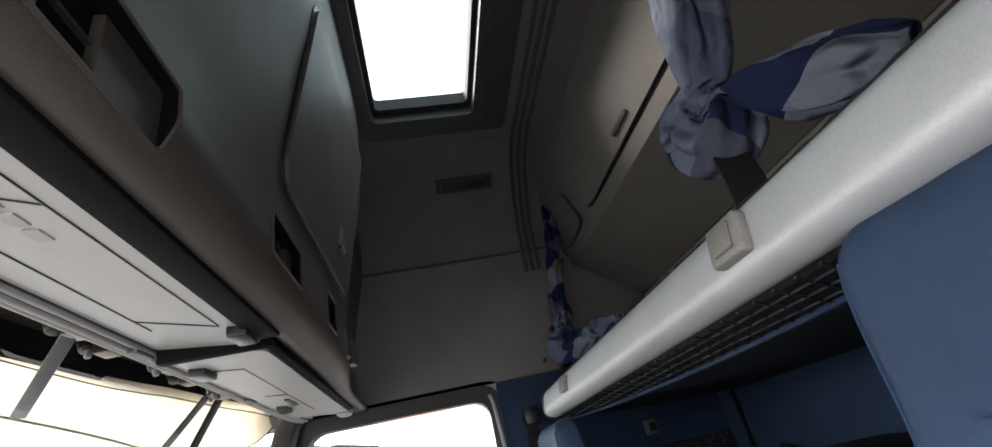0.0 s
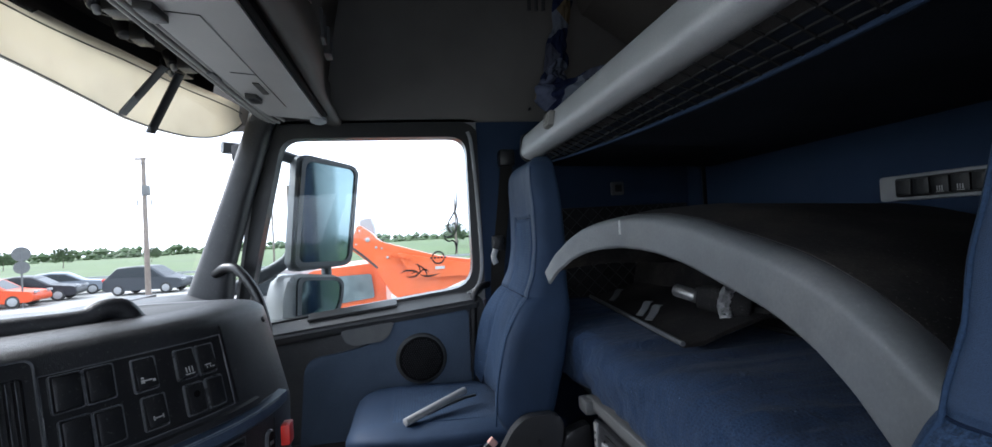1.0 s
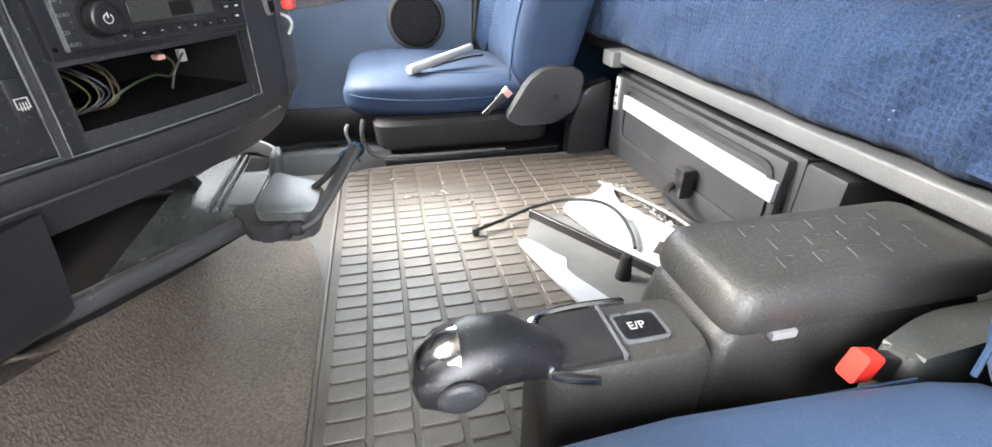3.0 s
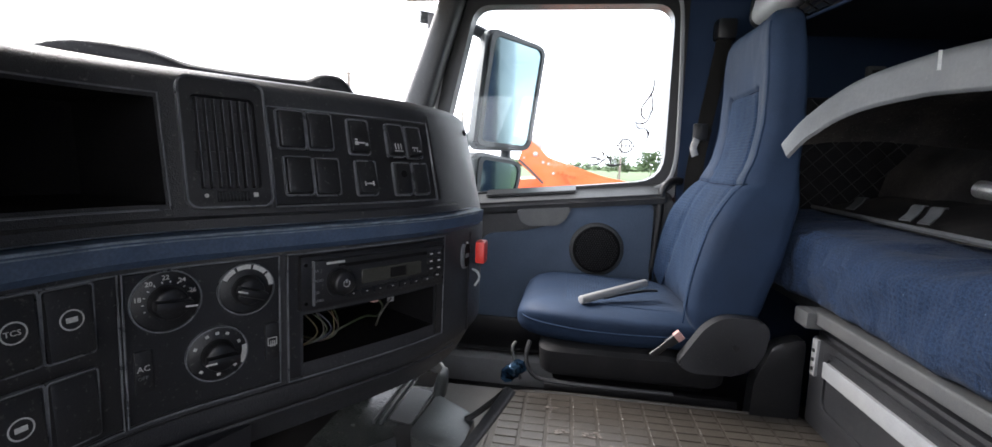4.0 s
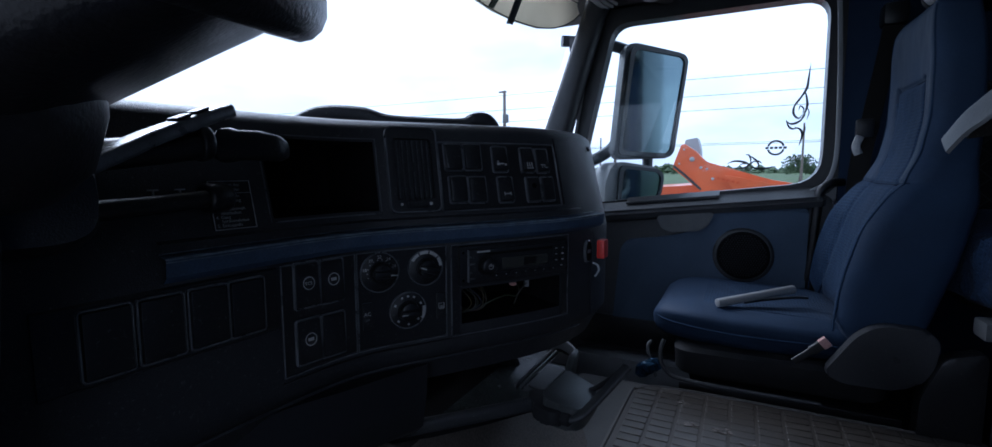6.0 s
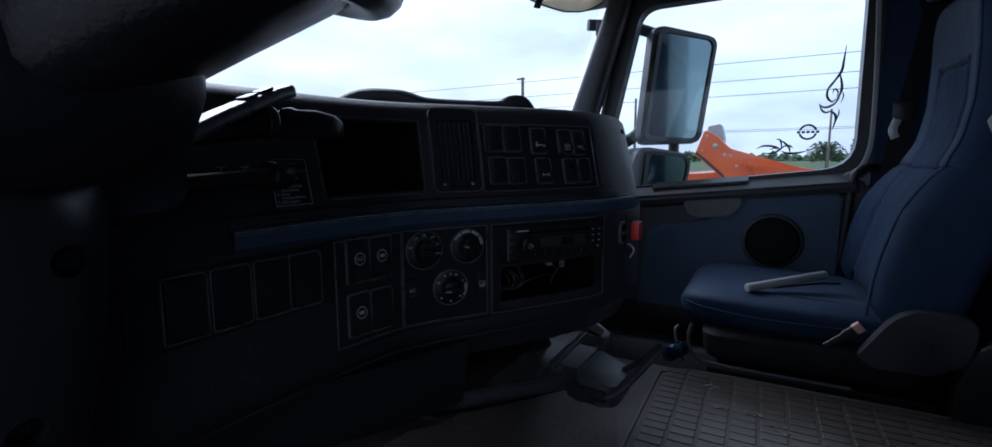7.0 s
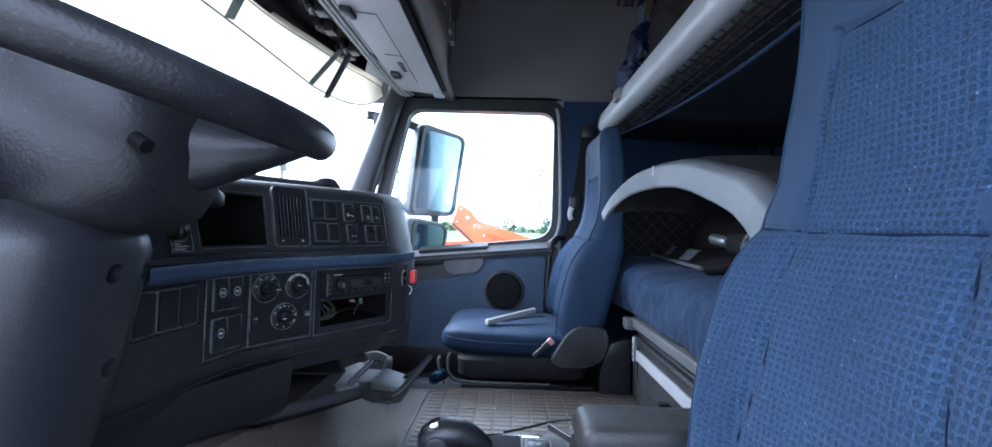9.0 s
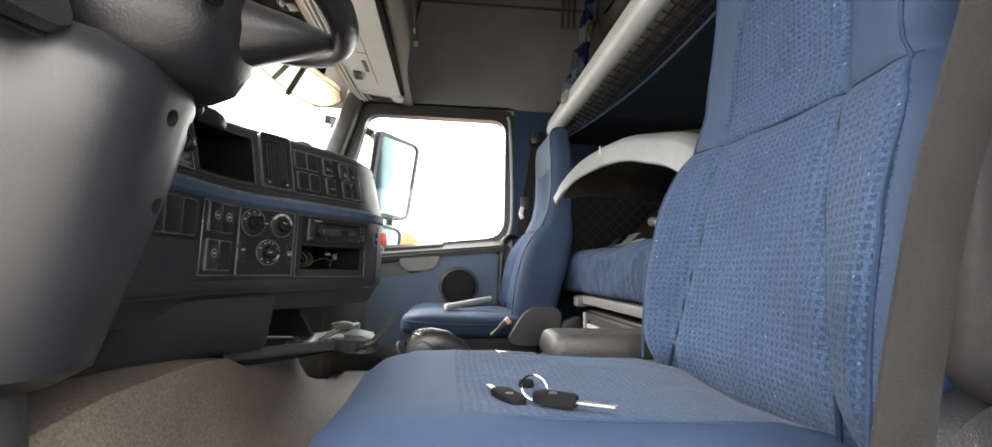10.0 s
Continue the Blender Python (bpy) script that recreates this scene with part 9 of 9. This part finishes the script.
part("housing", mirror_slab([(-0.192, 0.625), (-0.140, 1.075), (-0.09, 1.088), (0.145, 1.062), (0.174, 1.035), (0.112, 0.645), (0.085, 0.612), (-0.16, 0.606)], [0.03, 0.02, 0.02, 0.03, 0.03, 0.03, 0.03, 0.03], 0.004, 0.045, 0.018), M["mirrorgrey"], mir, "dark grey mirror housing")
part("bezel", framed(rounded([(-0.178, 0.625), (-0.118, 1.078), (0.148, 1.055), (0.168, 1.030), (0.105, 0.640), (0.080, 0.615)], [0.03, 0.04, 0.03, 0.03, 0.03, 0.03]), rounded([(-0.160, 0.643), (-0.101, 1.062), (0.134, 1.042), (0.150, 1.020), (0.088, 0.650), (0.068, 0.633)], [0.03, 0.04, 0.03, 0.03, 0.03, 0.03]), 1, -0.008, 0.012, m=MM), M["mirrorgrey"], mir, "raised mirror bezel")
part("mirror_glass", mirror_slab([(-0.162, 0.641), (-0.103, 1.064), (0.136, 1.044), (0.152, 1.022), (0.090, 0.648), (0.070, 0.631)], [0.03, 0.04, 0.03, 0.03, 0.03, 0.03], -0.001, 0.005), ME["mirror"], mir, "large mirror glass", smooth=0)
low_m = mirror_slab([(-0.235, 0.40), (-0.228, 0.52), (-0.195, 0.592), (-0.15, 0.598), (0.02, 0.575), (0.062, 0.545), (0.055, 0.47), (0.03, 0.40)], [0.03, 0.05, 0.03, 0.02, 0.04, 0.03, 0.03, 0.03], 0.004, 0.12, 0.025)
part("lower_housing", low_m, M["rail"], mir, "pale grey lower mirror housing")
part("lower_bezel", framed(rounded([(-0.180, 0.405), (-0.165, 0.585), (0.030, 0.565), (0.056, 0.54), (0.048, 0.47), (0.02, 0.405)], 0.03), rounded([(-0.160, 0.42), (-0.148, 0.570), (0.024, 0.552), (0.042, 0.53), (0.034, 0.47), (0.01, 0.42)], 0.025), 1, -0.008, 0.012, m=MM), M["mirrorgrey"], mir, "dark bezel")
part("lower_glass", mirror_slab([(-0.162, 0.418), (-0.150, 0.572), (0.026, 0.554), (0.044, 0.53), (0.036, 0.47), (0.012, 0.418)], 0.025, -0.001, 0.005), ME["mirror"], mir, "wide-angle mirror glass", smooth=0)
part("arm", sweep(smooth_path([(-0.98, 2.115, 0.53), (-0.90, 2.16, 0.565), (-0.80, 2.22, 0.612), (-0.735, 2.235, 0.655), (-0.71, 2.245, 0.70)], 6), rect(0.05, 0.045, 0.016), up=(0, 1, 0.2)), M["mirrorgrey"], mir, "broad lower mirror arm")
part("arm", sweep(smooth_path([(-0.92, 2.12, 1.10), (-0.82, 2.19, 1.098), (-0.74, 2.235, 1.085), (-0.68, 2.27, 1.065)], 6), rect(0.045, 0.035, 0.012), up=(0, 1, 0.2)), M["mirrorgrey"], mir, "upper mirror arm")
part("mirror_post", tube([(-0.60, 2.33, 0.62), (-0.60, 2.33, 0.56)], 0.022, 10, 1), M["mirrorgrey"], mir)
# outer skin of the cab that the mirrors look back at
skin = thing("cab_side_skin", (0.5, 2.16, 0.3), "dark painted outer cab side", "cab body", kind="structure")
part("skin_panel", box(0.06, 1.05, 2.152, 2.17, -0.5, 2.1, 0.005), M["cabpaint"], skin)
part("skin_lower", box(-1.1, 0.06, 2.152, 2.17, -0.9, 0.36, 0.005), M["cabpaint"], skin)

# ---------------------------------------------------------------- loose things
# mudguard lying on the bunk
fend = thing("mudguard", (0.4, 0.9, 0.44), "large curved grey plastic mudguard lying on the bunk", "mudguard")
arc = smooth_path([(0.095, 1.345, 0.615), (0.115, 1.30, 0.665), (0.15, 1.22, 0.715), (0.185, 1.10, 0.735), (0.205, 0.95, 0.728), (0.215, 0.80, 0.695), (0.215, 0.66, 0.655), (0.205, 0.55, 0.602), (0.19, 0.46, 0.535)], 6)
wid = 0.062
rings_f, rings_t = [], []
for i, p in enumerate(arc):
    d = (arc[min(len(arc) - 1, i + 1)] - arc[max(0, i - 1)]).normalized()
    dn = Vector((0, d.z, -d.y)).normalized()
    if dn.z > 0:
        dn = -dn
    t = i / (len(arc) - 1)
    w = wid * (0.75 + 0.6 * t)
    q = p + Vector((0, 0, 0.0015 * noise.noise(Vector((t * 30, 0, 0)))))
    roll = [(0.0, 1.0), (0.0, 0.96), (0.0, 0.26), (0.0004, 0.20), (0.002, 0.12), (0.007, 0.04), (0.017, -0.02), (0.040, -0.06)]
    front_ = [q + Vector((dx_, 0, 0)) + dn * (w * k) for dx_, k in roll]
    rings_f.append(front_ + [v + Vector((0.005, 0, -0.004)) for v in reversed(front_)])
    back = 0.46 + 0.10 * math.sin(math.pi * min(1, t * 1.2))
    r0 = q - dn * (w * 0.07)
    rings_t.append([r0 + Vector((0.039, 0, 0)), r0 + Vector((0.09, 0, 0.008)), r0 + Vector((0.18, 0, 0.012)), r0 + Vector((back, 0.02, -0.004)), r0 + Vector((back, 0.02, -0.012)), r0 + Vector((0.18, 0, 0.004)), r0 + Vector((0.09, 0, 0.0)), r0 + Vector((0.039, 0, -0.008))])
part("rim_flange", loft(rings_f), M["fender"], fend, "scuffed grey rim with a rolled edge", smooth=60)
part("top_shell", loft(rings_t), M["fendertop"], fend, "dirty black curved shell", smooth=60)
part("scratch", sweep([(0.174, 1.055, 0.728), (0.172, 1.05, 0.70)], rect(0.004, 0.001)), M["white"], fend)

# folded rubber flaps with pale clips
flap = thing("rubber_flap", (0.5, 1.4, 0.44), "dirty black rubber flap with pale clips on the bunk", "rubber flap")
fb = []
for j in range(26):
    y = 1.12 + 0.80 * j / 25
    x0 = 0.335 + 0.10 * (j / 25)
    fb.append([Vector((x0 + dx, y, 0.449 + 0.008 * noise.noise(Vector((dx * 12, y * 8, 0))) + h)) for dx, h in ((0.0, 0.0), (0.05, 0.006), (0.10, 0.02), (0.20, 0.045), (0.30, 0.055), (0.42, 0.035), (0.42, 0.025), (0.30, 0.045), (0.2, 0.035), (0.1, 0.01), (0.05, -0.004), (0.0, -0.006))])
part("sheet", loft(fb), M["fendertop"], flap)
part("edge", tube([(0.335 + 0.10 * j / 12, 1.12 + 0.80 * j / 12, 0.452) for j in range(13)], 0.006, 6, 2), M["fender"], flap, "worn grey edge")
for y, x in ((1.36, 0.385), (1.43, 0.395), (1.72, 0.44)):
    part("clip", sweep(smooth_path([(x - 0.010, y - 0.012, 0.462), (x + 0.012, y, 0.476), (x + 0.03, y + 0.014, 0.492), (x + 0.042, y + 0.02, 0.493)], 4), rect(0.022, 0.003)), M["fender"], flap, "pale grey clip")
heap = thing("crumpled_liner", (0.75, 1.5, 0.44), "crumpled black liner against the rear wall", "liner")
part("liner_sheet", loft([[Vector((0.62 + dx, 1.05 + 0.9 * j / 20, 0.44 + max(0, h + 0.05 * noise.noise(Vector((dx * 8, j * 0.4, 4)))))) for dx, h in ((0, -0.01), (0.03, 0.12), (0.10, 0.20), (0.2, 0.26), (0.29, 0.26), (0.29, 0.0))] for j in range(21)]), M["fendertop"], heap)
part("rolled_edge", tube([(0.617 + 0.012 * noise.noise(Vector((k * 0.7, 0, 5))), 1.06 + 0.88 * k / 24, 0.449 + 0.004 * noise.noise(Vector((k * 0.9, 3, 5)))) for k in range(25)], 0.007, 7, 2), M["rubber"], heap, "rolled black edge")

# quilted dark pad on the wall at the end of the bunk
quilt = thing("quilted_pad", (0.55, 2.02, 0.6), "black quilted pad on the wall at the end of the bunk", "wall pad")
part("pad", box(0.19, 0.93, 2.012, 2.030, 0.435, 0.80, 0.006), M["rubber"], quilt)
for k in range(-5, 13):
    for s_ in (-1, 1):
        x0 = 0.19 + 0.062 * k + (0 if s_ > 0 else 0.36)
        a0, a1 = 0.44, 0.795
        lo, hi = x0, x0 + s_ * 0.36
        t0 = max(0, min(1, (0.20 - lo) / (hi - lo))) if s_ > 0 else max(0, min(1, (lo - 0.92) / (lo - hi)))
        t1 = max(0, min(1, (0.92 - lo) / (hi - lo))) if s_ > 0 else max(0, min(1, (lo - 0.20) / (lo - hi)))
        if t1 - t0 < 0.05:
            continue
        part("stitch_line", tube([(lo + (hi - lo) * t, 2.0118, a0 + (a1 - a0) * t) for t in (t0, t1)], 0.0018, 5, 1), M["greydark"], quilt)

# drive joint in crumpled foil
jt = thing("metal_joint", (0.47, 1.22, 0.5), "greasy metal shaft joint wrapped in crumpled foil", "machine part")
part("shaft", cyl((0.46, 1.345, 0.535), (0.475, 1.27, 0.525), 0.017, 0.017, 20, bevel=0.002), M["steel"], jt, "bright round shaft")
part("housing", loft([oval((0.475 + 0.02 * k, 1.275 - 0.022 * k, 0.525 - 0.004 * k), (0.3, 0.2, 0), (0, 0, 1), a, a, 20, 2.6) for k, a in enumerate((0.028, 0.034, 0.034, 0.03))]), M["fendertop"], jt)
JA, JB = Vector((0.512, 1.214, 0.514)), Vector((0.552, 1.166, 0.507))
ja = (JB - JA).normalized()
ju = ja.cross(Vector((0, 0, 1))).normalized()
jv = ju.cross(ja)


def joint_ring(t, r, rough, n=40):
    """A ring about the joint's axis; rough: how crumpled it is."""
    out = []
    for k in range(n):
        a = 2 * math.pi * k / n
        q = Vector((math.cos(a) * 2.6, math.sin(a) * 2.6, t * 60))
        rr = r * (1 + rough * (noise.noise(q) + 0.7 * noise.noise(q * 2.7)))
        out.append(JA + ja * (t + rough * 0.012 * noise.noise(q * 1.9 + Vector((5, 0, 0)))) + ju * (rr * math.cos(a)) + jv * (rr * math.sin(a)))
    return out


part("joint_end", loft([joint_ring(t, r, 0.05) for t, r in ((0.0, 0.033), (0.012, 0.037), (0.045, 0.038), (0.058, 0.036), (0.062, 0.031))]), M["fendertop"], jt, "greasy dark end with a bore")
part("bore", cyl(JB - ja * 0.006, JB + ja * 0.0012, 0.015, n=20), M["void"], jt)
part("foil", loft([joint_ring(t, r, w) for t, r, w in ((-0.010, 0.034, 0.22), (-0.004, 0.041, 0.26), (0.003, 0.043, 0.28), (0.010, 0.041, 0.26), (0.017, 0.042, 0.24), (0.023, 0.037, 0.2))]), M["foil"], jt, "crumpled silver foil", smooth=0)
part("rod", cyl((0.55, 1.17, 0.50), (0.66, 0.88, 0.485), 0.010, 0.008, 12), M["fendertop"], jt)

# bar on the passenger seat
solid("metal_tube", cyl((-0.278, 1.521, 0.207), (-0.095, 1.66, 0.232), 0.0115, 0.0115, 18, bevel=0.002), M["rail"], "short grey metal tube lying on the passenger seat", "tube")
solid("bent_bar", sweep(smooth_path([(-0.215, 1.575, 0.203), (-0.16, 1.62, 0.206), (-0.10, 1.665, 0.207), (-0.06, 1.68, 0.207)], 5), rect(0.012, 0.006, 0.002)), M["black"], "thin black bar under the tube on the passenger seat", "bar")
# keys and cap on the driver seat
KZ = 0.225
keys = thing("car_keys", (-0.186, 0.155, KZ), "two black keys on a steel ring on the driver seat", "keys")


def key(p, q, tip, w, z):
    """A key lying flat: its head from the ring end p to q, its blade on to the tip."""
    p, q, tip = Vector(p), Vector(q), Vector(tip)
    d = (q - p).normalized()
    m = Matrix.Translation((p.x, p.y, z)) @ Matrix.Rotation(math.atan2(d.y, d.x), 4, "Z")
    n = (q - p).length
    h = slab(rounded([(0.0, -w * 0.7), (n * 0.35, -w), (n, -w * 0.85), (n, w * 0.85), (n * 0.35, w), (0.0, w * 0.7)], 0.004), 2, 0.0, 0.009, bevel=0.003)
    h.transform(m)
    k = part("key_head", h, M["void"], keys, "black key head")
    part("key_emblem", cyl(m @ Vector((n * 0.45, 0, 0.0085)), m @ Vector((n * 0.45, 0, 0.0096)), 0.004, n=14), M["greydark"], k)
    e = (tip - q).normalized()
    m2 = Matrix.Translation((q.x, q.y, z)) @ Matrix.Rotation(math.atan2(e.y, e.x), 4, "Z")
    b = (tip - q).length
    bl = slab([(-0.004, -0.0036), (b * 0.92, -0.0036), (b, 0.0), (b * 0.9, 0.003), (b * 0.75, 0.0016), (b * 0.62, 0.0034), (b * 0.45, 0.0018), (b * 0.3, 0.0036), (-0.004, 0.0036)], 2, 0.0032, 0.0052)
    bl.transform(m2)
    part("key_blade", bl, M["steel"], k, "steel key blade")


key((-0.204, 0.122), (-0.219, 0.170), (-0.227, 0.198), 0.0105, 0.2255)
key((-0.190, 0.128), (-0.155, 0.108), (-0.123, 0.091), 0.0105, 0.2315)
RC = Vector((-0.186, 0.150, KZ + 0.013))
part("ring", sweep([RC + Vector((0.011 * math.cos(a), -0.009 * math.cos(a), 0.012 * math.sin(a))) for a in [k * math.pi / 12 for k in range(24)]], circle(0.0011, 6), closed_path=True), M["chrome"], keys, "steel key ring")
solid("button_cap", cyl((-0.182, 0.221, KZ - 0.003), (-0.182, 0.221, KZ + 0.005), 0.009, 0.008, 20, bevel=0.002), M["void"], "small round black cap on the driver seat", "cap")
solid("crumb", sheet_mesh([[Vector((-0.229 + 0.0025 * a + 0.0006 * b, 0.247 + 0.002 * b, KZ - 0.002 + 0.002 * noise.noise(Vector((a, b, 4))))) for b in range(4)] for a in range(3)]), M["rail"], "pale crumb on the driver seat", "crumb")

# broken panel and wiper wire on the floor mat
pan = thing("broken_panel", (0.05, 0.95, 0.0), "broken white plastic panel with a dark rib on the floor mat", "broken panel")
part("white_sheet", slab(rounded([(-0.012, 1.092), (0.006, 1.116), (0.029, 1.136), (0.062, 1.135), (0.096, 1.158), (0.118, 1.186), (0.140, 1.188), (0.124, 1.140), (0.114, 1.098), (0.171, 0.964), (0.187, 0.900), (0.165, 0.872), (0.14, 0.878), (0.10, 0.855), (0.055, 0.846)], 0.008, 3), 2, 0.006, 0.011), M["tray"], pan, "broken white sheet")
part("dark_face", slab([(-0.088, 1.077), (-0.02, 1.082), (0.055, 0.846), (-0.01, 0.74), (-0.06, 0.78), (-0.095, 0.90), (-0.118, 0.992)], 2, 0.004, 0.009), M["grey"], pan, "bare dark face")
part("rib", sweep([(-0.085, 1.08, 0.016), (0.06, 0.842, 0.016)], rect(0.008, 0.02, 0.002)), M["black"], pan, "dark rib")
part("white_edge", slab(rounded([(-0.134, 0.993), (-0.116, 0.997), (-0.095, 0.967), (-0.082, 0.940), (-0.067, 0.921), (-0.077, 0.892), (-0.071, 0.868), (-0.052, 0.83), (-0.035, 0.79), (-0.045, 0.735), (-0.065, 0.735), (-0.088, 0.805), (-0.110, 0.885)], 0.006, 3), 2, 0.006, 0.012), M["tray"], pan, "white broken edge")
part("torn_window", slab([(0.088, 0.905), (0.118, 0.935), (0.158, 0.892), (0.128, 0.866)], 2, 0.0112, 0.0125), M["fendertop"], pan, "dirty torn patch", smooth=0)
for x, y in ((0.10, 1.02), (0.155, 0.93)):
    part("boss", cyl((x, y, 0.010), (x, y, 0.013), 0.008, n=14), M["pale"], pan)
rows_d = []
for a in range(9):
    rows_d.append([Vector((0.098 + 0.0055 * a + 0.0008 * c, 0.878 + 0.0052 * c + 0.0005 * a, 0.0127 + 0.004 * abs(noise.noise(Vector((a * 0.7, c * 0.7, 3)))) * (1 if 0 < a < 8 and 0 < c < 7 else 0))) for c in range(8)])
part("dirt_crust", sheet_mesh(rows_d), M["crust"], pan, "pale dirt stuck in the torn patch", smooth=0)
film = thing("crumpled_film", (0.15, 1.06, 0.0), "crumpled grey plastic film beside the broken panel", "plastic film")
fr = []
for a in range(36):
    y = 1.19 - 0.26 * a / 35
    x = 0.150 + 0.045 * a / 35
    w = 0.004 + 0.012 * (a / 35)
    fr.append([Vector((x + w * (c - 2) / 2 + 0.004 * noise.noise(Vector((a * 0.6, c * 1.0, 1))), y, 0.004 + (0.014 * abs(noise.noise(Vector((a * 0.9, c * 1.3, 7)))) if 0 < c < 4 else 0))) for c in range(5)])
part("film", sheet_mesh(fr), M["film"], film, smooth=0)
wr = thing("wiper_wire", (-0.05, 1.05, 0.02), "thin black bent wire lying over the broken panel", "wire")
part("rod", tube([(-0.203, 1.044, 0.012), (-0.14, 1.066, 0.018), (-0.08, 1.085, 0.026), (-0.01, 1.085, 0.035), (0.05, 1.065, 0.035), (0.075, 1.02, 0.030), (0.072, 0.96, 0.022), (0.058, 0.915, 0.018)], 0.0035, 8, 6), M["black"], wr)
part("tip", box(-0.209, -0.197, 1.038, 1.050, 0.004, 0.018, 0.002), M["black"], wr)
solid("wire_strip", tube([(0.115, 1.20, 0.010), (0.17, 1.08, 0.012), (0.20, 0.98, 0.012), (0.195, 0.91, 0.010)], 0.004, 6, 6), M["fender"], "thin dull metal strip along the storage box", "strip")
hoop = thing("seat_slide_bar", (-0.36, 1.44, 0.03), "bent grey metal bar under the front of the passenger seat", "slide bar")
part("bar", tube([(-0.400, 1.452, 0.112), (-0.407, 1.442, 0.085), (-0.404, 1.438, 0.055), (-0.388, 1.436, 0.030), (-0.355, 1.436, 0.018), (-0.25, 1.436, 0.014), (-0.05, 1.436, 0.014)], 0.0055, 8, 5), M["greydark"], hoop)
part("rail", box(-0.36, 0.10, 1.442, 1.462, -0.012, 0.008, 0.003), M["black"], hoop, "black slide rail")
part("release_loop", tube([(-0.425, 1.500, -0.015), (-0.436, 1.500, 0.018), (-0.447, 1.500, 0.050), (-0.449, 1.503, 0.072), (-0.444, 1.52, 0.078)], 0.0045, 8, 5), M["grey"], hoop, "thin upright release lever")
wrp = []
for a in range(14):
    row = []
    for c in range(12):
        u, v = a / 13, c / 11
        ang = v * 2.6 * math.pi
        r = 0.020 + 0.010 * noise.noise(Vector((u * 5, v * 6, 2.2)))
        row.append(Vector((-0.452 + r * math.cos(ang) + 0.02 * u, 1.435 + 0.065 * u + 0.006 * noise.noise(Vector((u * 9, v * 9, 5))), 0.022 + r * math.sin(ang) * 0.9 + 0.004 * noise.noise(Vector((u * 14, v * 11, 8))))))
    wrp.append(row)
solid("crumpled_wrapper", sheet_mesh(wrp), M["wrap"], "crumpled shiny blue wrapper under the front of the passenger seat", "wrapper")

# ---------------------------------------------------------------- floor mat with its raised blocks, the last of the inside
mat_th = thing("floor_mat", (-0.1, 0.95, 0.0), "brown-grey rubber floor mat with raised rectangular blocks", "floor mat")
part("mat_base", slab(rounded([(-0.468, 0.50), (0.235, 0.50), (0.235, 1.415), (-0.36, 1.415), (-0.452, 1.385), (-0.470, 1.30)], [0.01, 0.01, 0.02, 0.05, 0.05, 0.05]), 2, -0.005, 0.0, bevel=0.001), M["matbase"], mat_th, "dusty rubber sheet")
part("mat_rim", tube([(-0.464, 0.52, 0.0), (-0.464, 1.28, 0.0), (-0.447, 1.37, 0.0), (-0.36, 1.408, 0.0), (0.0, 1.408, 0.0), (0.225, 1.408, 0.0)], 0.004, 6, 6), M["mat"], mat_th)
blk = bpy.data.meshes.new("block")
bb = bmesh.new()
tmp = loft([[Vector((x, y, z)) for x, y in rounded([(-a, -b), (a, -b), (a, b), (-a, b)], 0.004, 2)] for a, b, z in ((0.0232, 0.0122, -0.002), (0.0232, 0.0122, 0.0014), (0.0222, 0.0112, 0.0022))])
tmp.to_mesh(blk)
tmp.free()
bb.free()
blk.materials.append(M["mat"])
count = 0
rest = bmesh.new()
for i in range(13):
    for j in range(31):
        x, y = -0.425 + i * 0.0535, 0.515 + j * 0.0290
        if y > 1.40 or x > 0.222:
            continue
        if i < 10 and count < 300 or (count < 300 and j > 10):
            o = new("block", blk)
            o.location = (x, y, -0.0012 * max(0, min(1, 1.6 - 1.6 * math.hypot((x + 0.26) / 0.20, (y - 1.26) / 0.17))))
            o.parent = mat_th
            o.matrix_parent_inverse = Matrix.Translation(-mat_th.location)
            count += 1
        else:
            box(x - 0.0232, x + 0.0232, y - 0.0122, y + 0.0122, -0.002, 0.0022, bm=rest)
tagged(part("block_field", rest, M["mat"], mat_th, smooth=0), kind="stuff")
rnd = random.Random(21)
for cx_, cy_, n_, w_ in ((-0.316, 1.236, 9, 0.016), (-0.249, 1.238, 12, 0.022), (-0.34, 1.33, 6, 0.02), (-0.20, 1.19, 6, 0.03)):
    for k in range(n_):
        a, r = rnd.uniform(0, 6.283), w_ * math.sqrt(rnd.random())
        x, y, e = cx_ + r * math.cos(a), cy_ + 0.55 * r * math.sin(a), rnd.uniform(0.002, 0.007)
        q = [(x + e * rnd.uniform(0.5, 1.4) * math.cos(b), y + 0.5 * e * rnd.uniform(0.5, 1.4) * math.sin(b)) for b in [2 * math.pi * j / 9 for j in range(9)]]
        part("scuff", slab(q, 2, 0.0005, 0.00255), M["scuff"], mat_th, "pale scuff", smooth=0)
